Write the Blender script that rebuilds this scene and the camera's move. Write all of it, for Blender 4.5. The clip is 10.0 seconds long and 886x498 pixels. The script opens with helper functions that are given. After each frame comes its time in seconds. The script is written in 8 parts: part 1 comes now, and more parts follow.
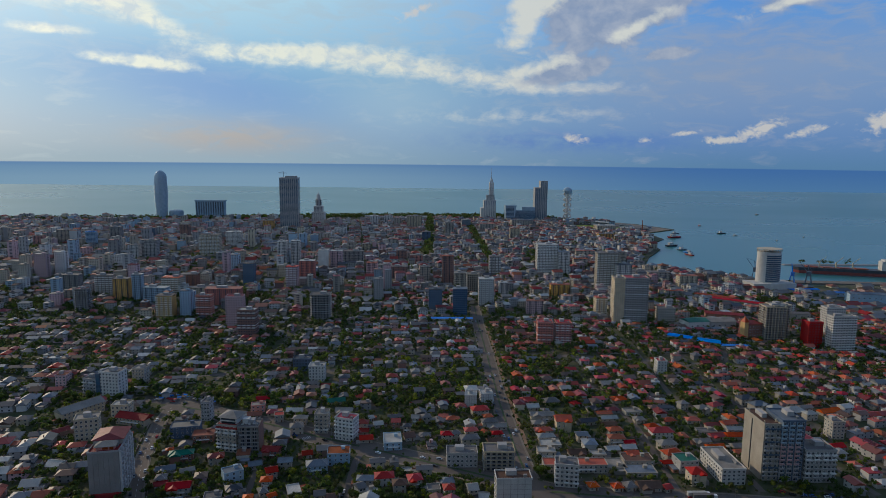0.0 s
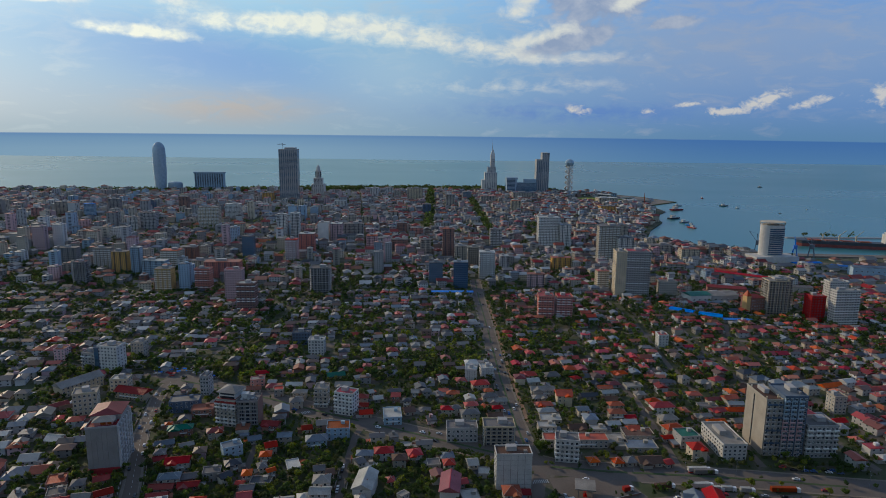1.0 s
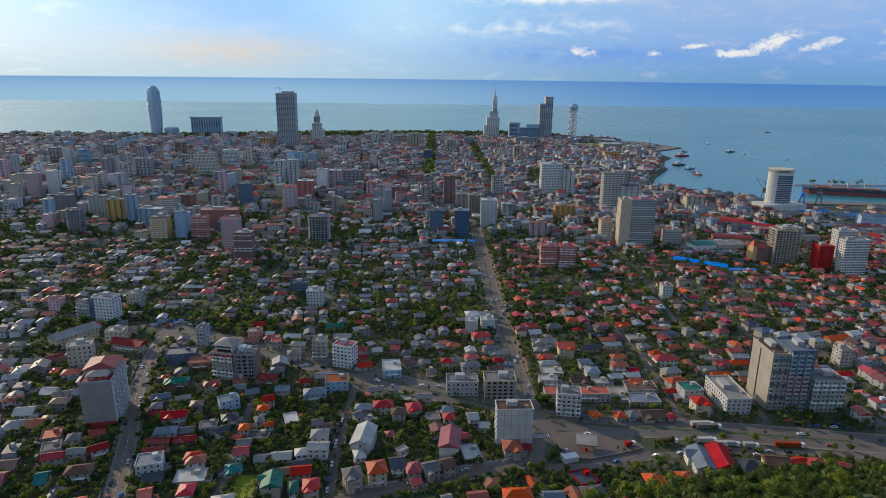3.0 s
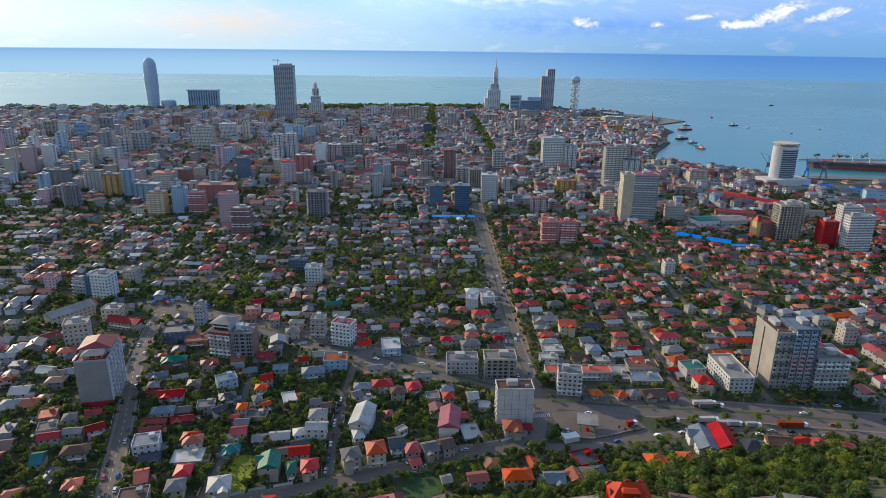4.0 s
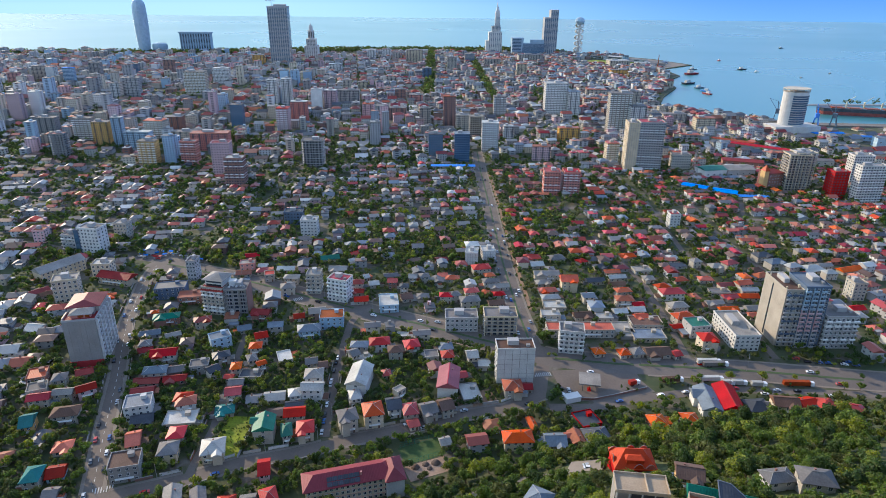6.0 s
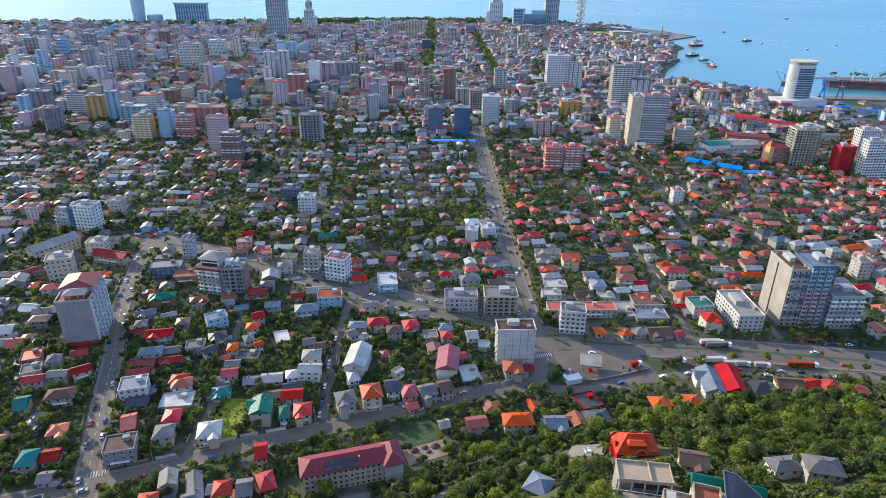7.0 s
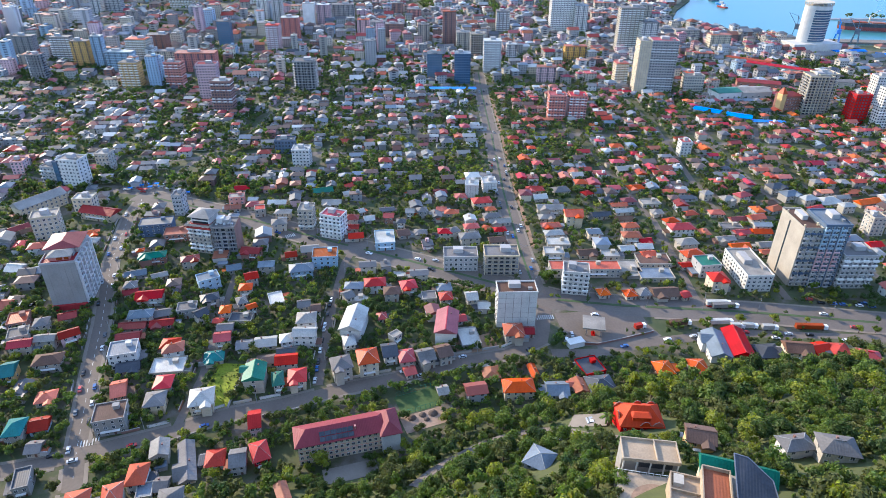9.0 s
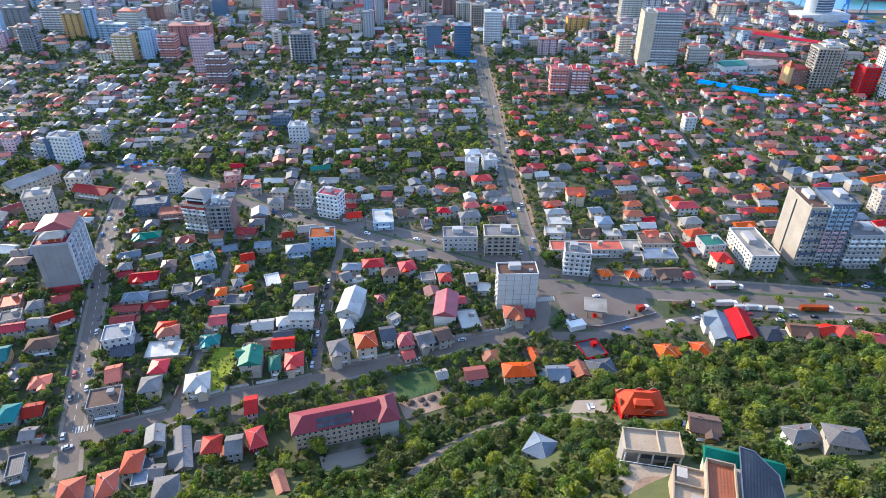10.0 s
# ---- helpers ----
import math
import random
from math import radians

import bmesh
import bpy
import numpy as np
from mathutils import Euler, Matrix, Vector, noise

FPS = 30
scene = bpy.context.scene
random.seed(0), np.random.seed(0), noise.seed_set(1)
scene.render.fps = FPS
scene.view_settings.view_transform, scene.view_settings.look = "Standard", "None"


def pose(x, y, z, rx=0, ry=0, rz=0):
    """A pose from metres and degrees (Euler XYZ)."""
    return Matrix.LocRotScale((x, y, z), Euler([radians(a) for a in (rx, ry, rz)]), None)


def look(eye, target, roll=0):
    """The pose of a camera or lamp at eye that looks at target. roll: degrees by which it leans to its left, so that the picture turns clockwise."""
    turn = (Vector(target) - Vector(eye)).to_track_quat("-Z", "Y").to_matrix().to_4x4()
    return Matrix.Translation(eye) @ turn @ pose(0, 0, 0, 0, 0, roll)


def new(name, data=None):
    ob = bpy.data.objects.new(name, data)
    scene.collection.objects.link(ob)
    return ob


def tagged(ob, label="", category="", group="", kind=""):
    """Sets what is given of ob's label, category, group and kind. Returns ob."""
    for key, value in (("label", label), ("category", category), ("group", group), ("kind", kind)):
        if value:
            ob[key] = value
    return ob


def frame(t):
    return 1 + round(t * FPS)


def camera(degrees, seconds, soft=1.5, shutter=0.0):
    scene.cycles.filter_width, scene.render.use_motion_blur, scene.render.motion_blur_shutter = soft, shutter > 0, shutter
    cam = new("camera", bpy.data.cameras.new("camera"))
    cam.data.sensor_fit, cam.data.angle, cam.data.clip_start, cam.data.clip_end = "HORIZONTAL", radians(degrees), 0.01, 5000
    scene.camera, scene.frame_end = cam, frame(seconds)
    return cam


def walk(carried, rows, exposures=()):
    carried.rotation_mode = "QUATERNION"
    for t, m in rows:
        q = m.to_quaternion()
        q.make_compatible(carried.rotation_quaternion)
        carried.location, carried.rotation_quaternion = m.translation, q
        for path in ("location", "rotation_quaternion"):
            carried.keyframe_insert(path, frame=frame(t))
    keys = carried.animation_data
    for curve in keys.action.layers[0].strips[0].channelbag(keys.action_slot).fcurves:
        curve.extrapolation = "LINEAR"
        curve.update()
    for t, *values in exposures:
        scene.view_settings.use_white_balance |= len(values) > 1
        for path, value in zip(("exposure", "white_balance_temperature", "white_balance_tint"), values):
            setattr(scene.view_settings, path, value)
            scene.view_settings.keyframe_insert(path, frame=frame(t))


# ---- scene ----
cam = camera(69.64, 10.0, soft=0.9)
# seconds, eye x y z, yaw, pitch, roll: a level flight towards the sea, the lens tilting slowly down
ROWS = [
    (0.0, 0.00, 0.00, 218.16, -1.146, -7.980, 0.641),
    (0.5, 0.38, 3.95, 218.30, -1.117, -9.243, 0.640),
    (1.0, 0.74, 7.94, 218.40, -1.093, -10.495, 0.671),
    (1.5, 1.08, 11.97, 218.48, -1.058, -11.727, 0.682),
    (2.0, 1.40, 16.05, 218.54, -1.040, -12.941, 0.679),
    (2.5, 1.71, 20.15, 218.58, -1.023, -14.178, 0.688),
    (4.0, 2.58, 32.63, 218.62, -1.009, -17.703, 0.681),
    (4.5, 2.87, 36.84, 218.62, -1.009, -18.931, 0.694),
    (5.0, 3.16, 41.05, 218.63, -1.017, -20.109, 0.686),
    (5.5, 3.45, 45.28, 218.63, -1.041, -21.325, 0.672),
    (7.0, 4.40, 58.00, 218.72, -1.054, -24.871, 0.622),
    (7.5, 4.75, 62.24, 218.79, -1.052, -26.112, 0.651),
    (8.0, 5.12, 66.46, 218.88, -1.051, -27.309, 0.624),
    (8.5, 5.51, 70.68, 218.99, -1.050, -28.526, 0.564),
    (9.0, 5.93, 74.88, 219.14, -1.031, -29.728, 0.528),
    (9.5, 6.38, 79.06, 219.33, -1.026, -30.949, 0.490),
    (10.0, 6.87, 83.22, 219.55, -0.991, -32.154, 0.424),
]
walk(cam, [(t, pose(x, y, z, 90 + pitch, 0, yaw) @ pose(0, 0, 0, 0, 0, roll)) for t, x, y, z, yaw, pitch, roll in ROWS],
     exposures=[(0.0, -0.6, 5700, 8), (2.5, -0.05, 5800, 8), (4.5, 0.58, 5750, 9), (7.0, 1.13, 5450, 10), (10.0, 1.55, 5350, 11)])

# ---- light ----
SUN_AZ, SUN_EL = radians(-48), radians(21)  # azimuth from straight ahead, to the right positive
sun = new("sun", bpy.data.lights.new("sun", "SUN"))
sun.data.energy, sun.data.angle, sun.data.color = 3.2, radians(0.8), (1.0, 0.75, 0.47)
to_sun = Vector((math.sin(SUN_AZ) * math.cos(SUN_EL), math.cos(SUN_AZ) * math.cos(SUN_EL), math.sin(SUN_EL)))
sun.matrix_world = look(to_sun * 3000, (0, 0, 0))

world = bpy.data.worlds.new("sky")
scene.world = world
world.use_nodes = True
wt = world.node_tree
wt.nodes.clear()


def wnode(kind, **sets):
    n = wt.nodes.new(kind)
    for k, v in sets.items():
        setattr(n, k, v)
    return n


def wlink(value, socket):
    if isinstance(value, (int, float)):
        socket.default_value = value
    elif isinstance(value, tuple):
        socket.default_value = value
    else:
        wt.links.new(value, socket)


def wmath(op, a, b=0.0, c=0.0):
    n = wnode("ShaderNodeMath", operation=op)
    for v, s in zip((a, b, c), n.inputs):
        wlink(v, s)
    return n.outputs[0]


def wramp(value, stops, mode="LINEAR"):
    n = wnode("ShaderNodeValToRGB")
    n.color_ramp.interpolation = mode
    while len(n.color_ramp.elements) < len(stops):
        n.color_ramp.elements.new(0.5)
    for e, (p, c) in zip(n.color_ramp.elements, stops):
        e.position, e.color = p, (*c, 1) if isinstance(c, tuple) else (c, c, c, 1)
    wlink(value, n.inputs[0])
    return n.outputs[0]


def wmix(f, a, b):
    n = wnode("ShaderNodeMix", data_type="RGBA")
    wlink(f, n.inputs[0])
    for v, s in ((a, n.inputs[6]), (b, n.inputs[7])):
        wlink((*v, 1) if isinstance(v, tuple) else v, s)
    return n.outputs[2]


def wnoise(vec, scale, detail=6.0, rough=0.55, warp=0.0):
    n = wnode("ShaderNodeTexNoise")
    wlink(vec, n.inputs["Vector"])
    n.inputs["Scale"].default_value, n.inputs["Detail"].default_value = scale, detail
    n.inputs["Roughness"].default_value, n.inputs["Distortion"].default_value = rough, warp
    return n.outputs["Fac"]


direction = wnode("ShaderNodeTexCoord").outputs["Generated"]
sep = wnode("ShaderNodeSeparateXYZ")
wlink(direction, sep.inputs[0])
az = wmath("MULTIPLY", wmath("ARCTAN2", sep.outputs[0], sep.outputs[1]), 180 / math.pi)
el = wmath("MULTIPLY", wmath("ARCSINE", sep.outputs[2]), 180 / math.pi)
flat_dir = wnode("ShaderNodeCombineXYZ")
wlink(wmath("MULTIPLY", az, 0.1), flat_dir.inputs[0])
wlink(wmath("MULTIPLY", el, 0.32), flat_dir.inputs[1])
puff_dir = wnode("ShaderNodeCombineXYZ")
wlink(wmath("MULTIPLY", az, 0.2), puff_dir.inputs[0])
wlink(wmath("MULTIPLY", el, 0.27), puff_dir.inputs[1])

sky = wnode("ShaderNodeTexSky", sky_type="NISHITA")
sky.sun_disc, sky.sun_elevation, sky.sun_rotation = False, SUN_EL, SUN_AZ
sky.dust_density, sky.altitude = 3.0, 200


def spot(a, e, wa, we, slope=0.0):
    """A soft ellipse of sky round azimuth a and elevation e, in degrees; slope: rise in degrees for each degree to the right."""
    da = wmath("SUBTRACT", az, a)
    de = wmath("SUBTRACT", wmath("SUBTRACT", el, e), wmath("MULTIPLY", da, slope))
    q = wmath("ADD", wmath("POWER", wmath("ABSOLUTE", wmath("DIVIDE", da, wa)), 2.0), wmath("POWER", wmath("ABSOLUTE", wmath("DIVIDE", de, we)), 2.0))
    return wmath("EXPONENT", wmath("MULTIPLY", q, -1.0))


def total(values):
    out = values[0]
    for v in values[1:]:
        out = wmath("ADD", out, v)
    return out


up = wmath("DIVIDE", el, 90.0)
high = wmath("DIVIDE", wmath("ADD", el, 0.46), 16.0)
left = wramp(high, [(0.0, (0.42, 0.56, 0.62)), (0.2, (0.34, 0.53, 0.68)), (0.45, (0.29, 0.56, 0.75)), (0.68, (0.50, 0.76, 0.88)), (1.0, (0.74, 0.98, 0.98))])
right = wramp(high, [(0.0, (0.15, 0.30, 0.48)), (0.16, (0.18, 0.33, 0.60)), (0.5, (0.28, 0.42, 0.66)), (0.74, (0.16, 0.40, 0.82)), (1.0, (0.075, 0.31, 0.84))])
across = wramp(wmath("DIVIDE", wmath("ADD", az, 40.0), 80.0), [(0.28, 0.0), (0.85, 1.0)], "EASE")
clear = wmix(across, left, right)
streak = wnoise(flat_dir.outputs[0], 3.0, 7, 0.6, 0.6)
veil = wramp(wmath("ADD", wmath("MULTIPLY", streak, 1.0), wmath("MULTIPLY", wmath("SUBTRACT", el, 9.0), 0.012)), [(0.46, 0.0), (0.66, 0.55)])
clear = wmix(veil, clear, wmix(across, (0.60, 0.72, 0.74), (0.46, 0.49, 0.57)))
# blue shade under the cloud band, paler light beside it
clear = wmix(wmath("MULTIPLY", spot(-18, 5.6, 12, 2.6, -0.12), 0.75), clear, (0.19, 0.39, 0.74))
clear = wmix(wmath("MULTIPLY", spot(-3, 5.0, 6, 3.2), 0.55), clear, (0.50, 0.66, 0.74))
# warm bank over the horizon and the sunlit streaks above it
warm = wmath("MULTIPLY", spot(-17, 1.7, 7, 1.3), wramp(streak, [(0.30, 0.35), (0.52, 1.0)]))
clear = wmix(wmath("MULTIPLY", warm, 0.9), clear, (0.55, 0.50, 0.46))
# grey-lilac sheet
sheet = wmath("MULTIPLY", spot(24, 7.4, 13, 4.0), wramp(streak, [(0.25, 0.55), (0.6, 1.0)]))
clear = wmix(wmath("MULTIPLY", sheet, 0.55), clear, (0.37, 0.42, 0.54))
band = total([wmath("MULTIPLY", spot(-32, 13.0, 7, 1.6, -0.12), 1.6), spot(-24.5, 11.3, 5, 0.9, -0.40), spot(-12, 8.7, 9, 0.9, 0.03), wmath("MULTIPLY", spot(-3, 8.0, 8, 1.1, -0.06), 0.7), wmath("MULTIPLY", spot(5, 6.9, 6, 0.7, -0.1), 0.6), wmath("MULTIPLY", spot(-24, 7.4, 4.2, 0.5, -0.06), 1.2), wmath("MULTIPLY", spot(-30, 9.3, 2.4, 0.4), 1.2), wmath("MULTIPLY", spot(8, 3.9, 12, 0.8, 0.02), 0.5), wmath("MULTIPLY", spot(12, 6.2, 9, 0.7, 0.02), 0.55)])
cirrus = wnoise(flat_dir.outputs[0], 5.0, 9, 0.6, 0.7)
lump = wnoise(puff_dir.outputs[0], 3.2, 9, 0.6, 0.3)
ragged = wmath("ADD", wmath("MULTIPLY", wmath("SUBTRACT", cirrus, 0.5), 1.1), wmath("MULTIPLY", wmath("SUBTRACT", lump, 0.5), 1.5))
bright = wmath("MULTIPLY", wmath("MINIMUM", wmath("MULTIPLY", band, 1.8), 1.0), wramp(wmath("ADD", wmath("MULTIPLY", band, 0.95), wmath("MULTIPLY", ragged, 0.8)), [(0.22, 0.0), (0.95, 1.0)]))
clear = wmix(bright, clear, wmix(across, wmix(wramp(lump, [(0.38, 0.0), (0.56, 1.0)]), (0.78, 0.84, 0.80), (1.12, 1.07, 0.82)), (0.74, 0.70, 0.66)))
# heaped clouds: grey bodies with sunlit rims towards the sun
puff = wnoise(puff_dir.outputs[0], 2.3, 10, 0.58, 0.25)
fine_puff = wnoise(puff_dir.outputs[0], 6.5, 8, 0.6, 0.4)
billow = wmath("MULTIPLY", wmath("SUBTRACT", puff, 0.5), 2.2)
small_billow = wmath("ADD", wmath("MULTIPLY", billow, 0.3), wmath("MULTIPLY", wmath("SUBTRACT", fine_puff, 0.5), 2.6))
grey = total([spot(13.7, 11.6, 4.4, 2.5, 0.0), wmath("MULTIPLY", spot(18.5, 12.6, 3.6, 1.4, 0.2), 0.8), wmath("MULTIPLY", spot(11.5, 7.5, 3.2, 0.9, 0.15), 0.9), wmath("MULTIPLY", spot(31, 12.9, 5, 0.8, 0.22), 0.8), spot(20, 8.8, 1.6, 0.4, 0.1)])
grey_mask = wmath("MULTIPLY", wmath("MINIMUM", wmath("MULTIPLY", grey, 2.6), 1.0), wramp(wmath("ADD", wmath("MULTIPLY", grey, 1.2), billow), [(0.16, 0.0), (0.55, 1.0)]))
clear = wmix(wmath("MULTIPLY", grey_mask, 0.95), clear, wmix(wramp(puff, [(0.42, 0.0), (0.66, 1.0)]), (0.35, 0.41, 0.54), (0.56, 0.57, 0.62)))
rim = total([spot(7.9, 11.0, 2.0, 1.9, 0.5), spot(9.2, 13.4, 2.8, 0.9, 0.1), spot(9.3, 7.9, 3.0, 0.7, 0.25), spot(17.5, 11.0, 2.6, 0.7, 0.45), spot(30.0, 12.5, 4.5, 0.45, 0.25)])
rim_mask = wmath("MULTIPLY", wmath("MINIMUM", wmath("MULTIPLY", rim, 2.4), 1.0), wramp(wmath("ADD", rim, billow), [(0.35, 0.0), (0.95, 1.0)]))
clear = wmix(wmath("MULTIPLY", rim_mask, 0.95), clear, (0.96, 0.90, 0.74))
# low dark bank and far rain
low = wmath("MULTIPLY", spot(13, 1.7, 10, 0.8), wramp(wmath("ADD", streak, wmath("MULTIPLY", wmath("SUBTRACT", lump, 0.5), 0.8)), [(0.34, 0.1), (0.58, 1.0)]))
clear = wmix(wmath("MULTIPLY", low, 0.75), clear, (0.115, 0.26, 0.62))
tuft = total([spot(12.6, 1.9, 1.0, 0.42), spot(27.0, 2.6, 2.2, 0.6, 0.40), spot(24.2, 1.8, 1.3, 0.35), spot(35.2, 3.2, 1.4, 1.0, 0.5), spot(18.5, 1.8, 0.6, 0.22), spot(-1.6, 12.4, 1.6, 0.45, 0.4), spot(21.5, 2.4, 1.2, 0.2, 0.1), spot(30.5, 2.5, 1.4, 0.4, 0.3)])
tuft_mask = wmath("MULTIPLY", wmath("MINIMUM", wmath("MULTIPLY", tuft, 2.2), 1.0), wramp(wmath("ADD", tuft, small_billow), [(0.35, 0.0), (1.05, 1.0)]))
clear = wmix(wmath("MULTIPLY", tuft_mask, 0.9), clear, (0.84, 0.76, 0.66))
# the part of the sky over and behind the camera: plain half-cloudy blue from the sky model
over = wramp(up, [(0.17, 0.0), (0.4, 1.0)])
clear = wmix(over, clear, (0.215, 0.285, 0.42))
skyadd = wnode("ShaderNodeMix", data_type="RGBA", blend_type="ADD")
wlink(0.015, skyadd.inputs[0])
wlink(clear, skyadd.inputs[6])
wlink(sky.outputs[0], skyadd.inputs[7])
# the far sea out to the horizon
deep = wramp(wmath("DIVIDE", wmath("MULTIPLY", el, -1.0), 4.0), [(0.115, (0.20, 0.34, 0.54)), (0.2, (0.25, 0.40, 0.55)), (0.4, (0.31, 0.46, 0.57)), (0.8, (0.33, 0.48, 0.56))])
deep_right = wramp(wmath("DIVIDE", wmath("MULTIPLY", el, -1.0), 4.0), [(0.115, (0.09, 0.21, 0.46)), (0.62, (0.13, 0.27, 0.45))])
sea_far = wmix(across, deep, deep_right)
horizon = wramp(wmath("ADD", wmath("MULTIPLY", el, 1.0), 1.0), [(0.50, 0.0), (0.58, 1.0)])
final = wmix(horizon, sea_far, skyadd.outputs[2])
back = wnode("ShaderNodeBackground")
wlink(final, back.inputs[0])
back.inputs[1].default_value = 1.0
wt.links.new(back.outputs[0], wnode("ShaderNodeOutputWorld").inputs[0])

# ---- materials ----


def material(name, colour, rough=0.7, metal=0.0, vary=0.12, scale=0.6, bump=0.0, island=False, stain=0.25, spec=0.5, ribs=0.0):
    """A surface with per-piece variation, blotches at two scales and fine relief. ribs: spacing of folded metal, in metres."""
    m = bpy.data.materials.new(name)
    m.use_nodes = True
    t = m.node_tree
    b = t.nodes["Principled BSDF"]
    b.inputs["Roughness"].default_value, b.inputs["Metallic"].default_value = rough, metal
    b.inputs["Specular IOR Level"].default_value = spec
    pos = t.nodes.new("ShaderNodeNewGeometry")
    big = t.nodes.new("ShaderNodeTexNoise")
    big.inputs["Scale"].default_value, big.inputs["Detail"].default_value = scale * 0.25, 5
    fine = t.nodes.new("ShaderNodeTexNoise")
    fine.inputs["Scale"].default_value, fine.inputs["Detail"].default_value = scale * 3, 6
    for n in (big, fine):
        t.links.new(pos.outputs["Position"], n.inputs["Vector"])
    rnd = pos.outputs["Random Per Island"] if island else t.nodes.new("ShaderNodeObjectInfo").outputs["Random"]
    hsv = t.nodes.new("ShaderNodeHueSaturation")
    hsv.inputs["Color"].default_value = (*colour, 1)

    def calc(op, x, y):
        n = t.nodes.new("ShaderNodeMath")
        n.operation = op
        for v, s in ((x, n.inputs[0]), (y, n.inputs[1])):
            if isinstance(v, (int, float)):
                s.default_value = v
            else:
                t.links.new(v, s)
        return n.outputs[0]

    value = calc("ADD", 1.0 - vary, calc("MULTIPLY", rnd, 2 * vary))
    blot = calc("ADD", calc("MULTIPLY", calc("SUBTRACT", big.outputs["Fac"], 0.5), 2.2 * stain), calc("MULTIPLY", calc("SUBTRACT", fine.outputs["Fac"], 0.5), 1.4 * stain))
    t.links.new(calc("MULTIPLY", value, calc("ADD", 1.0, blot)), hsv.inputs["Value"])
    t.links.new(calc("ADD", 0.5 - 0.04 * vary, calc("MULTIPLY", calc("FRACT", calc("MULTIPLY", rnd, 7.3), 0.0), 0.08 * vary)), hsv.inputs["Hue"])
    t.links.new(calc("ADD", 0.85, calc("MULTIPLY", calc("FRACT", calc("MULTIPLY", rnd, 13.7), 0.0), 0.3)), hsv.inputs["Saturation"])
    t.links.new(hsv.outputs[0], b.inputs["Base Color"])
    height = fine.outputs["Fac"]
    if ribs:
        tc = t.nodes.new("ShaderNodeTexCoord")
        wave = t.nodes.new("ShaderNodeTexWave")
        wave.inputs["Scale"].default_value = 1 / ribs / 3.1
        wave.inputs["Distortion"].default_value = 0.15
        t.links.new(tc.outputs["Object"], wave.inputs["Vector"])
        height, bump = wave.outputs["Fac"], bump or 0.5
    if bump:
        bn = t.nodes.new("ShaderNodeBump")
        bn.inputs["Strength"].default_value, bn.inputs["Distance"].default_value = bump, 0.12
        t.links.new(height, bn.inputs["Height"])
        t.links.new(bn.outputs[0], b.inputs["Normal"])
    return m


ROOF_COLOURS = {
    "red": (0.37, 0.022, 0.018), "maroon": (0.215, 0.030, 0.026), "orange": (0.47, 0.080, 0.020), "brown": (0.125, 0.075, 0.055),
    "grey": (0.155, 0.145, 0.14), "dark": (0.060, 0.064, 0.075), "white": (0.39, 0.38, 0.35), "pale": (0.25, 0.23, 0.205),
    "green": (0.022, 0.135, 0.090), "blue": (0.03, 0.20, 0.62), "rust": (0.29, 0.082, 0.038), "pink": (0.34, 0.066, 0.076), "steel": (0.15, 0.175, 0.205), "teal": (0.03, 0.135, 0.13)}
WALL_COLOURS = {
    "plaster": (0.38, 0.34, 0.285), "cream": (0.50, 0.42, 0.30), "whitewash": (0.54, 0.52, 0.49), "concrete": (0.27, 0.255, 0.24), "block": (0.36, 0.345, 0.335),
    "salmon": (0.50, 0.22, 0.18), "brick": (0.25, 0.135, 0.105), "ochre": (0.55, 0.33, 0.11), "sky": (0.30, 0.39, 0.47), "rose": (0.52, 0.34, 0.34), "crimson": (0.36, 0.02, 0.026), "slate": (0.09, 0.125, 0.185), "lilac": (0.45, 0.32, 0.5)}
ROOF, WALL = {}, {}


def greyed(c, k):
    """A colour faded towards cool grey by the share k, painting in distance haze."""
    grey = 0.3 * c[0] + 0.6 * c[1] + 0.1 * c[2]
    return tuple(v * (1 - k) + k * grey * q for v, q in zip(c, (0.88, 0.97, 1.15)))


# far_ copies: bluish distance haze is mixed into the base colour
for key, colour in ROOF_COLOURS.items():
    ROOF[key] = material("roof_" + key, colour, 0.5 if key not in ("grey", "pale", "brown") else 0.75, 0.0, 0.16, 0.5, 0.25, stain=0.45, ribs=0.9, spec=0.15)
    ROOF["far_" + key] = material("roof_far_" + key, greyed(colour, 0.06), 0.55, 0.0, 0.3, 0.4, 0.0, island=True, stain=0.3, spec=0.4)
for key, colour in WALL_COLOURS.items():
    WALL[key] = material("wall_" + key, colour, 0.85, 0.0, 0.10, 0.5, 0.15, stain=0.26, spec=0.2)
    WALL["far_" + key] = material("wall_far_" + key, greyed(colour, 0.15), 0.85, 0.0, 0.22, 0.4, 0.0, island=True, stain=0.2, spec=0.15)
GLASS = material("window_glass", (0.03, 0.04, 0.055), 0.12, 0.0, 0.5, 0.3, 0.0, stain=0.2, spec=0.7)
FAR_GLASS = material("far_window_glass", (0.05, 0.06, 0.075), 0.2, 0.0, 0.5, 0.3, 0.0, island=True, stain=0.2)
CURTAIN_GLASS = material("curtain_glass", (0.06, 0.11, 0.17), 0.1, 0.0, 0.2, 0.2, 0.0, stain=0.2, spec=0.8)
# far tower glass: haze and sky reflection put into a pale base colour
PALE_GLASS = material("pale_glazing", (0.34, 0.42, 0.50), 0.15, 0.0, 0.2, 0.2, 0.0, stain=0.2, spec=0.7)
FRAME = material("white_frame", (0.7, 0.7, 0.68), 0.5)
RAIL = material("grey_metal", (0.25, 0.25, 0.26), 0.45, 0.6)
ASPHALT = material("asphalt", (0.128, 0.103, 0.085), 0.88, 0.0, 0.05, 0.25, 0.2, stain=0.3)
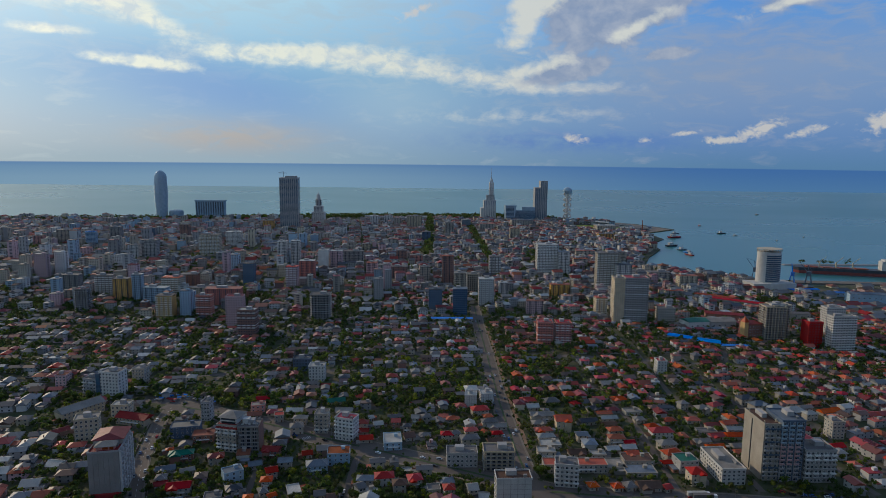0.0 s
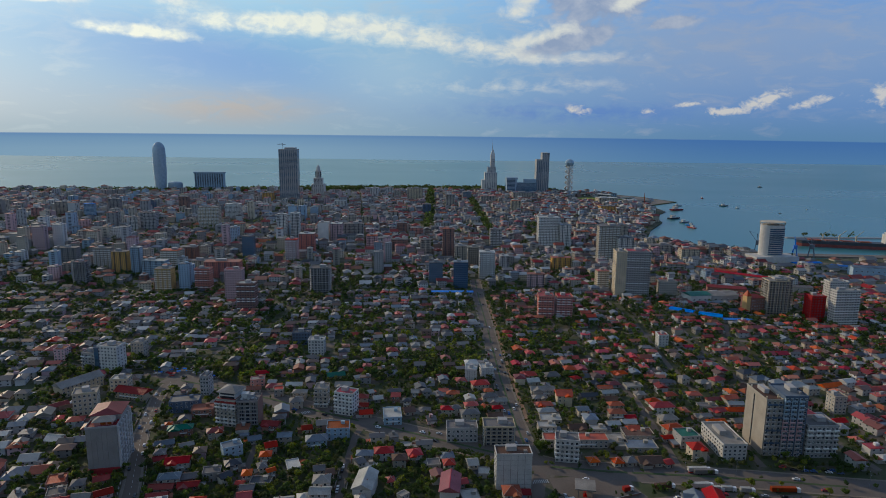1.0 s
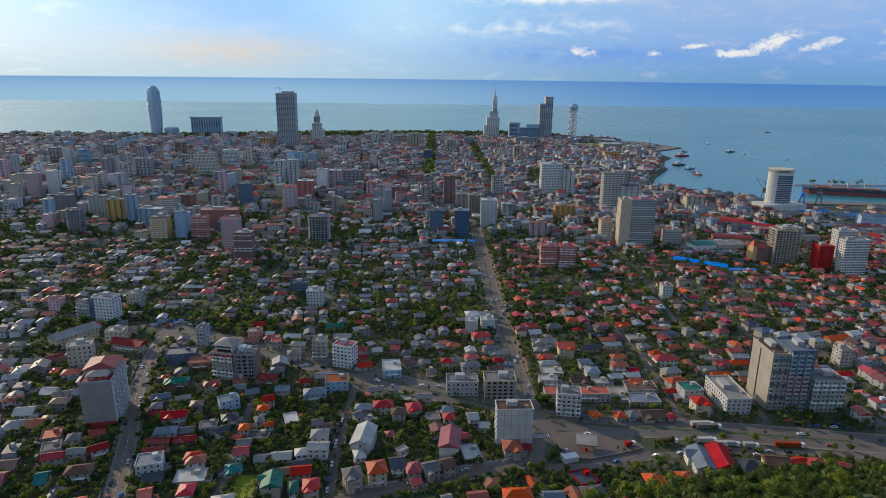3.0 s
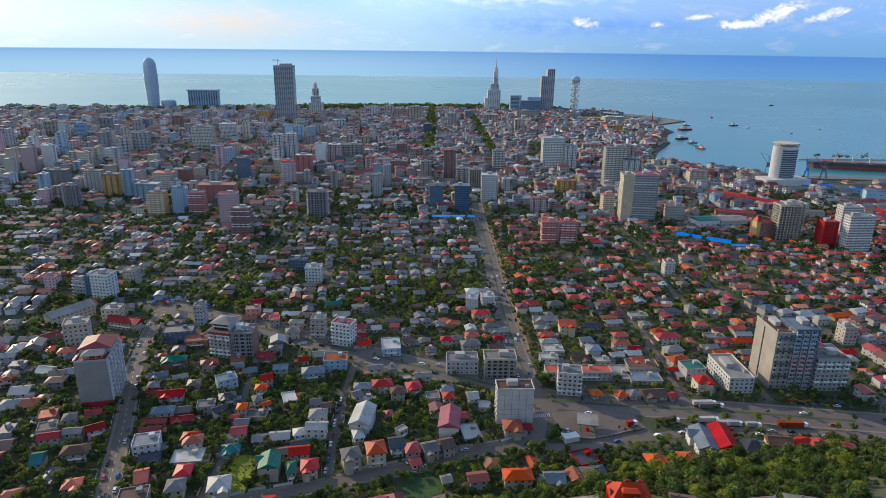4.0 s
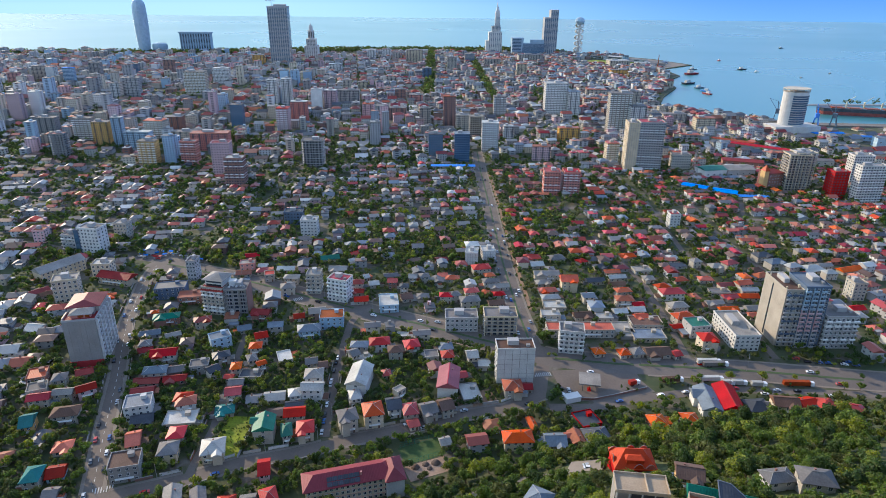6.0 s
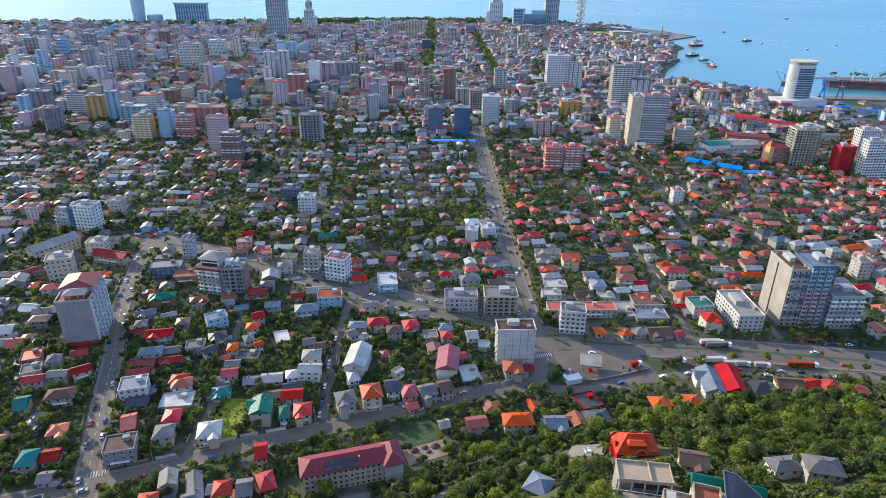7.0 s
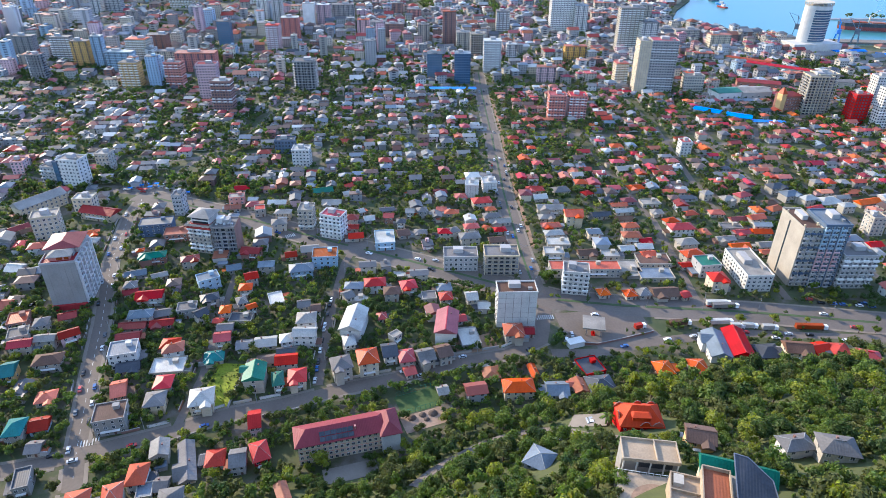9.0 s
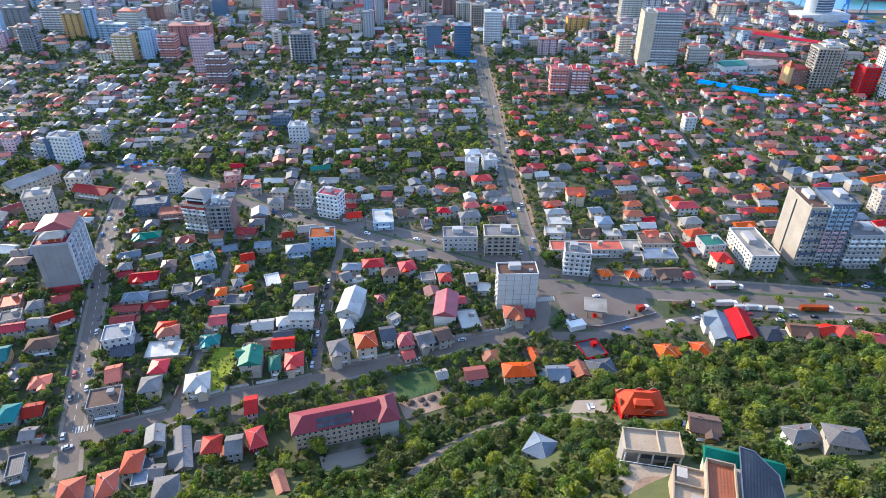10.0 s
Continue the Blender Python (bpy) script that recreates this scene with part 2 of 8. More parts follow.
PAVING = material("paving", (0.185, 0.155, 0.125), 0.9, 0.0, 0.08, 0.5, 0.1, stain=0.3)
PAINT = material("road_paint", (0.45, 0.44, 0.42), 0.7, 0.0, 0.1, 1.0, stain=0.45)
GRASS = material("grass", (0.05, 0.08, 0.024), 0.95, 0.0, 0.2, 0.25, 0.4, stain=0.55)
LAWN = material("wild_meadow", (0.165, 0.195, 0.022), 0.95, 0.0, 0.2, 0.3, 0.4, stain=0.7)
TERRACE = material("tan_screed", (0.33, 0.255, 0.18), 0.85, 0.0, 0.08, 0.5, 0.2, stain=0.45)
EARTH = material("bare_earth", (0.27, 0.18, 0.12), 0.95, 0.0, 0.1, 0.3, 0.3, stain=0.5)
BARK = material("bark", (0.10, 0.07, 0.05), 0.9, 0.0, 0.2, 2.0, 0.3)


def leaf_material(name, colour):
    """Leaves: matt on top, letting a part of the light through from behind."""
    m = material("leaf_" + name, colour, 0.6, 0.0, 0.35, 0.4, 0.0, island=True, stain=0.5, spec=0.2)
    t = m.node_tree
    b, end = t.nodes["Principled BSDF"], t.nodes["Material Output"]
    thin, both = t.nodes.new("ShaderNodeBsdfTranslucent"), t.nodes.new("ShaderNodeMixShader")
    t.links.new(b.inputs["Base Color"].links[0].from_socket, thin.inputs["Color"])
    both.inputs[0].default_value = 0.44
    t.links.new(b.outputs[0], both.inputs[1])
    t.links.new(thin.outputs[0], both.inputs[2])
    t.links.new(both.outputs[0], end.inputs["Surface"])
    return m


LEAF = [leaf_material(n, c) for n, c in
        (("deep", (0.060, 0.096, 0.024)), ("fresh", (0.115, 0.165, 0.028)), ("yellowish", (0.21, 0.24, 0.028)), ("olive", (0.105, 0.120, 0.032)))]
CAR_PAINT = [material("car_" + n, c, 0.25, 0.0, 0.1, 0.5, stain=0.05) for n, c in
             (("white", (0.75, 0.75, 0.75)), ("silver", (0.42, 0.44, 0.46)), ("black", (0.02, 0.02, 0.022)), ("blue", (0.05, 0.12, 0.32)), ("red", (0.45, 0.03, 0.03)), ("grey", (0.14, 0.15, 0.16)))]
TYRE = material("tyre", (0.02, 0.02, 0.02), 0.9)


def ground_material():
    """Town soil: mown green, trodden earth and yard concrete in patches."""
    m = material("town_ground", (0.09, 0.10, 0.05), 0.95, 0.0, 0.0, 0.2, 0.3, stain=0.4)
    t = m.node_tree
    b = t.nodes["Principled BSDF"]
    pos = t.nodes.new("ShaderNodeNewGeometry")
    n = t.nodes.new("ShaderNodeTexNoise")
    n.inputs["Scale"].default_value, n.inputs["Detail"].default_value, n.inputs["Roughness"].default_value = 0.045, 9, 0.68
    t.links.new(pos.outputs["Position"], n.inputs["Vector"])
    r = t.nodes.new("ShaderNodeValToRGB")
    stops = [(0.40, (0.040, 0.056, 0.018, 1)), (0.50, (0.060, 0.068, 0.026, 1)), (0.57, (0.100, 0.084, 0.058, 1)), (0.66, (0.140, 0.124, 0.104, 1))]
    while len(r.color_ramp.elements) < len(stops):
        r.color_ramp.elements.new(0.5)
    for e, (p, c) in zip(r.color_ramp.elements, stops):
        e.position, e.color = p, c
    t.links.new(n.outputs["Fac"], r.inputs[0])
    # the slope is overgrown with grass and herbs
    split = t.nodes.new("ShaderNodeSeparateXYZ")
    t.links.new(pos.outputs["Position"], split.inputs[0])
    rise = t.nodes.new("ShaderNodeMapRange")
    rise.inputs[1].default_value, rise.inputs[2].default_value = 1.0, 4.0
    t.links.new(split.outputs[2], rise.inputs[0])
    herb = t.nodes.new("ShaderNodeValToRGB")
    herb.color_ramp.elements[0].position, herb.color_ramp.elements[0].color = 0.35, (0.030, 0.042, 0.012, 1)
    herb.color_ramp.elements[1].position, herb.color_ramp.elements[1].color = 0.65, (0.085, 0.092, 0.024, 1)
    t.links.new(n.outputs["Fac"], herb.inputs[0])
    mix = t.nodes.new("ShaderNodeMix")
    mix.data_type = "RGBA"
    t.links.new(rise.outputs[0], mix.inputs[0])
    t.links.new(r.outputs[0], mix.inputs[6])
    t.links.new(herb.outputs[0], mix.inputs[7])
    t.links.new(mix.outputs[2], b.inputs["Base Color"])
    return m


def water_material():
    m = bpy.data.materials.new("sea_water")
    m.use_nodes = True
    t = m.node_tree
    b = t.nodes["Principled BSDF"]
    b.inputs["Base Color"].default_value = (0.045, 0.185, 0.195, 1)
    b.inputs["Roughness"].default_value, b.inputs["Specular IOR Level"].default_value = 0.28, 0.36
    pos = t.nodes.new("ShaderNodeNewGeometry")
    mapping = t.nodes.new("ShaderNodeMapping")
    mapping.inputs["Scale"].default_value = (0.6, 1.0, 1.0)
    t.links.new(pos.outputs["Position"], mapping.inputs["Vector"])
    slick = t.nodes.new("ShaderNodeTexNoise")
    slick.inputs["Scale"].default_value, slick.inputs["Detail"].default_value, slick.inputs["Distortion"].default_value = 0.0011, 2, 0.8
    t.links.new(mapping.outputs[0], slick.inputs["Vector"])
    ramp = t.nodes.new("ShaderNodeMapRange")
    ramp.inputs[1].default_value, ramp.inputs[2].default_value, ramp.inputs[3].default_value, ramp.inputs[4].default_value = 0.3, 0.7, 0.26, 0.31
    t.links.new(slick.outputs["Fac"], ramp.inputs[0])
    t.links.new(ramp.outputs[0], b.inputs["Roughness"])
    return m


GROUND, WATER = ground_material(), water_material()

# ---- mesh tools ----


class Shape:
    """Vertices, faces and a material slot for each face."""

    def __init__(self):
        self.v, self.f, self.m = [], [], []

    def add(self, verts, faces, slot=0):
        k = len(self.v)
        self.v += [tuple(p) for p in verts]
        self.f += [tuple(i + k for i in q) for q in faces]
        self.m += [slot] * len(faces)
        return self

    def frustum(self, cx, cy, z0, z1, w, d, rot=0.0, slot=0, tw=None, td=None, tx=0.0, ty=0.0):
        """A box whose top may have another size (tw, td) and be shifted."""
        c, s = math.cos(rot), math.sin(rot)
        tw, td = w if tw is None else tw, d if td is None else td
        out = []
        for z, a, b, ox, oy in ((z0, w, d, 0, 0), (z1, tw, td, tx, ty)):
            for sx, sy in ((-1, -1), (1, -1), (1, 1), (-1, 1)):
                x, y = ox + sx * a / 2, oy + sy * b / 2
                out.append((cx + c * x - s * y, cy + s * x + c * y, z))
        return self.add(out, [(3, 2, 1, 0), (4, 5, 6, 7), (0, 1, 5, 4), (1, 2, 6, 5), (2, 3, 7, 6), (3, 0, 4, 7)], slot)

    box = frustum

    def prism(self, cx, cy, z0, w, d, rise, rot=0.0, slot=0, hip=0.0, thick=0.22):
        """A pitched roof with its ridge along the longer side x; hip: how far the ridge ends are drawn in."""
        c, s = math.cos(rot), math.sin(rot)
        r = max(w / 2 - hip, 0.15)
        pts = [(-w / 2, -d / 2, 0), (w / 2, -d / 2, 0), (w / 2, d / 2, 0), (-w / 2, d / 2, 0)]
        pts += [(x, y, thick) for x, y, _ in pts] + [(-r, 0, rise), (r, 0, rise)]
        out = [(cx + c * x - s * y, cy + s * x + c * y, z0 + z) for x, y, z in pts]
        return self.add(out, [(3, 2, 1, 0), (0, 1, 5, 4), (1, 2, 6, 5), (2, 3, 7, 6), (3, 0, 4, 7), (4, 5, 9, 8), (6, 7, 8, 9), (5, 6, 9), (7, 4, 8)], slot)

    def tube(self, cx, cy, z0, z1, r0, r1=None, n=12, slot=0, squash=1.0):
        r1 = r0 if r1 is None else r1
        pts = [(cx + r * math.cos(2 * math.pi * k / n), cy + squash * r * math.sin(2 * math.pi * k / n), z) for z, r in ((z0, r0), (z1, r1)) for k in range(n)]
        side = [(k, (k + 1) % n, n + (k + 1) % n, n + k) for k in range(n)]
        return self.add(pts, side + [tuple(range(n - 1, -1, -1)), tuple(range(n, 2 * n))], slot)

    def beam(self, a, b, r, slot=0, n=4):
        a, b = Vector(a), Vector(b)
        ax = (b - a).normalized()
        side = ax.cross(Vector((0, 0, 1)) if abs(ax.z) < 0.9 else Vector((1, 0, 0))).normalized()
        other = ax.cross(side)
        pts = [p + r * (math.cos(2 * math.pi * (k + 0.5) / n) * side + math.sin(2 * math.pi * (k + 0.5) / n) * other) for p in (a, b) for k in range(n)]
        return self.add(pts, [(k, (k + 1) % n, n + (k + 1) % n, n + k) for k in range(n)] + [tuple(range(n - 1, -1, -1)), tuple(range(n, 2 * n))], slot)

    def data(self, name, materials):
        me = bpy.data.meshes.new(name)
        me.from_pydata(self.v, [], self.f)
        for mat in materials if isinstance(materials, (list, tuple)) else [materials]:
            me.materials.append(mat)
        if any(self.m):
            me.polygons.foreach_set("material_index", self.m)
        me.update()
        return me


def part(name, shape, mat, parent, label=""):
    """One mesh object under a thing or a part; shape: a Shape or ready mesh data."""
    ob = new(name, shape.data(name, mat) if isinstance(shape, Shape) else shape)
    ob.parent = parent
    return tagged(ob, label)


def thing(name, x, y, z, rot, label, category, group=""):
    ob = new(name)
    ob.empty_display_size = 0.5
    ob.matrix_basis = pose(x, y, z, 0, 0, math.degrees(rot))
    return tagged(ob, label, category, group)


def solid(name, shape, mats, label, category, kind="", x=0.0, y=0.0, z=0.0, rot=0.0, group=""):
    ob = new(name, shape.data(name, mats))
    ob.matrix_basis = pose(x, y, z, 0, 0, math.degrees(rot))
    return tagged(ob, label, category, group, kind)

# ---- land, sea, roads ----


def hill(x, y):
    """Height of the ground: flat town, and a wooded slope that rises towards the camera."""
    foot = float(np.interp(x, [-400, -120, -20, 46, 80, 200, 600], [235, 250, 262, 296, 314, 342, 380]))
    h = 3.3 * math.log1p(math.exp(min((foot - y) / 6, 60)))
    return h if h < 60 else 60 + 60 * (1 - math.exp(-(h - 60) / 60))


COAST = [(4000, 700), (1500, 1040), (770, 1126), (650, 1120), (592, 1205), (511, 1250), (455, 1325), (507, 1450), (580, 1580), (595, 1690), (668, 1800), (672, 1950),
         (800, 2065), (770, 2130), (733, 2222), (542, 2398), (289, 2520), (-345, 2465), (-900, 2310), (-1437, 2240), (-4000, 1900)]


def on_land(x, y, margin=0.0):
    inside, n = False, len(COAST)
    ring = COAST + [(-4000, -900), (4000, -900)]
    for k in range(len(ring)):
        (xa, ya), (xb, yb) = ring[k], ring[k - 1]
        if (ya > y) != (yb > y) and x < (xb - xa) * (y - ya) / (yb - ya) + xa:
            inside = not inside
    if inside and margin:
        for (xa, ya), (xb, yb) in zip(COAST, COAST[1:]):
            if seg_far(x, y, xa, ya, xb, yb) < margin:
                return False
    return inside


def seg_far(x, y, xa, ya, xb, yb):
    dx, dy = xb - xa, yb - ya
    u = max(0.0, min(1.0, ((x - xa) * dx + (y - ya) * dy) / (dx * dx + dy * dy + 1e-9)))
    return math.hypot(x - xa - u * dx, y - ya - u * dy)


def make_ground():
    s = Shape()
    xs = [-4000, -1500] + list(range(-600, 601, 12)) + [1500, 4000]
    ys = [-900, -300] + list(range(0, 421, 10))
    for y in ys:
        for x in xs:
            s.v.append((x, y, hill(x, y) + 0.25 * noise.noise(Vector((x * 0.05, y * 0.05, 0))) * (hill(x, y) > 1.5)))
    n = len(xs)
    for j in range(len(ys) - 1):
        for i in range(n - 1):
            s.f.append((j * n + i, j * n + i + 1, (j + 1) * n + i + 1, (j + 1) * n + i))
    top = [(len(ys) - 1) * n + i for i in range(n)]
    k = len(s.v)
    s.v += [(x, y, 0.0) for x, y in COAST]
    s.f.append(tuple(top + list(range(k, k + len(COAST)))))
    q = len(s.v)
    s.v += [(x, y, -3.0) for x, y in COAST]
    for i in range(len(COAST) - 1):
        s.f.append((k + i + 1, k + i, q + i, q + i + 1))
    s.m = [0] * len(s.f)
    return solid("ground", s, GROUND, "green and earthen town ground rising to a wooded slope", "ground", "structure")


make_ground()
sea = Shape()
sea.add([(-5200, 600, -2), (5200, 600, -2), (5200, 4950, -2), (-5200, 4950, -2)], [(0, 1, 2, 3)])
solid("water", sea, WATER, "calm blue-grey sea with faint slicks", "sea", "structure")

ROADS, WALKS, MEDIANS = [], [], []


def strip(pts, width, lift, offset=0.0, step=9.0, slot=0, shape=None, gap=None):
    """A ribbon along a line of ground points."""
    s = shape or Shape()
    line = []
    for (xa, ya), (xb, yb) in zip(pts, pts[1:]):
        n = max(1, int(math.hypot(xb - xa, yb - ya) / step))
        line += [(xa + (xb - xa) * k / n, ya + (yb - ya) * k / n) for k in range(n)]
    line.append(pts[-1])
    base = len(s.v)
    for k, (x, y) in enumerate(line):
        (xa, ya), (xb, yb) = line[max(k - 1, 0)], line[min(k + 1, len(line) - 1)]
        d = math.hypot(xb - xa, yb - ya)
        nx, ny = -(yb - ya) / d, (xb - xa) / d
        for side in (0.5, -0.5):
            px, py = x + nx * (offset + side * width), y + ny * (offset + side * width)
            s.v.append((px, py, max(hill(px, py), hill(x, y) - 0.4) + lift))
    for k in range(len(line) - 1):
        a, b = s.v[base + 2 * k], s.v[base + 2 * k + 3]
        if gap and gap((a[0] + b[0]) / 2, (a[1] + b[1]) / 2):
            continue
        s.f.append((base + 2 * k, base + 2 * k + 1, base + 2 * k + 3, base + 2 * k + 2))
        s.m.append(slot)
    return s


def road(name, pts, width, label, walks=True, dashes=False, verge=0.0, lift=0.08):
    ROADS.append((pts, width / 2 + (2.2 if walks else 0.6)))
    ob = solid(name, strip(pts, width, lift), ASPHALT, label, "road", "structure")
    if walks:
        WALKS.append((pts, width, lift))
    if dashes:
        s = Shape()
        for (xa, ya), (xb, yb) in zip(pts, pts[1:]):
            n = int(math.hypot(xb - xa, yb - ya) / 7)
            rot = math.atan2(yb - ya, xb - xa)
            for k in range(n):
                x, y = xa + (xb - xa) * (k + 0.5) / n, ya + (yb - ya) * (k + 0.5) / n
                s.box(x, y, hill(x, y) + lift - 0.02, hill(x, y) + lift + 0.012, 3.0, 0.22, rot)
        part("lane_marking", s, PAINT, ob, "worn white dashed lane line")
    if verge:
        MEDIANS.append((ob, pts, verge, lift))
    return ob


LANE = [(-1.9, 245), (5, 255), (14.4, 264), (26.7, 272.5), (39.4, 277.5), (53.4, 275.8), (62.4, 271), (68.3, 261.5), (77.4, 252.5)]
AVENUE = [(70, 398), (66, 462), (64, 553), (65, 684), (65, 836), (67, 940)]
BOULEVARD = [(620, 330), (400, 352), (264, 372), (214, 380), (183, 384), (118, 390), (82, 396), (53, 411), (19, 428), (-19, 447), (-59, 466), (-93, 483), (-130, 503), (-198, 533), (-232, 547)]
LEFT_STREET = [(-120, 200), (-150, 272), (-169, 327), (-184, 374), (-208, 441), (-223, 505), (-226, 540)]
LOWER_ROAD = [(-280, 240), (-164, 270), (-136, 281), (-114, 289), (-91, 300), (-66, 307), (-40, 317), (-13, 325), (16, 337), (46, 344), (66, 356), (74, 392)]
road("road", BOULEVARD, 21, "wide grey asphalt boulevard with a grassy median", verge=2.2)
road("road", AVENUE, 13, "long straight asphalt avenue running to the sea", verge=1.4, lift=0.085)
road("road", LEFT_STREET, 8, "asphalt street with a dashed centre line", dashes=True, lift=0.092)
road("road", [(-226, 550), (-207, 632), (-179, 683), (-165, 800), (-160, 1000)], 5.5, "narrow slanting street between low houses", False, lift=0.066)
road("road", [(-232, 549), (-297, 566), (-370, 590), (-480, 640)], 7, "asphalt street beside a parking square", False, lift=0.064)
road("road", [(-6, 1400), (-1, 2430)], 16, "old street under tall trees", False, lift=0.06)
road("road", [(129, 1330), (126, 2160)], 10, "old street under tall trees", False, lift=0.06)
road("road", LOWER_ROAD, 8, "narrow asphalt road at the foot of the slope", lift=0.075)
road("road", [(-52, 320), (-54, 368), (-54, 407), (-53, 440), (-48, 462)], 5, "narrow side street between houses", False, lift=0.07)
road("road", [(-113, 291), (-112, 326), (-116, 373), (-120, 408), (-122, 440)], 4, "narrow lane between garden walls", False, lift=0.07)
road("road", [(70, 345), (95, 345), (125, 354), (176, 363), (262, 356), (420, 335)], 7, "service road below the boulevard", False, lift=0.072)
road("road", LANE, 4.2, "narrow winding lane climbing the wooded slope", False, lift=0.3)
road("road", [(167, 393), (170, 440), (173, 500), (166, 554), (152, 640), (140, 730), (136, 830)], 4.6, "narrow side street between houses", False, lift=0.07)
road("road", [(224, 396), (225, 447), (228, 560), (231, 612), (235.5, 661), (240, 722), (238, 748), (233, 820)], 5, "narrow side street between houses", False, lift=0.0705)
road("road", [(300, 392), (288, 470), (280, 560), (279, 632), (286, 694), (287, 774)], 5, "narrow side street between houses", False, lift=0.0703)
road("road", [(330, 400), (318, 520), (321, 610), (330, 678), (345, 715)], 4.6, "narrow side street between houses", False, lift=0.07)
road("road", [(65, 700), (190, 690), (420, 640), (600, 600)], 7, "cross street between low houses", False, lift=0.0715)
road("road", [(-330, 600), (-150, 640), (65, 640)], 6, "cross street between low houses", False, lift=0.071)
road("road", [(-700, 830), (-300, 860), (65, 870), (330, 880), (600, 860)], 9, "asphalt cross street", False, lift=0.071)
road("road", [(-1000, 1100), (-400, 1120), (90, 1180), (440, 1230)], 9, "asphalt cross street", False, lift=0.071)
road("road", [(-1300, 1500), (-400, 1480), (100, 1520), (480, 1500)], 9, "asphalt cross street", False, lift=0.071)
road("road", [(-420, 640), (-430, 900), (-420, 1500), (-380, 2200)], 7, "asphalt street", False, lift=0.061)


def crossed(pts, slack):
    """A test for places on any other road, or on the apron of the junction."""
    others = [(line, half) for line, half in ROADS if line is not pts]

    def test(x, y):
        if 70 < x < 134 and 350 < y < 389:
            return True
        return any(seg_far(x, y, xa, ya, xb, yb) < half + slack for line, half in others for (xa, ya), (xb, yb) in zip(line, line[1:]))
    return test


for pts, width, lift in WALKS:
    w = strip(pts, 1.8, lift + 0.08, width / 2 + 0.9, 3.0, gap=crossed(pts, 0.4))
    strip(pts, 1.8, lift + 0.08, -width / 2 - 0.9, 3.0, shape=w, gap=crossed(pts, 0.4))
    solid("pavement", w, PAVING, "grey paved footway with a low kerb beside the road", "pavement", "structure")
for ob, pts, verge, lift in MEDIANS:
    part("median", strip(pts, verge, lift + 0.12, 0.0, 3.0, gap=crossed(pts, 2.5)), GRASS, ob, "grassy median strip")

solid("verge", strip(AVENUE[1:5], 3.0, 0.05, -10.3), EARTH, "dusty earth verge along the avenue", "verge", "structure")

# open patches
solid("forecourt", strip([(96, 350), (132, 366)], 13, 0.105), ASPHALT, "asphalt forecourt of a filling station", "forecourt", "structure")
solid("apron", strip([(79, 366), (130, 371)], 32, 0.056), ASPHALT, "wide asphalt apron beside the junction", "apron", "structure")
solid("meadow", strip([(-101, 304), (-99, 337)], 15, 0.06), LAWN, "bright green wild grass plot inside a low wall", "meadow", "structure")
solid("sports_pitch", strip([(-11, 305), (9, 313)], 13, 0.10), GRASS, "green fenced sports pitch", "sports pitch", "structure")
solid("yard", strip([(-8, 292), (12, 300)], 11, 0.16), EARTH, "bare brown earth yard with heaps of soil", "yard", "structure")
solid("yard", strip([(18, 348), (40, 356)], 15, 0.07), EARTH, "dusty building site yard", "yard", "structure")
solid("yard", strip([(-40, 260), (-18, 267)], 10, 0.2), PAVING, "concrete school yard", "yard", "structure")
solid("market_ground", strip([(-250, 566), (-196, 556)], 22, 0.052), PAVING, "busy market square with stalls", "square", "structure")

solid("yard", strip([(66, 278), (80, 271)], 11, 0.34), PAVING, "paved yard before the red mansion", "yard", "structure")
ROADS.append(([(66, 278), (80, 271)], 6.0))
TAKEN_FIRST = [(86, 372, 11), (102, 373, 11), (117, 374, 10), (128, 368, 8), (86, 355, 8), (99, 351, 8), (111, 356, 8)]
TAKEN = list(TAKEN_FIRST)  # footprints that scattered things keep clear of


def taken(x, y, r):
    for a, b, c in TAKEN:
        if abs(x - a) < c + r and abs(y - b) < c + r and math.hypot(x - a, y - b) < c + r:
            return True
    for pts, half in ROADS:
        for (xa, ya), (xb, yb) in zip(pts, pts[1:]):
            if min(xa, xb) - half - r < x < max(xa, xb) + half + r and min(ya, yb) - half - r < y < max(ya, yb) + half + r and seg_far(x, y, xa, ya, xb, yb) < half + r:
                return True
    return False


# ---- buildings ----
WINDOW = Shape().box(0, 0, -0.10, 1.45, 1.45, 0.07, 0, 1).box(0, 0, 0, 1.35, 1.25, 0.1).box(0, 0, 0, 1.35, 0.07, 0.13, 0, 1).data("window", [GLASS, FRAME])
WIDE_WINDOW = Shape().box(0, 0, -0.10, 1.6, 2.2, 0.07, 0, 1).box(0, 0, 0, 1.5, 2.0, 0.1).box(0, 0, 0, 1.5, 0.08, 0.13, 0, 1).data("window", [GLASS, FRAME])
DOOR = Shape().box(0, 0, 0, 2.05, 1.0, 0.1).data("door", ROOF["brown"])
CHIMNEY = Shape().box(0, 0, 0, 1.2, 0.6, 0.6).box(0, 0, 1.2, 1.3, 0.75, 0.75).data("chimney", WALL["brick"])
ROOF_WORDS = {"red": "red metal", "maroon": "maroon metal", "orange": "orange tiled", "brown": "weathered brown", "grey": "grey sheet", "dark": "dark grey", "white": "white metal",
              "pale": "pale grey", "green": "green metal", "blue": "blue metal", "rust": "rusty brown", "pink": "pink metal", "steel": "blue-grey metal", "teal": "teal metal"}
WALL_WORDS = {"plaster": "beige plastered", "cream": "cream plastered", "whitewash": "white plastered", "concrete": "bare concrete", "block": "grey", "salmon": "salmon-pink", "brick": "brown brick",
              "ochre": "ochre", "sky": "pale blue", "rose": "pink", "crimson": "bright red", "slate": "dark blue-grey", "lilac": "lilac"}


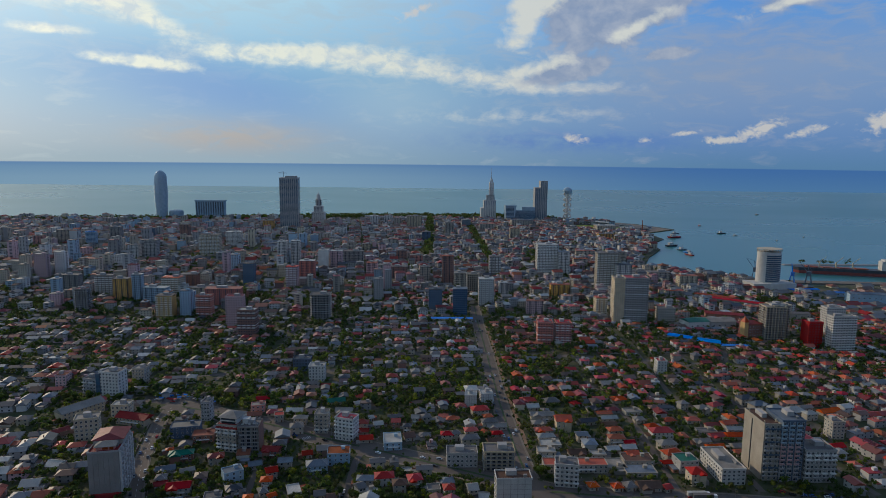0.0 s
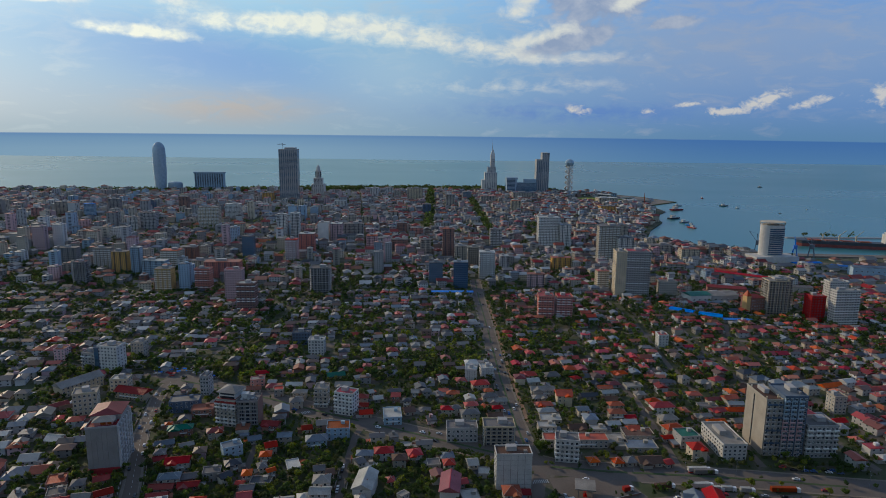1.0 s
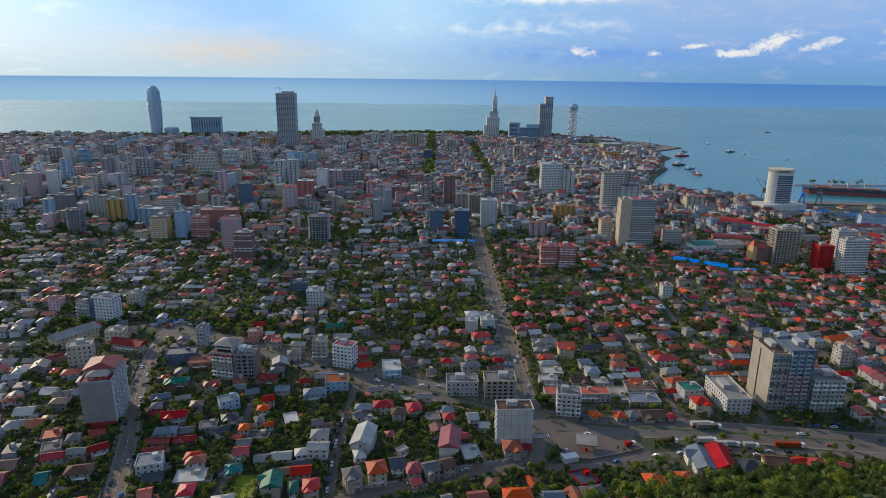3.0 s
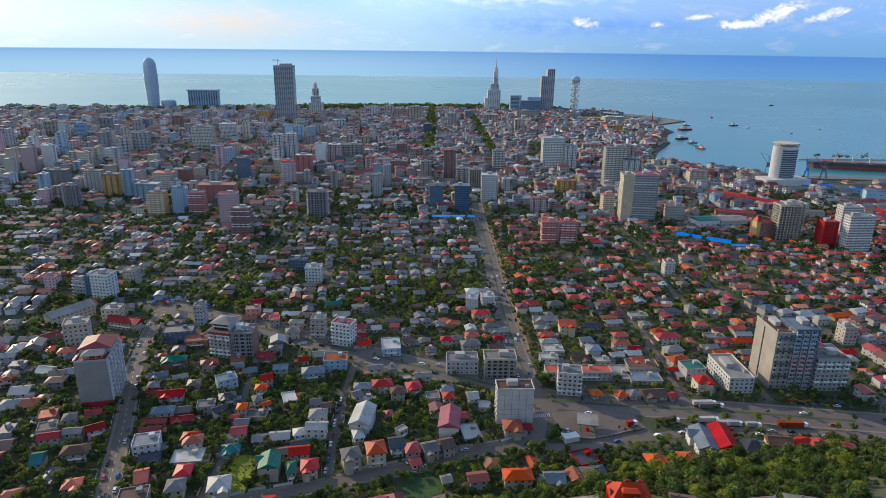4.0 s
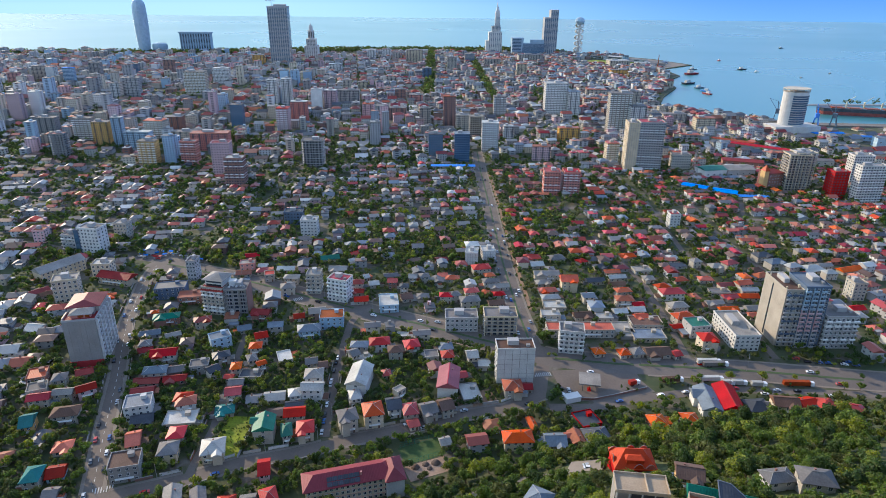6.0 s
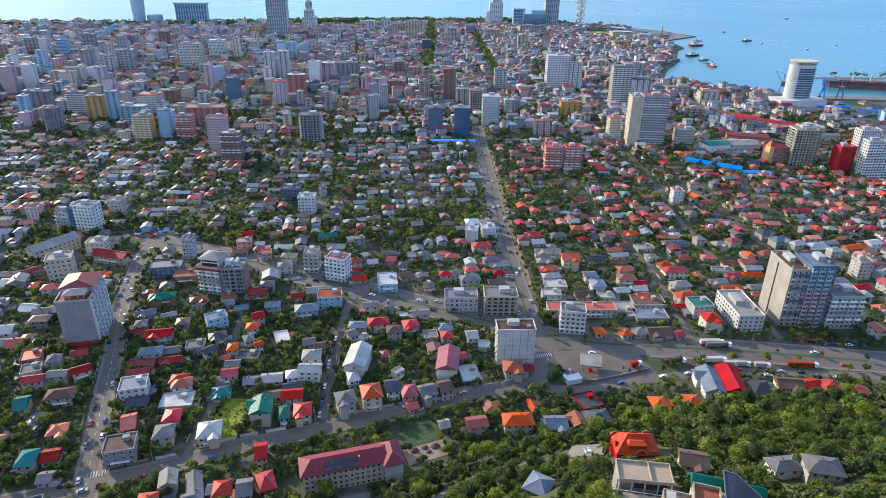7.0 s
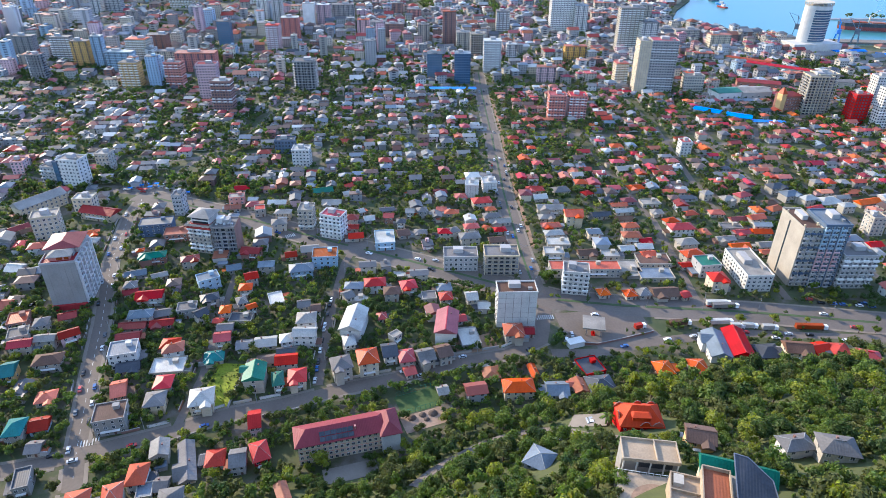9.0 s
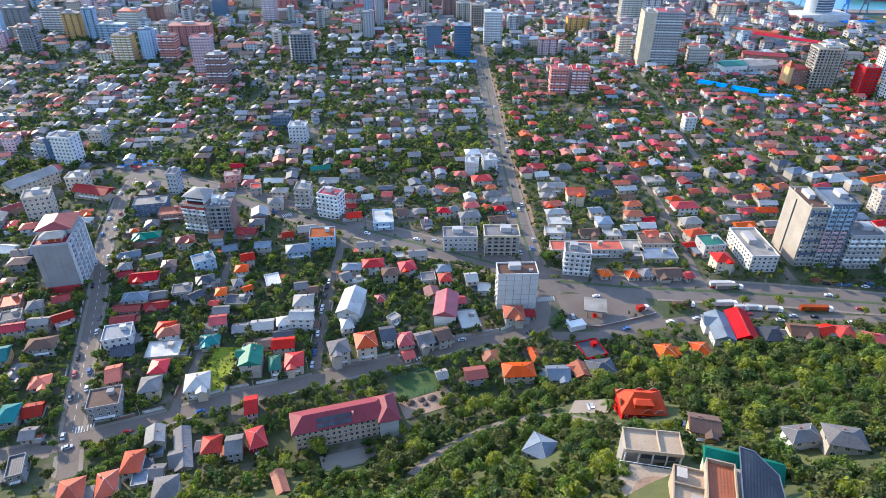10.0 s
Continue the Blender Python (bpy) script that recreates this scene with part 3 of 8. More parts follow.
def place(data, name, parent, x, y, z, rz=0.0, scale=(1, 1, 1)):
    ob = new(name, data)
    ob.parent = parent
    ob.location, ob.rotation_euler, ob.scale = (x, y, z), (0, 0, rz), scale
    return ob


def house(x, y, z, rot, w, d, storeys, kind, roof, wall, windows=True):
    """A detached house: walls, overhanging roof, windows, door and chimney. The width w runs along the ridge."""
    rnd = random.Random(int(x * 31 + y * 17))
    w = max(w, 6.0)
    TAKEN.append((x, y, 0.5 * math.hypot(w, d) * 0.86))
    if z > 3:
        TAKEN.extend([(x, y - d * 0.62, 0.5 * w), (x, y, 0.6 * w)])
    word = {"hip": "hipped", "gable": "pitched", "flat": "flat"}[kind]
    t = thing("house", x, y, z, rot, f"{storeys}-storey {WALL_WORDS[wall]} house with a {word} {ROOF_WORDS[roof]} roof", "house", "houses of the town")
    h, over = 2.9 * storeys, 0.8
    ww, dd = w - 2 * over * (kind != "flat"), d - 2 * over * (kind != "flat")
    body = Shape().box(0, 0, -2.5 if z > 0.5 else -0.3, h, ww, dd)
    if kind == "gable":
        body.add([(-ww / 2, -dd / 2, h), (-ww / 2, dd / 2, h), (-ww / 2, 0, h + dd * 0.24), (ww / 2, -dd / 2, h), (ww / 2, dd / 2, h), (ww / 2, 0, h + dd * 0.24)], [(0, 2, 1), (3, 4, 5)])
    for k in range(1, storeys):
        body.box(0, 0, 3.0 * k - 0.12, 3.0 * k + 0.06, ww + 0.12, dd + 0.12)
    part("wall", body, WALL[wall], t)
    if kind == "hip":
        top = Shape().prism(0, 0, h, w, d, d * 0.25, hip=d * 0.46)
    elif kind == "gable":
        top = Shape().prism(0, 0, h, w, d, d * 0.26)
    else:
        top = Shape().box(0, 0, h, h + 0.18, ww - 0.02, dd - 0.02)
    r = part("roof", top, ROOF[roof], t)
    if kind == "flat":
        lip = Shape()
        for px, py, pw, pd in ((0, -dd / 2, ww + 0.3, 0.3), (0, dd / 2, ww + 0.3, 0.3), (-ww / 2, 0, 0.3, dd - 0.3), (ww / 2, 0, 0.3, dd - 0.3)):
            lip.box(px, py, h - 0.1, h + 0.75, pw, pd)
        part("parapet", lip, WALL[wall], t)
        if ww > 9:
            part("roof_hatch", Shape().box(ww * 0.2, dd * 0.15, h + 0.18, h + 2.2, 2.6, 2.2).box(ww * 0.2, dd * 0.15, h + 2.2, h + 2.35, 3.0, 2.6), WALL[wall], t)
    elif kind == "gable" and w > 7:
        part("ridge_cap", Shape().box(0, 0, h + d * 0.26 - 0.06, h + d * 0.26 + 0.1, w, 0.5), ROOF[roof], r)
    elif kind == "hip" and w - d * 0.92 > 0.6:
        part("ridge_cap", Shape().box(0, 0, h + d * 0.25 - 0.06, h + d * 0.25 + 0.1, w - d * 0.92, 0.45), ROOF[roof], r)
    if kind == "hip" and y < 480 and rnd.random() < 0.42:
        q, cap = max(w / 2 - d * 0.46, 0.15), ROOF["white"] if rnd.random() < 0.6 else ROOF["pale"]
        for sx in (-1, 1):
            for sy in (-1, 1):
                part("hip_cap", Shape().beam((sx * w / 2, sy * d / 2, h + 0.24), (sx * q, 0, h + d * 0.25 + 0.02), 0.09), cap, r, "pale metal cap along the hip")
    if kind != "flat" and rnd.random() < 0.6:
        place(CHIMNEY, "chimney", t, rnd.uniform(-0.25, 0.25) * ww, 0.16 * d, h + d * 0.12)
    if kind != "flat" and w > 9 and d > 7 and rnd.random() < 0.42:
        sx = rnd.choice((-1, 1)) * ww * 0.22
        wing = part("wing", Shape().box(sx, -dd / 2 - 0.9, -0.5, h, ww * 0.42, 2.2).add([(sx - ww * 0.21, -dd / 2 - 2.0, h), (sx + ww * 0.21, -dd / 2 - 2.0, h), (sx, -dd / 2 - 2.0, h + ww * 0.12)], [(0, 1, 2)]), WALL[wall], t)
        part("wing_roof", Shape().prism(sx, -dd / 4 - 1.3, h + 0.02, dd / 2 + 3.2, ww * 0.42 + 0.9, ww * 0.13, math.pi / 2), ROOF[roof], wing)
    if y < 520 and rnd.random() < 0.5:
        sx = rnd.choice((-1, 1))
        lw = rnd.uniform(2.6, 4.2)
        lean = part("lean_to", Shape().box(sx * (ww / 2 + lw / 2), rnd.uniform(-0.1, 0.1) * d, -0.5, 2.5, lw, dd * 0.7), WALL[rnd.choice(("block", "concrete", "plaster", "brick"))], t, "low side shed")
        part("lean_to_roof", Shape().frustum(sx * (ww / 2 + lw / 2), 0, 2.5, 2.75, lw + 0.6, dd * 0.75, 0, 0, lw + 0.5, dd * 0.72), ROOF[rnd.choice(("grey", "rust", "pale", "steel", "brown", "dark"))], lean)
    if windows:
        n = max(2, int(ww / 3.4))
        for k in range(storeys):
            for i in range(n):
                px = (i + 0.5) / n * ww - ww / 2
                if k == 0 and i == n // 2:
                    place(DOOR, "door", t, px, -dd / 2 - 0.02, 0.0)
                else:
                    place(WINDOW, "window", t, px, -dd / 2 - 0.02, 3.0 * k + 0.95)
            if y < 470:
                place(WINDOW, "window", t, (-1 if x > 0 else 1) * (ww / 2 + 0.02), 0.0, 3.0 * k + 0.95, radians(90))
    if storeys > 1 and wall != "block" and rnd.random() < 0.45:
        b = Shape().box(0, -dd / 2 - 0.7, 2.9, 3.06, ww * 0.6, 1.4)
        for i in range(7):
            b.box((i / 6 - 0.5) * ww * 0.58, -dd / 2 - 1.35, 3.06, 3.95, 0.06, 0.06)
        b.box(0, -dd / 2 - 1.35, 3.95, 4.03, ww * 0.6, 0.08)
        part("balcony", b, FRAME, t)
    return t


def block(x, y, w, d, h, rot, wall, roof, style, sides=True):
    """A block of flats or offices: body, parapet, roof housings, and windows floor by floor."""
    rnd = random.Random(int(x * 13 + y * 7))
    TAKEN.append((x, y, 0.5 * math.hypot(w, d)))
    floors = max(2, round(h / 3.1))
    fh = h / floors
    words = {"slab": "with rows of windows", "bands": "with balconies on every floor", "glass": "with dark glass walls", "frame": "standing as an open concrete frame", "blank": "with a blank wall"}[style]
    t = thing("apartment_block", x, y, 0, rot, f"{WALL_WORDS[wall]} block of {floors} floors {words}", "building", "tall buildings of the town")
    near = y < 640
    if y > 860 and style != "frame":
        part("wall", Shape().box(0, 0, -0.3, h, w, d), WALL[wall], t)
        s, nx, ny = Shape(), max(3, int(w / 2.8)), max(2, int(d / 3.2))
        for k in range(floors):
            z0, z1 = k * fh + 0.9, k * fh + 0.9 + fh * (0.48 if style != "glass" else 0.62)
            if style == "blank" and k:
                continue
            for i in range(nx):
                loggia = style == "slab" and i % 3 == 1
                s.box((i + 0.5) / nx * w - w / 2, 0, z0 - 0.5 * loggia, z1 + 0.35 * loggia, w / nx * (0.86 if style == "glass" or loggia else 0.46), d + 0.14)
            for j in range(ny):
                s.box(0, (j + 0.5) / ny * d - d / 2, z0, z1, w + 0.14, d / ny * 0.45)
        tagged(part("glazing", s, CURTAIN_GLASS if style == "glass" else FAR_GLASS, t), kind="stuff")
        if style == "bands":
            for i in range(0, nx, 2):
                b = Shape()
                for k in range(1, floors):
                    b.box((i + 0.5) / nx * w - w / 2, -d / 2 - 0.6, k * fh, k * fh + 0.95, w / nx * 1.1, 1.2)
                tagged(part("loggia_strip", b, FRAME, t), kind="stuff")
        part("roof", Shape().box(0, 0, h, h + 0.6, w + 0.4, d + 0.4), ROOF[roof], t, ROOF_WORDS[roof] + " roof")
        part("roof_housing", Shape().box(w * rnd.uniform(-0.2, 0.2), d * 0.1, h + 0.6, h + 3.4, w * 0.3, d * 0.35), WALL["block"], t)
        return t
    if style == "frame":
        core = Shape().box(0, 0, -0.3, h, w * 0.86, d * 0.86)
        part("core", core, WALL["concrete"], t, "shadowed raw inner walls")
        for k in range(1, floors + 1):
            part("floor_slab", Shape().box(0, 0, k * fh - 0.35, k * fh, w, d), WALL[wall], t)
        n = max(3, int(w / 4))
        for i in range(n + 1):
            for sy in (-1, 1):
                part("column", Shape().box((i / n - 0.5) * (w - 0.5), sy * (d / 2 - 0.25), 0, h - 0.36, 0.45, 0.45), WALL[wall], t)
        for k in range(floors):
            s = Shape()
            for i in range(n):
                for sy in (-1, 1):
                    s.box((i + 0.5) / n * w * 0.86 - w * 0.43, sy * (d * 0.43), k * fh + 0.5, k * fh + fh * 0.75, w / n * 0.5, 0.16)
            for sx in (-1, 1):
                s.box(sx * w * 0.43, 0, k * fh + 0.5, k * fh + fh * 0.75, 0.16, d * 0.4)
            tagged(part("glazing_band", s, GLASS, t), kind="stuff")
    else:
        part("wall", Shape().box(0, 0, -0.3, h, w, d), WALL[wall], t)
    if style == "glass":
        n = max(3, int(w / 3))
        for k in range(floors):
            s = Shape()
            for i in range(n):
                s.box((i + 0.5) / n * w - w / 2, 0, k * fh + 0.25, (k + 1) * fh - 0.15, w / n - 0.35, d + 0.16)
            s.box(0, 0, k * fh + 0.25, (k + 1) * fh - 0.15, w + 0.16, d - 0.8)
            tagged(part("glazing", s, CURTAIN_GLASS, t), kind="stuff")
    elif style in ("slab", "bands"):
        nx, ny = max(3, int(w / 3.0)), max(2, int(d / 3.4))
        for k in range(floors):
            z0, z1 = k * fh + 0.9, k * fh + 0.9 + fh * 0.48
            if near:
                sc = (1.15, 1, fh * 0.48 / 1.35)
                for i in range(nx):
                    place(WINDOW, "window", t, (i + 0.5) / nx * w - w / 2, -d / 2 - 0.02, z0, 0, sc)
                for j in range(ny if sides else 0):
                    for sx in (-1, 1):
                        if sx * x < 0:
                            place(WINDOW, "window", t, sx * (w / 2 + 0.02), (j + 0.5) / ny * d - d / 2, z0, radians(90), sc)
            else:
                s = Shape()
                for i in range(nx):
                    s.box((i + 0.5) / nx * w - w / 2, 0, z0, z1, w / nx * 0.52, d + 0.14)
                for j in range(ny):
                    s.box(0, (j + 0.5) / ny * d - d / 2, z0, z1, w + 0.14, d / ny * 0.45)
                tagged(part("glazing_band", s, FAR_GLASS, t), kind="stuff")
            if style == "bands" and k:
                b = Shape()
                for i in range(0, nx, 2):
                    px = (i + 0.5) / nx * w - w / 2
                    b.box(px, -d / 2 - 0.6, k * fh, k * fh + 0.95, w / nx * 1.15, 1.2)
                b.box(0, 0, k * fh - 0.12, k * fh + 0.1, w + 0.5, d + 0.5)
                tagged(part("balcony_band", b, FRAME if rnd.random() < 0.5 else WALL[wall], t), kind="stuff")
    else:
        s = Shape()
        for i in range(1, 5):
            s.box((i / 5 - 0.5) * w, 0, 0, h - 0.2, 0.25, d + 0.2)
        for k in range(1, floors):
            s.box(0, 0, k * fh, k * fh + 0.12, w + 0.1, d + 0.1)
        tagged(part("wall_joint", s, WALL["concrete"] if wall != "concrete" else WALL["block"], t), kind="stuff")
        for k in range(floors):
            side = -1 if x > 0 else 1
            for j in range(3):
                place(WIDE_WINDOW, "window", t, side * (w / 2 + 0.06), (j + 0.5) / 3 * d - d / 2, k * fh + 0.8, radians(90))
    lip = Shape()
    for px, py, pw, pd in ((0, -d / 2, w + 0.4, 0.4), (0, d / 2, w + 0.4, 0.4), (-w / 2, 0, 0.4, d - 0.4), (w / 2, 0, 0.4, d - 0.4)):
        lip.box(px, py, h - 0.15, h + 1.1, pw, pd)
    part("parapet", lip, WALL[wall], t)
    part("roof", Shape().box(0, 0, h, h + 0.25, w - 0.5, d - 0.5), ROOF[roof], t, ROOF_WORDS[roof] + " roof")
    part("roof_housing", Shape().box(w * rnd.uniform(-0.2, 0.2), d * 0.1, h + 0.25, h + 3.2, w * 0.3, d * 0.35), WALL["block"], t)
    if w > 12:
        part("water_tank", Shape().box(w * 0.33, -d * 0.2, h + 0.25, h + 1.7, w * 0.1, d * 0.14), WALL["concrete"], t)
    return t


# ---- landmarks by the sea ----


def curved_tower(x, y, h, w):
    """A bowed glass blade with a rounded top, and a low shell beside it."""
    t = thing("curved_tower", x, y, 0, 0.0, "pale blue glass tower with a bowed outline and rounded top", "tower")
    TAKEN.append((x, y, w))
    for name, ox, hh, ww in (("blade", 0, h, w), ("shell", w * 1.15, h * 0.2, w * 1.1)):
        s, n, rings = Shape(), 20, 40
        for k in range(rings + 1):
            u = k / rings
            q = (0.70 + 0.32 * math.sin(math.pi * (0.1 + 0.7 * u))) * math.sqrt(max(0.03, 1 - max(0.0, (u - 0.86) / 0.14) ** 2))
            for i in range(n):
                a = 2 * math.pi * i / n
                s.v.append((ox + ww * 0.5 * q * math.cos(a), ww * 0.4 * q * math.sin(a), hh * u))
        for k in range(rings):
            for i in range(n):
                s.f.append((k * n + i, k * n + (i + 1) % n, (k + 1) * n + (i + 1) % n, (k + 1) * n + i))
                s.m.append(1 if 9 <= i <= 14 else 0)
        s.f.append(tuple(range(rings * n, rings * n + n)))
        s.m.append(0)
        part(name, s, [WALL["sky"], PALE_GLASS], t)


def stepped_tower(x, y, h, w, wall, label, fins=6):
    """A tall tower with a grid of windows, floor by floor."""
    t = thing("tower", x, y, 0, 0.03, label, "tower")
    TAKEN.append((x, y, w))
    part("wall", Shape().box(0, 0, -0.3, h, w, w * 0.7).box(w * 0.1, 0, h, h + 5, w * 0.6, w * 0.4), WALL[wall], t)
    floors = int(h / 3.6)
    for k in range(floors):
        s = Shape()
        for i in range(fins):
            s.box((i + 0.5) / fins * w - w / 2, 0, k * 3.6 + 0.9, k * 3.6 + 3.1, w / fins * 0.6, w * 0.7 + 0.3)
        s.box(0, 0, k * 3.6 + 0.9, k * 3.6 + 3.1, w + 0.3, w * 0.5)
        tagged(part("glazing_band", s, CURTAIN_GLASS, t), kind="stuff")
    return t


curved_tower(-948, 2262, 170, 44)
tall = stepped_tower(-441, 2005, 158, 56, "block", "tall dark tower under construction with a roof crane", 9)
crane = Shape().beam((-18, 0, 158), (-18, 0, 176), 0.8).beam((-34, 0, 172), (-8, 0, 172), 0.7).beam((-18, 0, 176), (-34, 0, 172.5), 0.3)
part("roof_crane", crane, RAIL, tall)
hotel = thing("twin_slab_hotel", -789, 2300, 0, 0.05, "broad pale hotel slab with upright stripes", "building")
TAKEN.append((-789, 2300, 60))
part("wall", Shape().box(0, 0, -0.3, 62, 100, 26).box(0, 0, 62, 66, 106, 32), WALL["sky"], hotel)
for k in range(16):
    s = Shape()
    for i in range(12):
        s.box((i + 0.5) / 12 * 100 - 50, 0, k * 3.8 + 0.6, k * 3.8 + 3.2, 4.6, 26.4)
    tagged(part("glazing_band", s, FAR_GLASS, hotel), kind="stuff")
part("podium", Shape().box(30, -10, -0.3, 12, 130, 40), WALL["block"], hotel)

spa = thing("lighthouse_hotel", -372, 2120, 0, 0.0, "white stepped hotel tower crowned by a domed lantern", "tower")
TAKEN.append((-372, 2120, 34))
s = Shape().box(0, 0, -0.3, 42, 40, 34).box(0, 0, 42, 62, 28, 26)
s.tube(0, 0, 62, 84, 9, 9, 12).tube(0, 0, 84, 86, 10.5, 10.5, 12).tube(0, 0, 86, 97, 6.5, 6, 12).tube(0, 0, 97, 105, 6, 1.0, 12).tube(0, 0, 105, 114, 0.5, 0.1, 6)
part("wall", s, WALL["whitewash"], spa)
for k in range(15):
    g, half = Shape(), (40, 34) if k < 10 else (28, 26)
    for i in range(6):
        g.box((i + 0.5) / 6 * half[0] - half[0] / 2, 0, k * 4 + 1, k * 4 + 3, 2.6, half[1] + 0.4)
    tagged(part("glazing_band", g, FAR_GLASS, spa), kind="stuff")
g = Shape()
for i in range(10):
    a = i * math.pi / 5
    g.box(9.1 * math.cos(a), 9.1 * math.sin(a), 65, 82, 1.6, 1.6, a)
part("tall_window", g, FAR_GLASS, spa)

uni = thing("spire_tower", 220, 2385, 0, 0.0, "slender stepped tower with a long pointed spire", "tower")
TAKEN.append((220, 2385, 38))
s = Shape().box(0, 0, -0.3, 70, 46, 34).box(-26, 0, -0.3, 42, 14, 26).box(6, 0, 70, 132, 16, 16).box(2, 0, 70, 88, 30, 26).frustum(6, 0, 132, 152, 16, 16, 0, 0, 5, 5)
s.tube(5, 0, 152, 166, 2.2, 1.0, 8).tube(5, 0, 166, 190, 0.9, 0.15, 6)
part("wall", s, WALL["whitewash"], uni)
for k in range(30):
    half = (46, 34) if k < 17 else (34, 28) if k < 23 else (16, 16)
    g = Shape()
    n = 7 if k < 23 else 4
    for i in range(n):
        g.box((0 if k < 17 else 2 if k < 23 else 6) + (i + 0.5) / n * half[0] - half[0] / 2, 0, k * 4 + 1, k * 4 + 3.0, half[0] / n * 0.45, half[1] + 0.4)
    tagged(part("glazing_band", g, CURTAIN_GLASS, uni), kind="stuff")

porta = thing("twin_shaft_tower", 402, 2325, 0, 0.08, "dark tower of two joined shafts of different height", "tower")
TAKEN.append((402, 2325, 34))
part("shaft", Shape().box(8, 0, -0.3, 146, 26, 28), WALL["block"], porta)
part("shaft", Shape().box(-15, 0, -0.3, 122, 20, 26), WALL["block"], porta)
for k in range(38):
    g = Shape()
    for i in range(4):
        g.box(8 + (i + 0.5) / 4 * 26 - 13, 0, k * 3.8 + 0.8, k * 3.8 + 3.1, 4.2, 28.4)
    if k < 31:
        for i in range(3):
            g.box(-15 + (i + 0.5) / 3 * 20 - 10, 0, k * 3.8 + 0.8, k * 3.8 + 3.1, 4.4, 26.4)
    tagged(part("glazing_band", g, CURTAIN_GLASS, porta), kind="stuff")
mall = thing("glass_hotel", 318, 2300, 0, 0.05, "long blue glass hotel with a sloping end", "building")
TAKEN.append((318, 2300, 55))
part("wall", Shape().frustum(-34, 0, -0.3, 58, 30, 30, 0, 0, 40, 30, 4).box(22, 6, -0.3, 40, 76, 30).box(36, 0, 40, 52, 44, 18), WALL["sky"], mall)
for k in range(12):
    part("glazing", Shape().box(22, 6, k * 3.3 + 0.5, k * 3.3 + 2.7, 76.4, 30.4).box(-34, 0, k * 4.6 + 0.8, k * 4.6 + 3.6, 30, 30.6), CURTAIN_GLASS, mall)




def helix_tower(x, y, h):
    """An open lattice tower: two helices round a core, and a glazed ball on top."""
    t = thing("helix_tower", x, y, 0, 0.0, "open white steel helix tower with a glazed ball on top", "tower")
    TAKEN.append((x, y, 22))
    part("core", Shape().tube(0, 0, 0, h * 0.82, 4.6, 3.8, 10), WALL["whitewash"], t)
    for ph in (0.0, math.pi):
        s = Shape()
        n = 64
        pts = [(13 * math.cos(ph + 5.2 * math.pi * k / n), 13 * math.sin(ph + 5.2 * math.pi * k / n), h * 0.84 * k / n) for k in range(n + 1)]
        for a, b in zip(pts, pts[1:]):
            s.beam(a, b, 2.3, 0, 5)
        for k in range(0, n, 4):
            s.beam((0, 0, pts[k][2]), pts[k], 0.5)
        part("helix", s, WALL["whitewash"], t)
    for k in range(1, 8):
        s, n = Shape(), 20
        for i in range(n):
            a = 2 * math.pi * i / n
            for rr, dz in ((12.8, -0.6), (14.0, -0.6), (14.0, 0.6), (12.8, 0.6)):
                s.v.append((rr * math.cos(a), rr * math.sin(a), h * 0.84 * k / 8 + dz))
        for i in range(n):
            for q in range(4):
                s.f.append((4 * i + q, 4 * i + (q + 1) % 4, 4 * ((i + 1) % n) + (q + 1) % 4, 4 * ((i + 1) % n) + q))
                s.m.append(0)
        part("ring", s, WALL["whitewash"], t)
    ball = Shape()
    rows = [(h * 0.80, 8), (h * 0.84, 14), (h * 0.89, 16.5), (h * 0.94, 15), (h * 0.975, 11), (h, 3)]
    for (za, ra), (zb, rb) in zip(rows, rows[1:]):
        ball.tube(0, 0, za, zb, ra, rb, 16)
    part("ball", ball, PALE_GLASS, t)


helix_tower(500, 2325, 124)
mast = thing("harbour_mast", 640, 1905, 0, 0.0, "tall slim red and white mast", "mast")

part("mast_pole", Shape().tube(0, 0, 0, 44, 1.6, 0.8, 8), ROOF["rust"], mast)

# the cape: a lawn, a pale promenade, low halls and sheds
solid("cape_lawn", Shape().add([(440, 2075, 0.09), (600, 2050, 0.09), (640, 2120, 0.09), (560, 2185, 0.09), (450, 2150, 0.09)], [(0, 1, 2, 3, 4)]), LAWN, "pale green mown lawn near the shore", "lawn", "structure")
TAKEN.append((530, 2110, 75))
solid("cape_ground", Shape().add([(620, 1985, 0.05), (675, 1962, 0.05), (786, 2064, 0.05), (758, 2126, 0.05), (722, 2214, 0.05), (600, 2325, 0.05), (575, 2230, 0.05), (650, 2120, 0.05)], [tuple(range(8))]), PAVING, "pale paved and gravelled ground of the cape", "ground", "structure")
road("road", [(680, 1970), (700, 2080), (650, 2180), (520, 2290), (400, 2380)], 12, "pale shore promenade round the cape", False, lift=0.065)
block(548, 1985, 62, 30, 20, 0.15, "cream", "white", "slab")
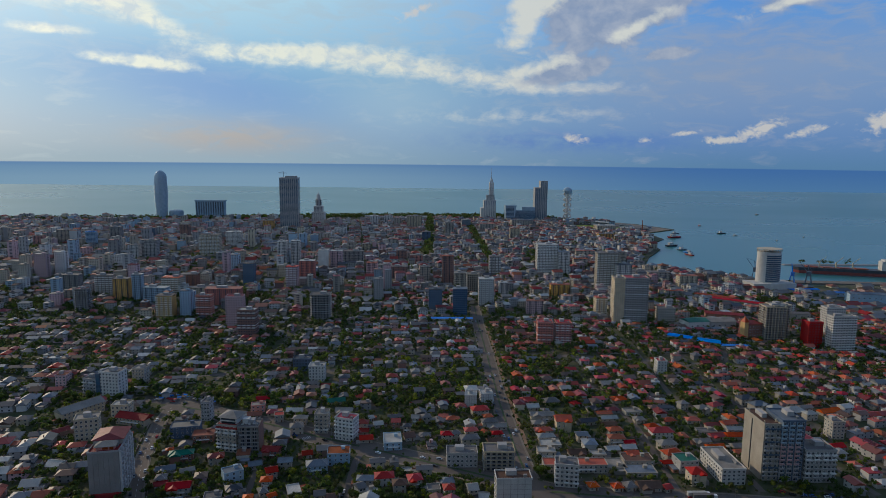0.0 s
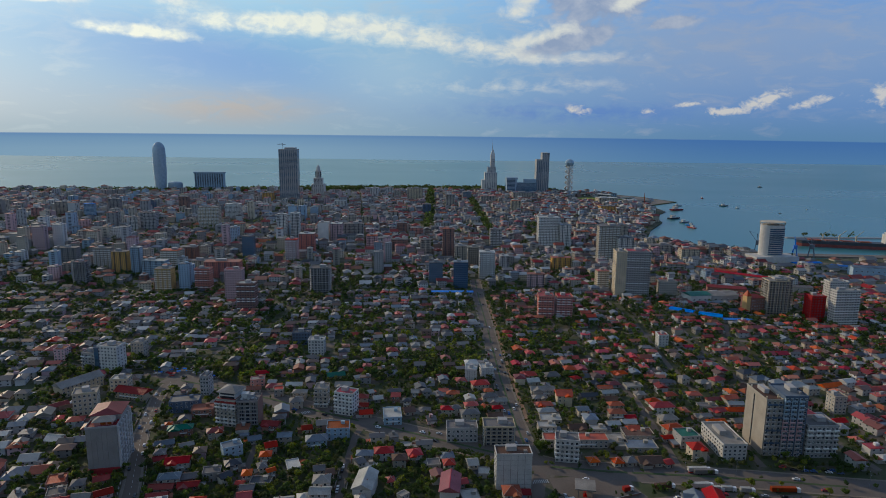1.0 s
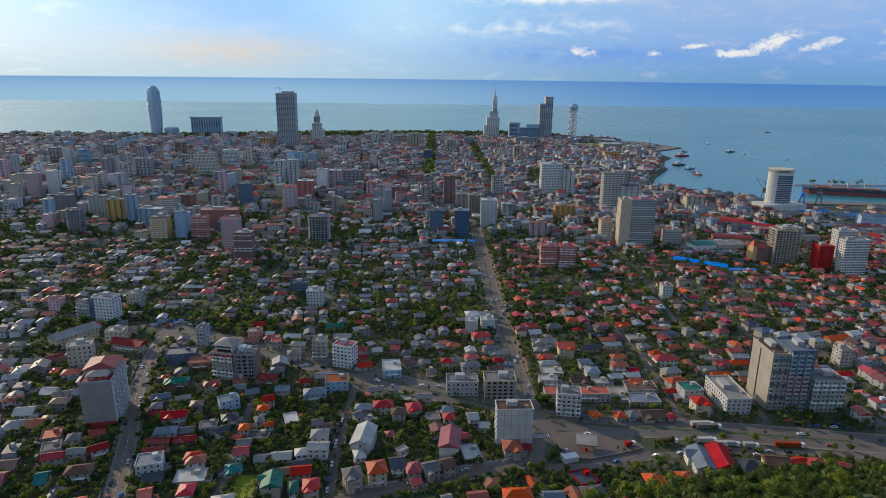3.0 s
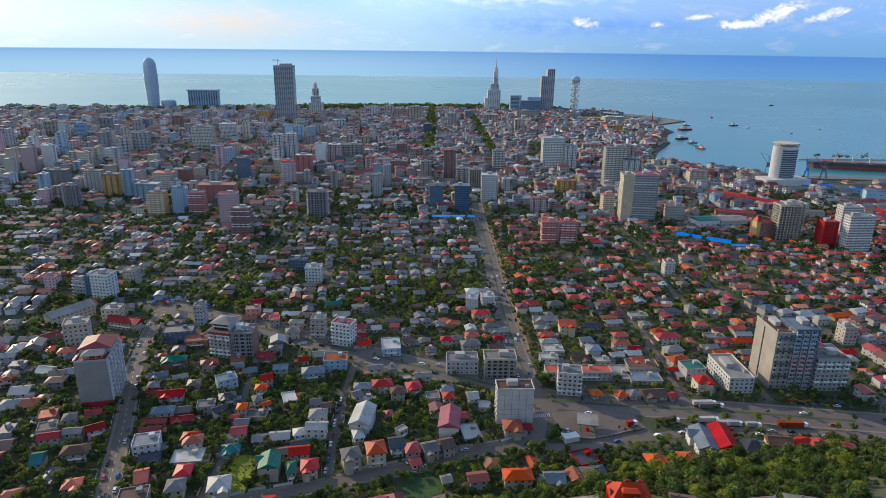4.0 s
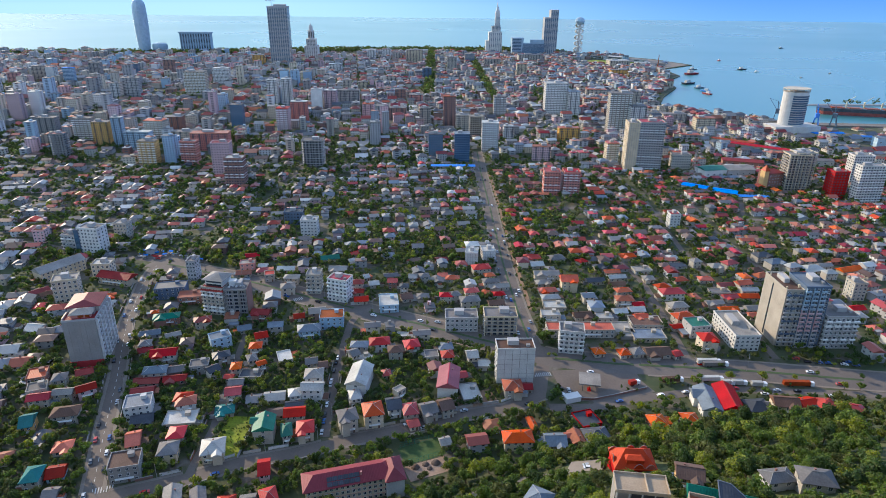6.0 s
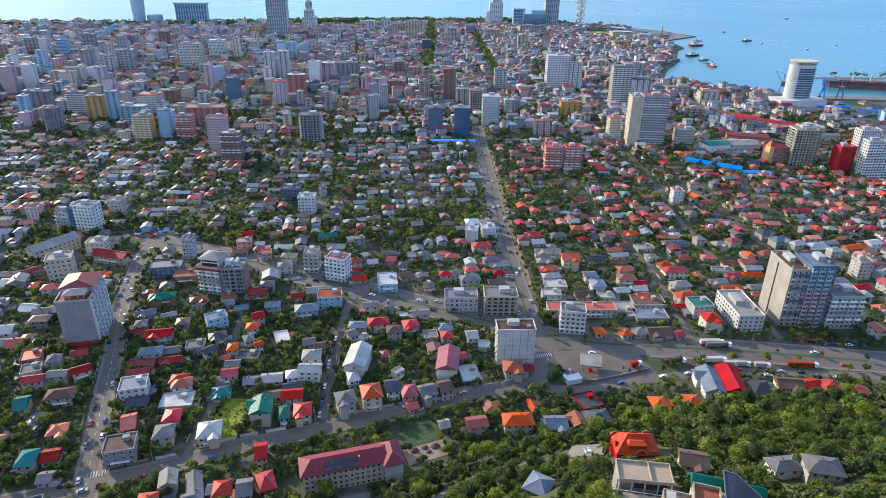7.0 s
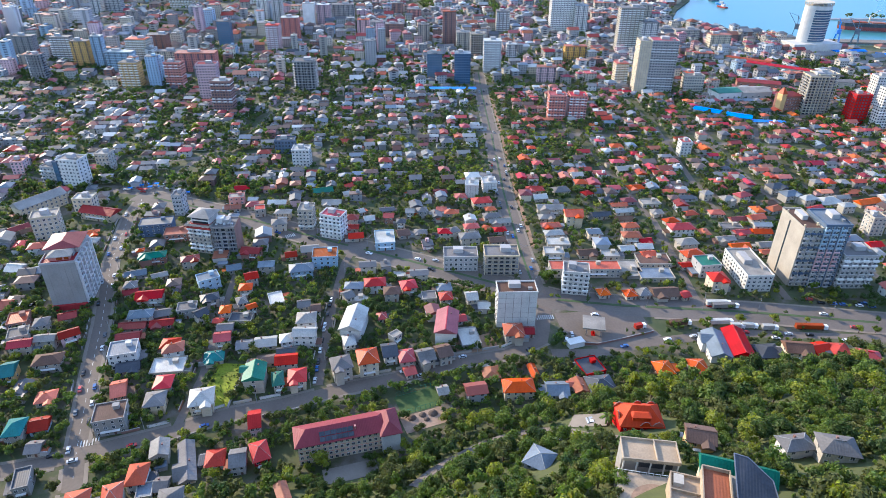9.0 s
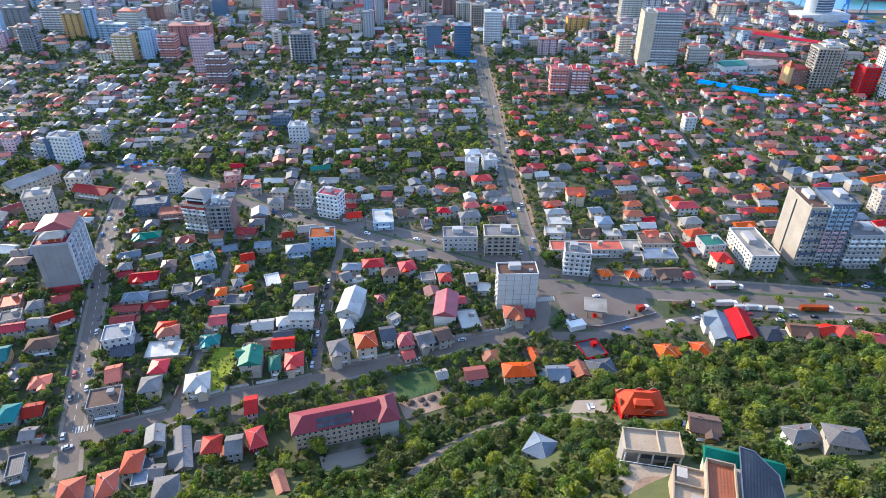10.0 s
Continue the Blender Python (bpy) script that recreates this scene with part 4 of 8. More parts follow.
for x, y, w, d, h, rot, wall, roof in ((640, 2040, 40, 18, 8, 0.3, "whitewash", "white"), (690, 2030, 30, 14, 6, -0.4, "block", "grey"), (660, 2130, 44, 16, 7, -0.9, "whitewash", "pale"), (600, 2200, 50, 18, 9, -0.7, "plaster", "white"),
                                       (720, 2090, 30, 14, 6, 0.8, "whitewash", "steel"), (650, 1900, 26, 14, 7, 1.2, "block", "rust"), (625, 1960, 24, 16, 9, 0.2, "plaster", "maroon"), (545, 2240, 36, 16, 8, -0.6, "whitewash", "grey")):
    t = thing("low_hall", x, y, 0, rot, "low " + {"whitewash": "white", "block": "grey", "plaster": "beige"}[wall] + " hall near the shore", "building", "halls on the cape")
    TAKEN.append((x, y, w * 0.5))
    part("wall", Shape().box(0, 0, -0.3, h, w, d), WALL[wall], t)
    part("roof", Shape().prism(0, 0, h, w + 1.6, d + 1.6, 2.4, hip=3.0), ROOF[roof], t)
    part("window_band", Shape().box(0, 0, h * 0.45, h * 0.75, w * 0.85, d + 0.2), FAR_GLASS, t)

# ---- tall buildings near the harbour ----


def round_tower(x, y, h, r):
    t = thing("round_tower", x, y, 0, 0.1, "white half-round hotel tower with dark glass bands", "tower")
    TAKEN.append((x, y, r + 22))
    part("podium", Shape().box(0, -6, -0.3, 13, 78, 36), WALL["whitewash"], t)
    n = 28
    s = Shape()
    s.tube(0, 0, 13, h, r, r, n, 0, 0.85)
    part("wall", s, WALL["whitewash"], t)
    for k in range(int((h - 16) / 3.6)):
        g = Shape()
        z = 15 + 3.6 * k
        pts = [(r * 1.02 * math.cos(a), r * 0.87 * math.sin(a)) for a in [(-0.72 + 0.90 * i / 18) * math.pi for i in range(19)]]
        for (xa, ya), (xb, yb) in zip(pts, pts[1:]):
            g.box((xa + xb) / 2, (ya + yb) / 2, z, z + 2.4, math.hypot(xb - xa, yb - ya) * 0.97, 0.8, math.atan2(yb - ya, xb - xa))
        tagged(part("window_band", g, CURTAIN_GLASS, t), kind="stuff")
    crown = Shape()
    for i in range(24):
        a = 2 * math.pi * i / 24
        crown.box(r * 1.03 * math.cos(a), r * 0.88 * math.sin(a), h, h + 4.5, 0.6, 0.6, a)
    crown.tube(0, 0, h + 4.5, h + 5.3, r * 1.06, r * 1.06, n, 0, 0.85)
    part("crown_ring", crown, WALL["cream"], t)


round_tower(592, 1090, 66, 20)

# blocks, from the far shore to the foot of the slope
block(-579, 1024, 27, 14, 28, -0.03, 'concrete', 'grey', 'slab')
block(-489, 889, 18, 15, 33, 0.01, 'concrete', 'maroon', 'frame')
block(-508, 990, 26, 13, 34, -0.02, 'plaster', 'grey', 'bands')
block(-469, 964, 23, 14, 34, 0.01, 'ochre', 'grey', 'slab')
block(-442, 956, 14, 11, 42, 0.02, 'sky', 'white', 'slab')
block(-413, 952, 35, 14, 23, -0.05, 'sky', 'white', 'slab')
block(-405, 994, 28, 17, 31, -0.06, 'cream', 'orange', 'bands')
block(-401, 1055, 28, 17, 25, 0.04, 'brick', 'grey', 'slab')
block(-363, 865, 22, 15, 30, -0.03, 'ochre', 'grey', 'bands')
block(-308, 860, 20, 14, 31, -0.03, 'salmon', 'grey', 'bands')
block(-309, 944, 52, 18, 24, 0.06, 'salmon', 'rust', 'slab')
block(-356, 974, 35, 14, 19, -0.00, 'cream', 'grey', 'slab')
block(-253, 816, 22, 15, 40, 0.04, 'rose', 'maroon', 'slab')
block(-223, 767, 21, 16, 34, -0.00, 'brick', 'white', 'bands')
block(-149, 856, 27, 22, 35, 0.02, 'concrete', 'grey', 'frame')
block(-303, 1302, 18, 16, 49, -0.04, 'whitewash', 'white', 'slab')
block(-274, 1292, 18, 16, 52, 0.02, 'whitewash', 'white', 'slab')
block(-312, 1090, 19, 15, 38, 0.04, 'slate', 'grey', 'glass')
block(-233, 1068, 19, 17, 37, 0.00, 'rose', 'red', 'bands')
block(-221, 1137, 27, 16, 36, 0.03, 'salmon', 'white', 'slab')
block(-209, 1243, 20, 16, 41, 0.02, 'whitewash', 'white', 'blank')
block(-185, 1250, 22, 18, 38, -0.05, 'rose', 'white', 'slab')
block(-159, 1311, 40, 20, 29, 0.03, 'concrete', 'grey', 'slab')
block(-493, 1428, 43, 22, 47, 0.01, 'cream', 'grey', 'bands')
block(-597, 1365, 26, 16, 41, -0.02, 'block', 'grey', 'slab')
block(-634, 1369, 19, 13, 30, -0.06, 'whitewash', 'grey', 'slab')
block(-826, 1558, 22, 15, 36, 0.04, 'sky', 'blue', 'glass')
block(-806, 1641, 27, 16, 39, -0.00, 'concrete', 'grey', 'slab')
block(-919, 1608, 33, 20, 34, 0.03, 'plaster', 'grey', 'slab')
block(-943, 1543, 23, 16, 27, 0.05, 'salmon', 'grey', 'slab')
block(-673, 1240, 17, 14, 21, 0.03, 'whitewash', 'grey', 'slab')
block(-521, 1258, 21, 14, 24, 0.05, 'concrete', 'grey', 'slab')
block(-665, 1730, 24, 17, 37, -0.01, 'brick', 'grey', 'slab')
block(-774, 1767, 29, 18, 23, 0.04, 'slate', 'grey', 'glass')
block(-591, 1599, 39, 20, 21, -0.01, 'plaster', 'grey', 'slab')
block(-490, 1590, 36, 25, 35, 0.05, 'whitewash', 'white', 'bands')
block(-500, 1971, 33, 20, 27, 0.05, 'ochre', 'grey', 'slab')
block(-255, 1803, 32, 22, 23, -0.05, 'whitewash', 'white', 'slab')
block(-106, 1150, 19, 16, 31, -0.04, 'rose', 'rust', 'slab')
block(-86, 1211, 23, 16, 17, -0.03, 'block', 'grey', 'slab')
block(-58, 1176, 30, 15, 20, 0.06, 'brick', 'grey', 'slab')
block(-29, 1315, 26, 18, 21, -0.01, 'salmon', 'grey', 'slab')
block(-63, 1377, 22, 17, 22, 0.02, 'brick', 'grey', 'slab')
block(-9, 1117, 18, 15, 30, -0.02, 'plaster', 'grey', 'slab')
block(8, 901, 19, 15, 34, 0.00, 'slate', 'dark', 'glass')
block(43, 891, 20, 16, 37, -0.01, 'slate', 'steel', 'glass')
block(85, 948, 23, 19, 41, -0.02, 'whitewash', 'white', 'bands')
block(51, 1069, 20, 16, 28, 0.01, 'plaster', 'pale', 'slab')
block(70, 1037, 20, 16, 32, 0.01, 'cream', 'pale', 'frame')
block(31, 1108, 20, 11, 51, 0.05, 'brick', 'rust', 'slab')
block(125, 1220, 22, 18, 34, 0.02, 'concrete', 'grey', 'bands')
block(118, 1010, 14, 11, 23, 0.05, 'whitewash', 'white', 'slab')
block(-52, 2022, 49, 29, 40, 0.04, 'cream', 'grey', 'slab')
block(-110, 2101, 23, 18, 25, 0.06, 'plaster', 'grey', 'slab')
block(-142, 2146, 27, 21, 30, 0.02, 'whitewash', 'grey', 'slab')
block(-189, 2126, 26, 21, 31, -0.04, 'whitewash', 'white', 'slab')
block(-188, 1517, 20, 16, 20, 0.04, 'plaster', 'grey', 'slab')
block(-155, 1536, 23, 19, 14, 0.06, 'cream', 'grey', 'slab')
block(-96, 1609, 25, 20, 18, 0.05, 'plaster', 'rust', 'slab')
block(-11, 1659, 22, 17, 31, 0.01, 'slate', 'grey', 'slab')
block(55, 1846, 26, 21, 38, 0.03, 'plaster', 'grey', 'slab')
block(174, 1958, 45, 32, 25, -0.03, 'plaster', 'rust', 'slab')
block(113, 2033, 28, 26, 29, 0.04, 'concrete', 'grey', 'glass')
block(229, 1237, 40, 24, 56, 0.01, 'whitewash', 'white', 'bands')
block(260, 1224, 21, 17, 43, -0.03, 'whitewash', 'steel', 'slab')
block(302, 1071, 36, 22, 64, -0.05, 'plaster', 'grey', 'bands')
block(325, 1055, 25, 20, 47, 0.04, 'whitewash', 'dark', 'slab')
block(243, 885, 16, 13, 27, 0.06, 'cream', 'orange', 'bands')
block(352, 1430, 43, 17, 17, -0.05, 'plaster', 'rust', 'slab')
block(489, 1762, 43, 22, 19, 0.04, 'ochre', 'grey', 'slab')
block(401, 1020, 28, 14, 10, -0.01, 'plaster', 'rust', 'slab')
block(396, 1192, 35, 14, 13, -0.04, 'whitewash', 'grey', 'slab')
block(324, 851, 24, 12, 20, -0.02, 'plaster', 'grey', 'slab')
block(455, 1103, 33, 17, 20, 0.03, 'cream', 'rust', 'slab')
block(424, 1162, 41, 20, 16, 0.04, 'plaster', 'grey', 'slab')
block(151, 897, 24, 12, 19, -0.05, 'rose', 'rust', 'slab')
block(211, 1015, 31, 15, 20, 0.01, 'ochre', 'rust', 'slab')
block(392, 1321, 38, 19, 30, -0.05, 'plaster', 'grey', 'slab')
block(310, 1298, 29, 14, 19, 0.03, 'plaster', 'rust', 'slab')
block(229, 1723, 26, 18, 36, -0.02, 'cream', 'rust', 'slab')
block(299, 2080, 70, 35, 25, 0.05, 'plaster', 'dark', 'slab')
block(438, 775, 23, 19, 43, 0.06, 'cream', 'pale', 'frame')
block(459, 736, 17, 16, 31, 0.00, 'crimson', 'red', 'slab')
block(483, 719, 29, 11, 42, 0.06, 'whitewash', 'pale', 'bands')
block(518, 790, 24, 14, 36, -0.02, 'whitewash', 'pale', 'slab')
block(138.5, 746, 18, 18, 26.5, -0.05, 'salmon', 'red', 'bands')
block(160.5, 745, 18, 18, 26.5, -0.05, 'salmon', 'red', 'bands')
block(149.5, 748, 5, 13, 23, -0.05, 'rose', 'grey', 'blank')
block(258, 854, 14, 24, 61, -0.08, 'cream', 'pale', 'blank')
block(281, 853, 31, 24, 62, -0.08, 'block', 'red', 'bands')
block(428, 769, 25, 20, 42, -0.06, 'cream', 'pale', 'frame')
block(-64.5, 478.5, 15.5, 11, 17.5, -0.32, 'whitewash', 'pink', 'bands')
block(-86, 492, 10.5, 12, 15.5, -0.01, 'plaster', 'pale', 'bands')
block(-289, 566, 19, 13, 24, -0.17, 'whitewash', 'grey', 'slab')
block(-299.5, 566.5, 4, 12, 22, -0.17, 'slate', 'steel', 'glass')
block(-309, 570, 13, 12, 16, -0.17, 'block', 'grey', 'bands')
block(-279, 599, 12, 11, 16, -0.04, 'plaster', 'pale', 'slab')
block(-111.3, 613, 15.3, 12, 15, 0.0, 'whitewash', 'white', 'slab')
block(-132, 643, 18, 12, 12.5, 0.04, 'slate', 'dark', 'slab')
block(-266, 478, 17, 13, 17, 0.33, 'cream', 'pale', 'slab')
block(-257, 515, 14, 11, 13, 0.06, 'cream', 'white', 'slab')
block(-350, 593, 10, 11, 11, 0.05, 'rose', 'rust', 'slab')
block(-186, 515, 7, 11, 16, -0.01, 'block', 'grey', 'slab')
block(53, 374.5, 22, 11.5, 23, 0.03, 'whitewash', 'brown', 'blank')
block(94, 407.5, 15.5, 12, 15.5, -0.15, 'whitewash', 'grey', 'bands')
block(327, 483, 10, 11, 14, 0.02, 'plaster', 'grey', 'slab')
block(50, 431, 22, 14, 14, 0.0, 'cream', 'grey', 'frame')
block(24, 436, 22, 13, 10, 0.01, 'block', 'grey', 'slab')
block(37.5, 548, 10.5, 12, 10.5, -0.1, 'whitewash', 'white', 'blank')
block(52, 558, 11.2, 12, 8, 0.1, 'whitewash', 'white', 'blank')
block(208, 422, 16.5, 34, 11, 0.02, 'whitewash', 'pale', 'slab')
house(183.5, 408.5, 0.0, 0.05, 11.5, 11.5, 3, 'hip', 'red', 'cream')
block(241, 637, 10, 11, 14, -0.01, 'whitewash', 'red', 'slab')

# houses round the boulevard and the lower road
house(-294.7, 519.4, 0.0, 1.00, 36.6, 14.7, 3, 'gable', 'pale', 'cream')
house(-242.9, 505.8, 0.0, -0.26, 28.9, 12.9, 2, 'gable', 'maroon', 'cream')
house(-291.4, 483.6, 0.0, 0.82, 13.8, 8.3, 1, 'gable', 'maroon', 'plaster')
house(-283.2, 479.4, 0.0, 0.73, 9.9, 7.4, 1, 'gable', 'brown', 'plaster')
house(-262.3, 428.7, 0.0, -0.12, 11.5, 11.0, 1, 'gable', 'white', 'plaster')
house(-237.1, 476.1, 0.0, 0.40, 12.4, 8.3, 1, 'hip', 'orange', 'plaster')
house(-231.8, 465.6, 0.0, -0.00, 10.7, 7.4, 1, 'hip', 'white', 'plaster')
house(-191.8, 482.8, 0.0, 0.19, 22.1, 12.0, 3, 'flat', 'pale', 'slate')
house(-174.8, 473.8, 0.0, 0.20, 16.0, 12.0, 2, 'flat', 'rust', 'brick')
house(-179.2, 440.2, 0.0, 0.24, 17.8, 9.2, 2, 'hip', 'green', 'brick')
house(-192.4, 451.8, 0.0, 0.40, 3.8, 5.5, 1, 'hip', 'orange', 'plaster')
house(-152.9, 435.8, 0.0, 0.36, 12.0, 8.3, 2, 'hip', 'maroon', 'plaster')
house(-183.3, 422.1, 0.0, 0.36, 13.1, 8.3, 1, 'gable', 'steel', 'block')
house(-167.6, 420.1, 0.0, 0.46, 10.2, 6.4, 1, 'gable', 'pale', 'plaster')
house(-178.9, 404.4, 0.0, 0.16, 7.7, 8.3, 2, 'hip', 'grey', 'plaster')
house(-162.8, 393.3, 0.0, 0.18, 15.6, 10.1, 2, 'gable', 'red', 'plaster')
house(-177.8, 400.7, 0.0, 0.32, 9.3, 7.4, 1, 'gable', 'maroon', 'plaster')
house(-132.9, 409.2, 0.0, 0.52, 12.7, 9.2, 3, 'flat', 'steel', 'sky')
house(-126.6, 390.8, 0.0, 0.37, 11.0, 8.3, 2, 'hip', 'dark', 'plaster')
house(-126.9, 374.9, 0.0, 0.76, 7.7, 8.3, 2, 'gable', 'dark', 'plaster')
house(-136.7, 381.1, 0.0, 0.20, 10.7, 8.3, 2, 'flat', 'grey', 'concrete')
house(-160.5, 373.7, 0.0, 0.19, 14.0, 9.2, 2, 'hip', 'steel', 'plaster')
house(-151.8, 378.6, 0.0, 0.30, 14.4, 8.3, 1, 'gable', 'grey', 'brick')
house(-147.3, 369.3, 0.0, 0.19, 13.4, 7.4, 1, 'gable', 'maroon', 'brick')
house(-162.7, 366.8, 0.0, 0.10, 15.0, 7.4, 1, 'gable', 'maroon', 'plaster')
house(-160.8, 356.3, 0.0, 0.19, 12.9, 9.2, 1, 'gable', 'maroon', 'plaster')
house(-134.1, 346.9, 0.0, 0.09, 10.0, 9.2, 2, 'hip', 'red', 'plaster')
house(-113.8, 378.1, 0.0, 0.16, 6.8, 8.3, 2, 'hip', 'orange', 'plaster')
house(-116.1, 371.0, 0.0, -0.01, 4.4, 5.5, 1, 'gable', 'red', 'plaster')
house(-109.0, 361.3, 0.0, 0.11, 9.0, 7.4, 2, 'gable', 'grey', 'plaster')
house(-108.1, 352.4, 0.0, 0.20, 9.2, 9.2, 2, 'gable', 'red', 'plaster')
house(-227.4, 370.0, 0.0, 0.35, 10.4, 12.0, 2, 'flat', 'orange', 'brick')
house(-220.0, 356.6, 0.0, 0.39, 10.0, 9.2, 2, 'flat', 'grey', 'plaster')
house(-212.5, 366.2, 0.0, 0.31, 8.3, 9.2, 2, 'hip', 'grey', 'plaster')
house(-203.7, 376.2, 0.0, 0.44, 9.9, 8.3, 1, 'gable', 'maroon', 'plaster')
house(-202.6, 351.7, 0.0, 0.12, 11.2, 7.4, 2, 'gable', 'pale', 'plaster')
house(-192.1, 355.8, 0.0, 0.56, 10.8, 8.3, 2, 'gable', 'maroon', 'rose')
house(-213.4, 346.9, 0.0, 0.23, 12.0, 8.3, 2, 'gable', 'pink', 'plaster')
house(-148.5, 532.8, 0.0, 0.17, 11.8, 8.3, 2, 'flat', 'pale', 'salmon')
house(-150.0, 553.8, 0.0, 0.18, 12.3, 8.3, 1, 'gable', 'red', 'plaster')
house(-135.9, 533.0, 0.0, -0.00, 7.8, 6.4, 1, 'gable', 'white', 'plaster')
house(-115.5, 527.0, 0.0, -0.00, 14.7, 8.3, 1, 'gable', 'white', 'plaster')
house(-147.7, 518.3, 0.0, 0.15, 12.4, 8.3, 1, 'gable', 'rust', 'plaster')
house(-125.5, 511.4, 0.0, 0.24, 7.7, 8.3, 2, 'flat', 'red', 'plaster')
house(-106.3, 504.8, 0.0, -0.00, 12.4, 8.3, 2, 'hip', 'pale', 'plaster')
house(-141.6, 497.6, 0.0, -0.00, 8.2, 7.4, 2, 'hip', 'steel', 'plaster')
house(-105.9, 488.3, 0.0, 0.23, 11.4, 10.1, 2, 'hip', 'pale', 'cream')
house(-83.6, 549.6, 0.0, 0.26, 16.6, 9.2, 1, 'gable', 'green', 'plaster')
house(-73.3, 527.0, 0.0, -0.00, 15.2, 10.1, 1, 'gable', 'pale', 'plaster')
house(-63.9, 544.3, 0.0, 0.39, 5.5, 7.4, 1, 'gable', 'white', 'plaster')
house(-64.0, 558.8, 0.0, 0.72, 8.3, 7.4, 1, 'gable', 'red', 'plaster')
house(-49.5, 512.1, 0.0, 0.53, 5.6, 7.4, 1, 'gable', 'white', 'plaster')
house(-54.1, 495.7, 0.0, -0.00, 11.0, 8.3, 2, 'hip', 'maroon', 'plaster')
house(-41.7, 499.7, 0.0, 0.22, 8.3, 8.3, 1, 'gable', 'white', 'plaster')
house(-27.0, 498.3, 0.0, -0.00, 8.2, 8.3, 2, 'gable', 'red', 'brick')
house(-17.6, 489.5, 0.0, -0.00, 7.3, 7.4, 2, 'hip', 'dark', 'plaster')
house(-11.4, 506.5, 0.0, -0.00, 7.1, 8.3, 2, 'gable', 'pale', 'plaster')
house(-2.5, 508.4, 0.0, 0.22, 8.6, 8.3, 2, 'hip', 'grey', 'plaster')
house(12.3, 515.3, 0.0, -0.00, 8.5, 7.4, 1, 'gable', 'orange', 'plaster')
house(-27.9, 465.5, 0.0, 0.12, 13.5, 18.4, 2, 'flat', 'white', 'sky')
house(-15.5, 476.9, 0.0, 0.28, 9.0, 10.1, 1, 'gable', 'brown', 'plaster')
house(-3.0, 478.1, 0.0, -0.00, 10.0, 8.3, 1, 'hip', 'grey', 'plaster')
house(14.4, 474.2, 0.0, -0.00, 10.6, 8.3, 2, 'hip', 'red', 'plaster')
house(-53.4, 485.7, 0.0, -0.00, 11.3, 7.4, 1, 'gable', 'maroon', 'plaster')
house(-48.7, 472.4, 0.0, 0.15, 10.9, 9.2, 1, 'gable', 'red', 'plaster')
house(-89.5, 446.0, 0.0, 0.27, 8.1, 8.3, 1, 'gable', 'maroon', 'plaster')
house(-65.2, 438.5, 0.0, 0.09, 15.9, 12.9, 3, 'flat', 'rust', 'sky')
house(-78.4, 424.3, 0.0, 0.21, 15.7, 11.0, 2, 'hip', 'steel', 'sky')
house(-101.6, 428.7, 0.0, 0.13, 10.5, 8.3, 2, 'gable', 'steel', 'plaster')
house(-107.9, 414.5, 0.0, 0.38, 8.5, 9.2, 2, 'gable', 'red', 'plaster')
house(-108.1, 401.7, 0.0, 0.14, 8.2, 8.3, 2, 'hip', 'orange', 'plaster')
house(-123.2, 429.2, 0.0, 0.35, 9.7, 8.3, 1, 'gable', 'steel', 'plaster')
house(-115.7, 446.5, 0.0, -0.11, 13.4, 9.2, 2, 'gable', 'maroon', 'brick')
house(-42.5, 403.3, 0.0, -0.00, 11.9, 8.3, 2, 'hip', 'steel', 'plaster')
house(-30.0, 407.2, 0.0, 0.13, 13.7, 10.1, 2, 'hip', 'red', 'whitewash')
house(-45.0, 393.1, 0.0, 0.59, 6.3, 9.2, 2, 'gable', 'grey', 'plaster')
house(-19.2, 397.7, 0.0, 0.12, 10.1, 9.2, 2, 'hip', 'brown', 'plaster')
house(-9.3, 404.4, 0.0, 0.24, 10.4, 10.1, 2, 'hip', 'red', 'plaster')
house(3.5, 396.8, 0.0, 0.14, 8.5, 8.3, 1, 'flat', 'grey', 'plaster')
house(-15.3, 420.6, 0.0, 0.18, 7.2, 6.4, 1, 'flat', 'white', 'plaster')
house(-88.4, 393.9, 0.0, 0.36, 8.2, 12.0, 1, 'flat', 'white', 'whitewash')
house(-69.6, 383.7, 0.0, 0.21, 8.0, 8.3, 2, 'gable', 'grey', 'plaster')
house(-61.9, 379.5, 0.0, 0.21, 5.1, 8.3, 2, 'gable', 'brown', 'plaster')
house(-64.8, 365.8, 0.0, 0.09, 11.3, 11.0, 3, 'hip', 'pale', 'whitewash')
house(-63.5, 352.7, 0.0, -0.01, 12.9, 9.2, 3, 'gable', 'white', 'whitewash')
house(-73.2, 351.3, 0.0, 0.24, 7.9, 8.3, 2, 'hip', 'white', 'whitewash')
house(-106.9, 387.3, 0.0, 0.45, 6.4, 8.3, 2, 'hip', 'grey', 'plaster')
house(-99.6, 381.3, 0.0, 0.59, 4.0, 5.5, 2, 'gable', 'orange', 'plaster')
house(-104.1, 374.2, 0.0, -0.00, 12.7, 8.3, 1, 'flat', 'dark', 'plaster')
house(-40.2, 392.8, 0.0, 0.16, 14.3, 6.4, 1, 'flat', 'white', 'plaster')
house(-38.2, 364.7, 0.0, -1.69, 22.3, 12.9, 3, 'gable', 'white', 'whitewash')
house(-39.3, 349.2, 0.0, 0.27, 6.9, 10.1, 2, 'hip', 'white', 'whitewash')
house(-23.6, 375.3, 0.0, 0.22, 4.8, 7.4, 1, 'hip', 'red', 'plaster')
house(-14.8, 354.5, 0.0, 0.77, 2.8, 4.6, 2, 'flat', 'pale', 'plaster')
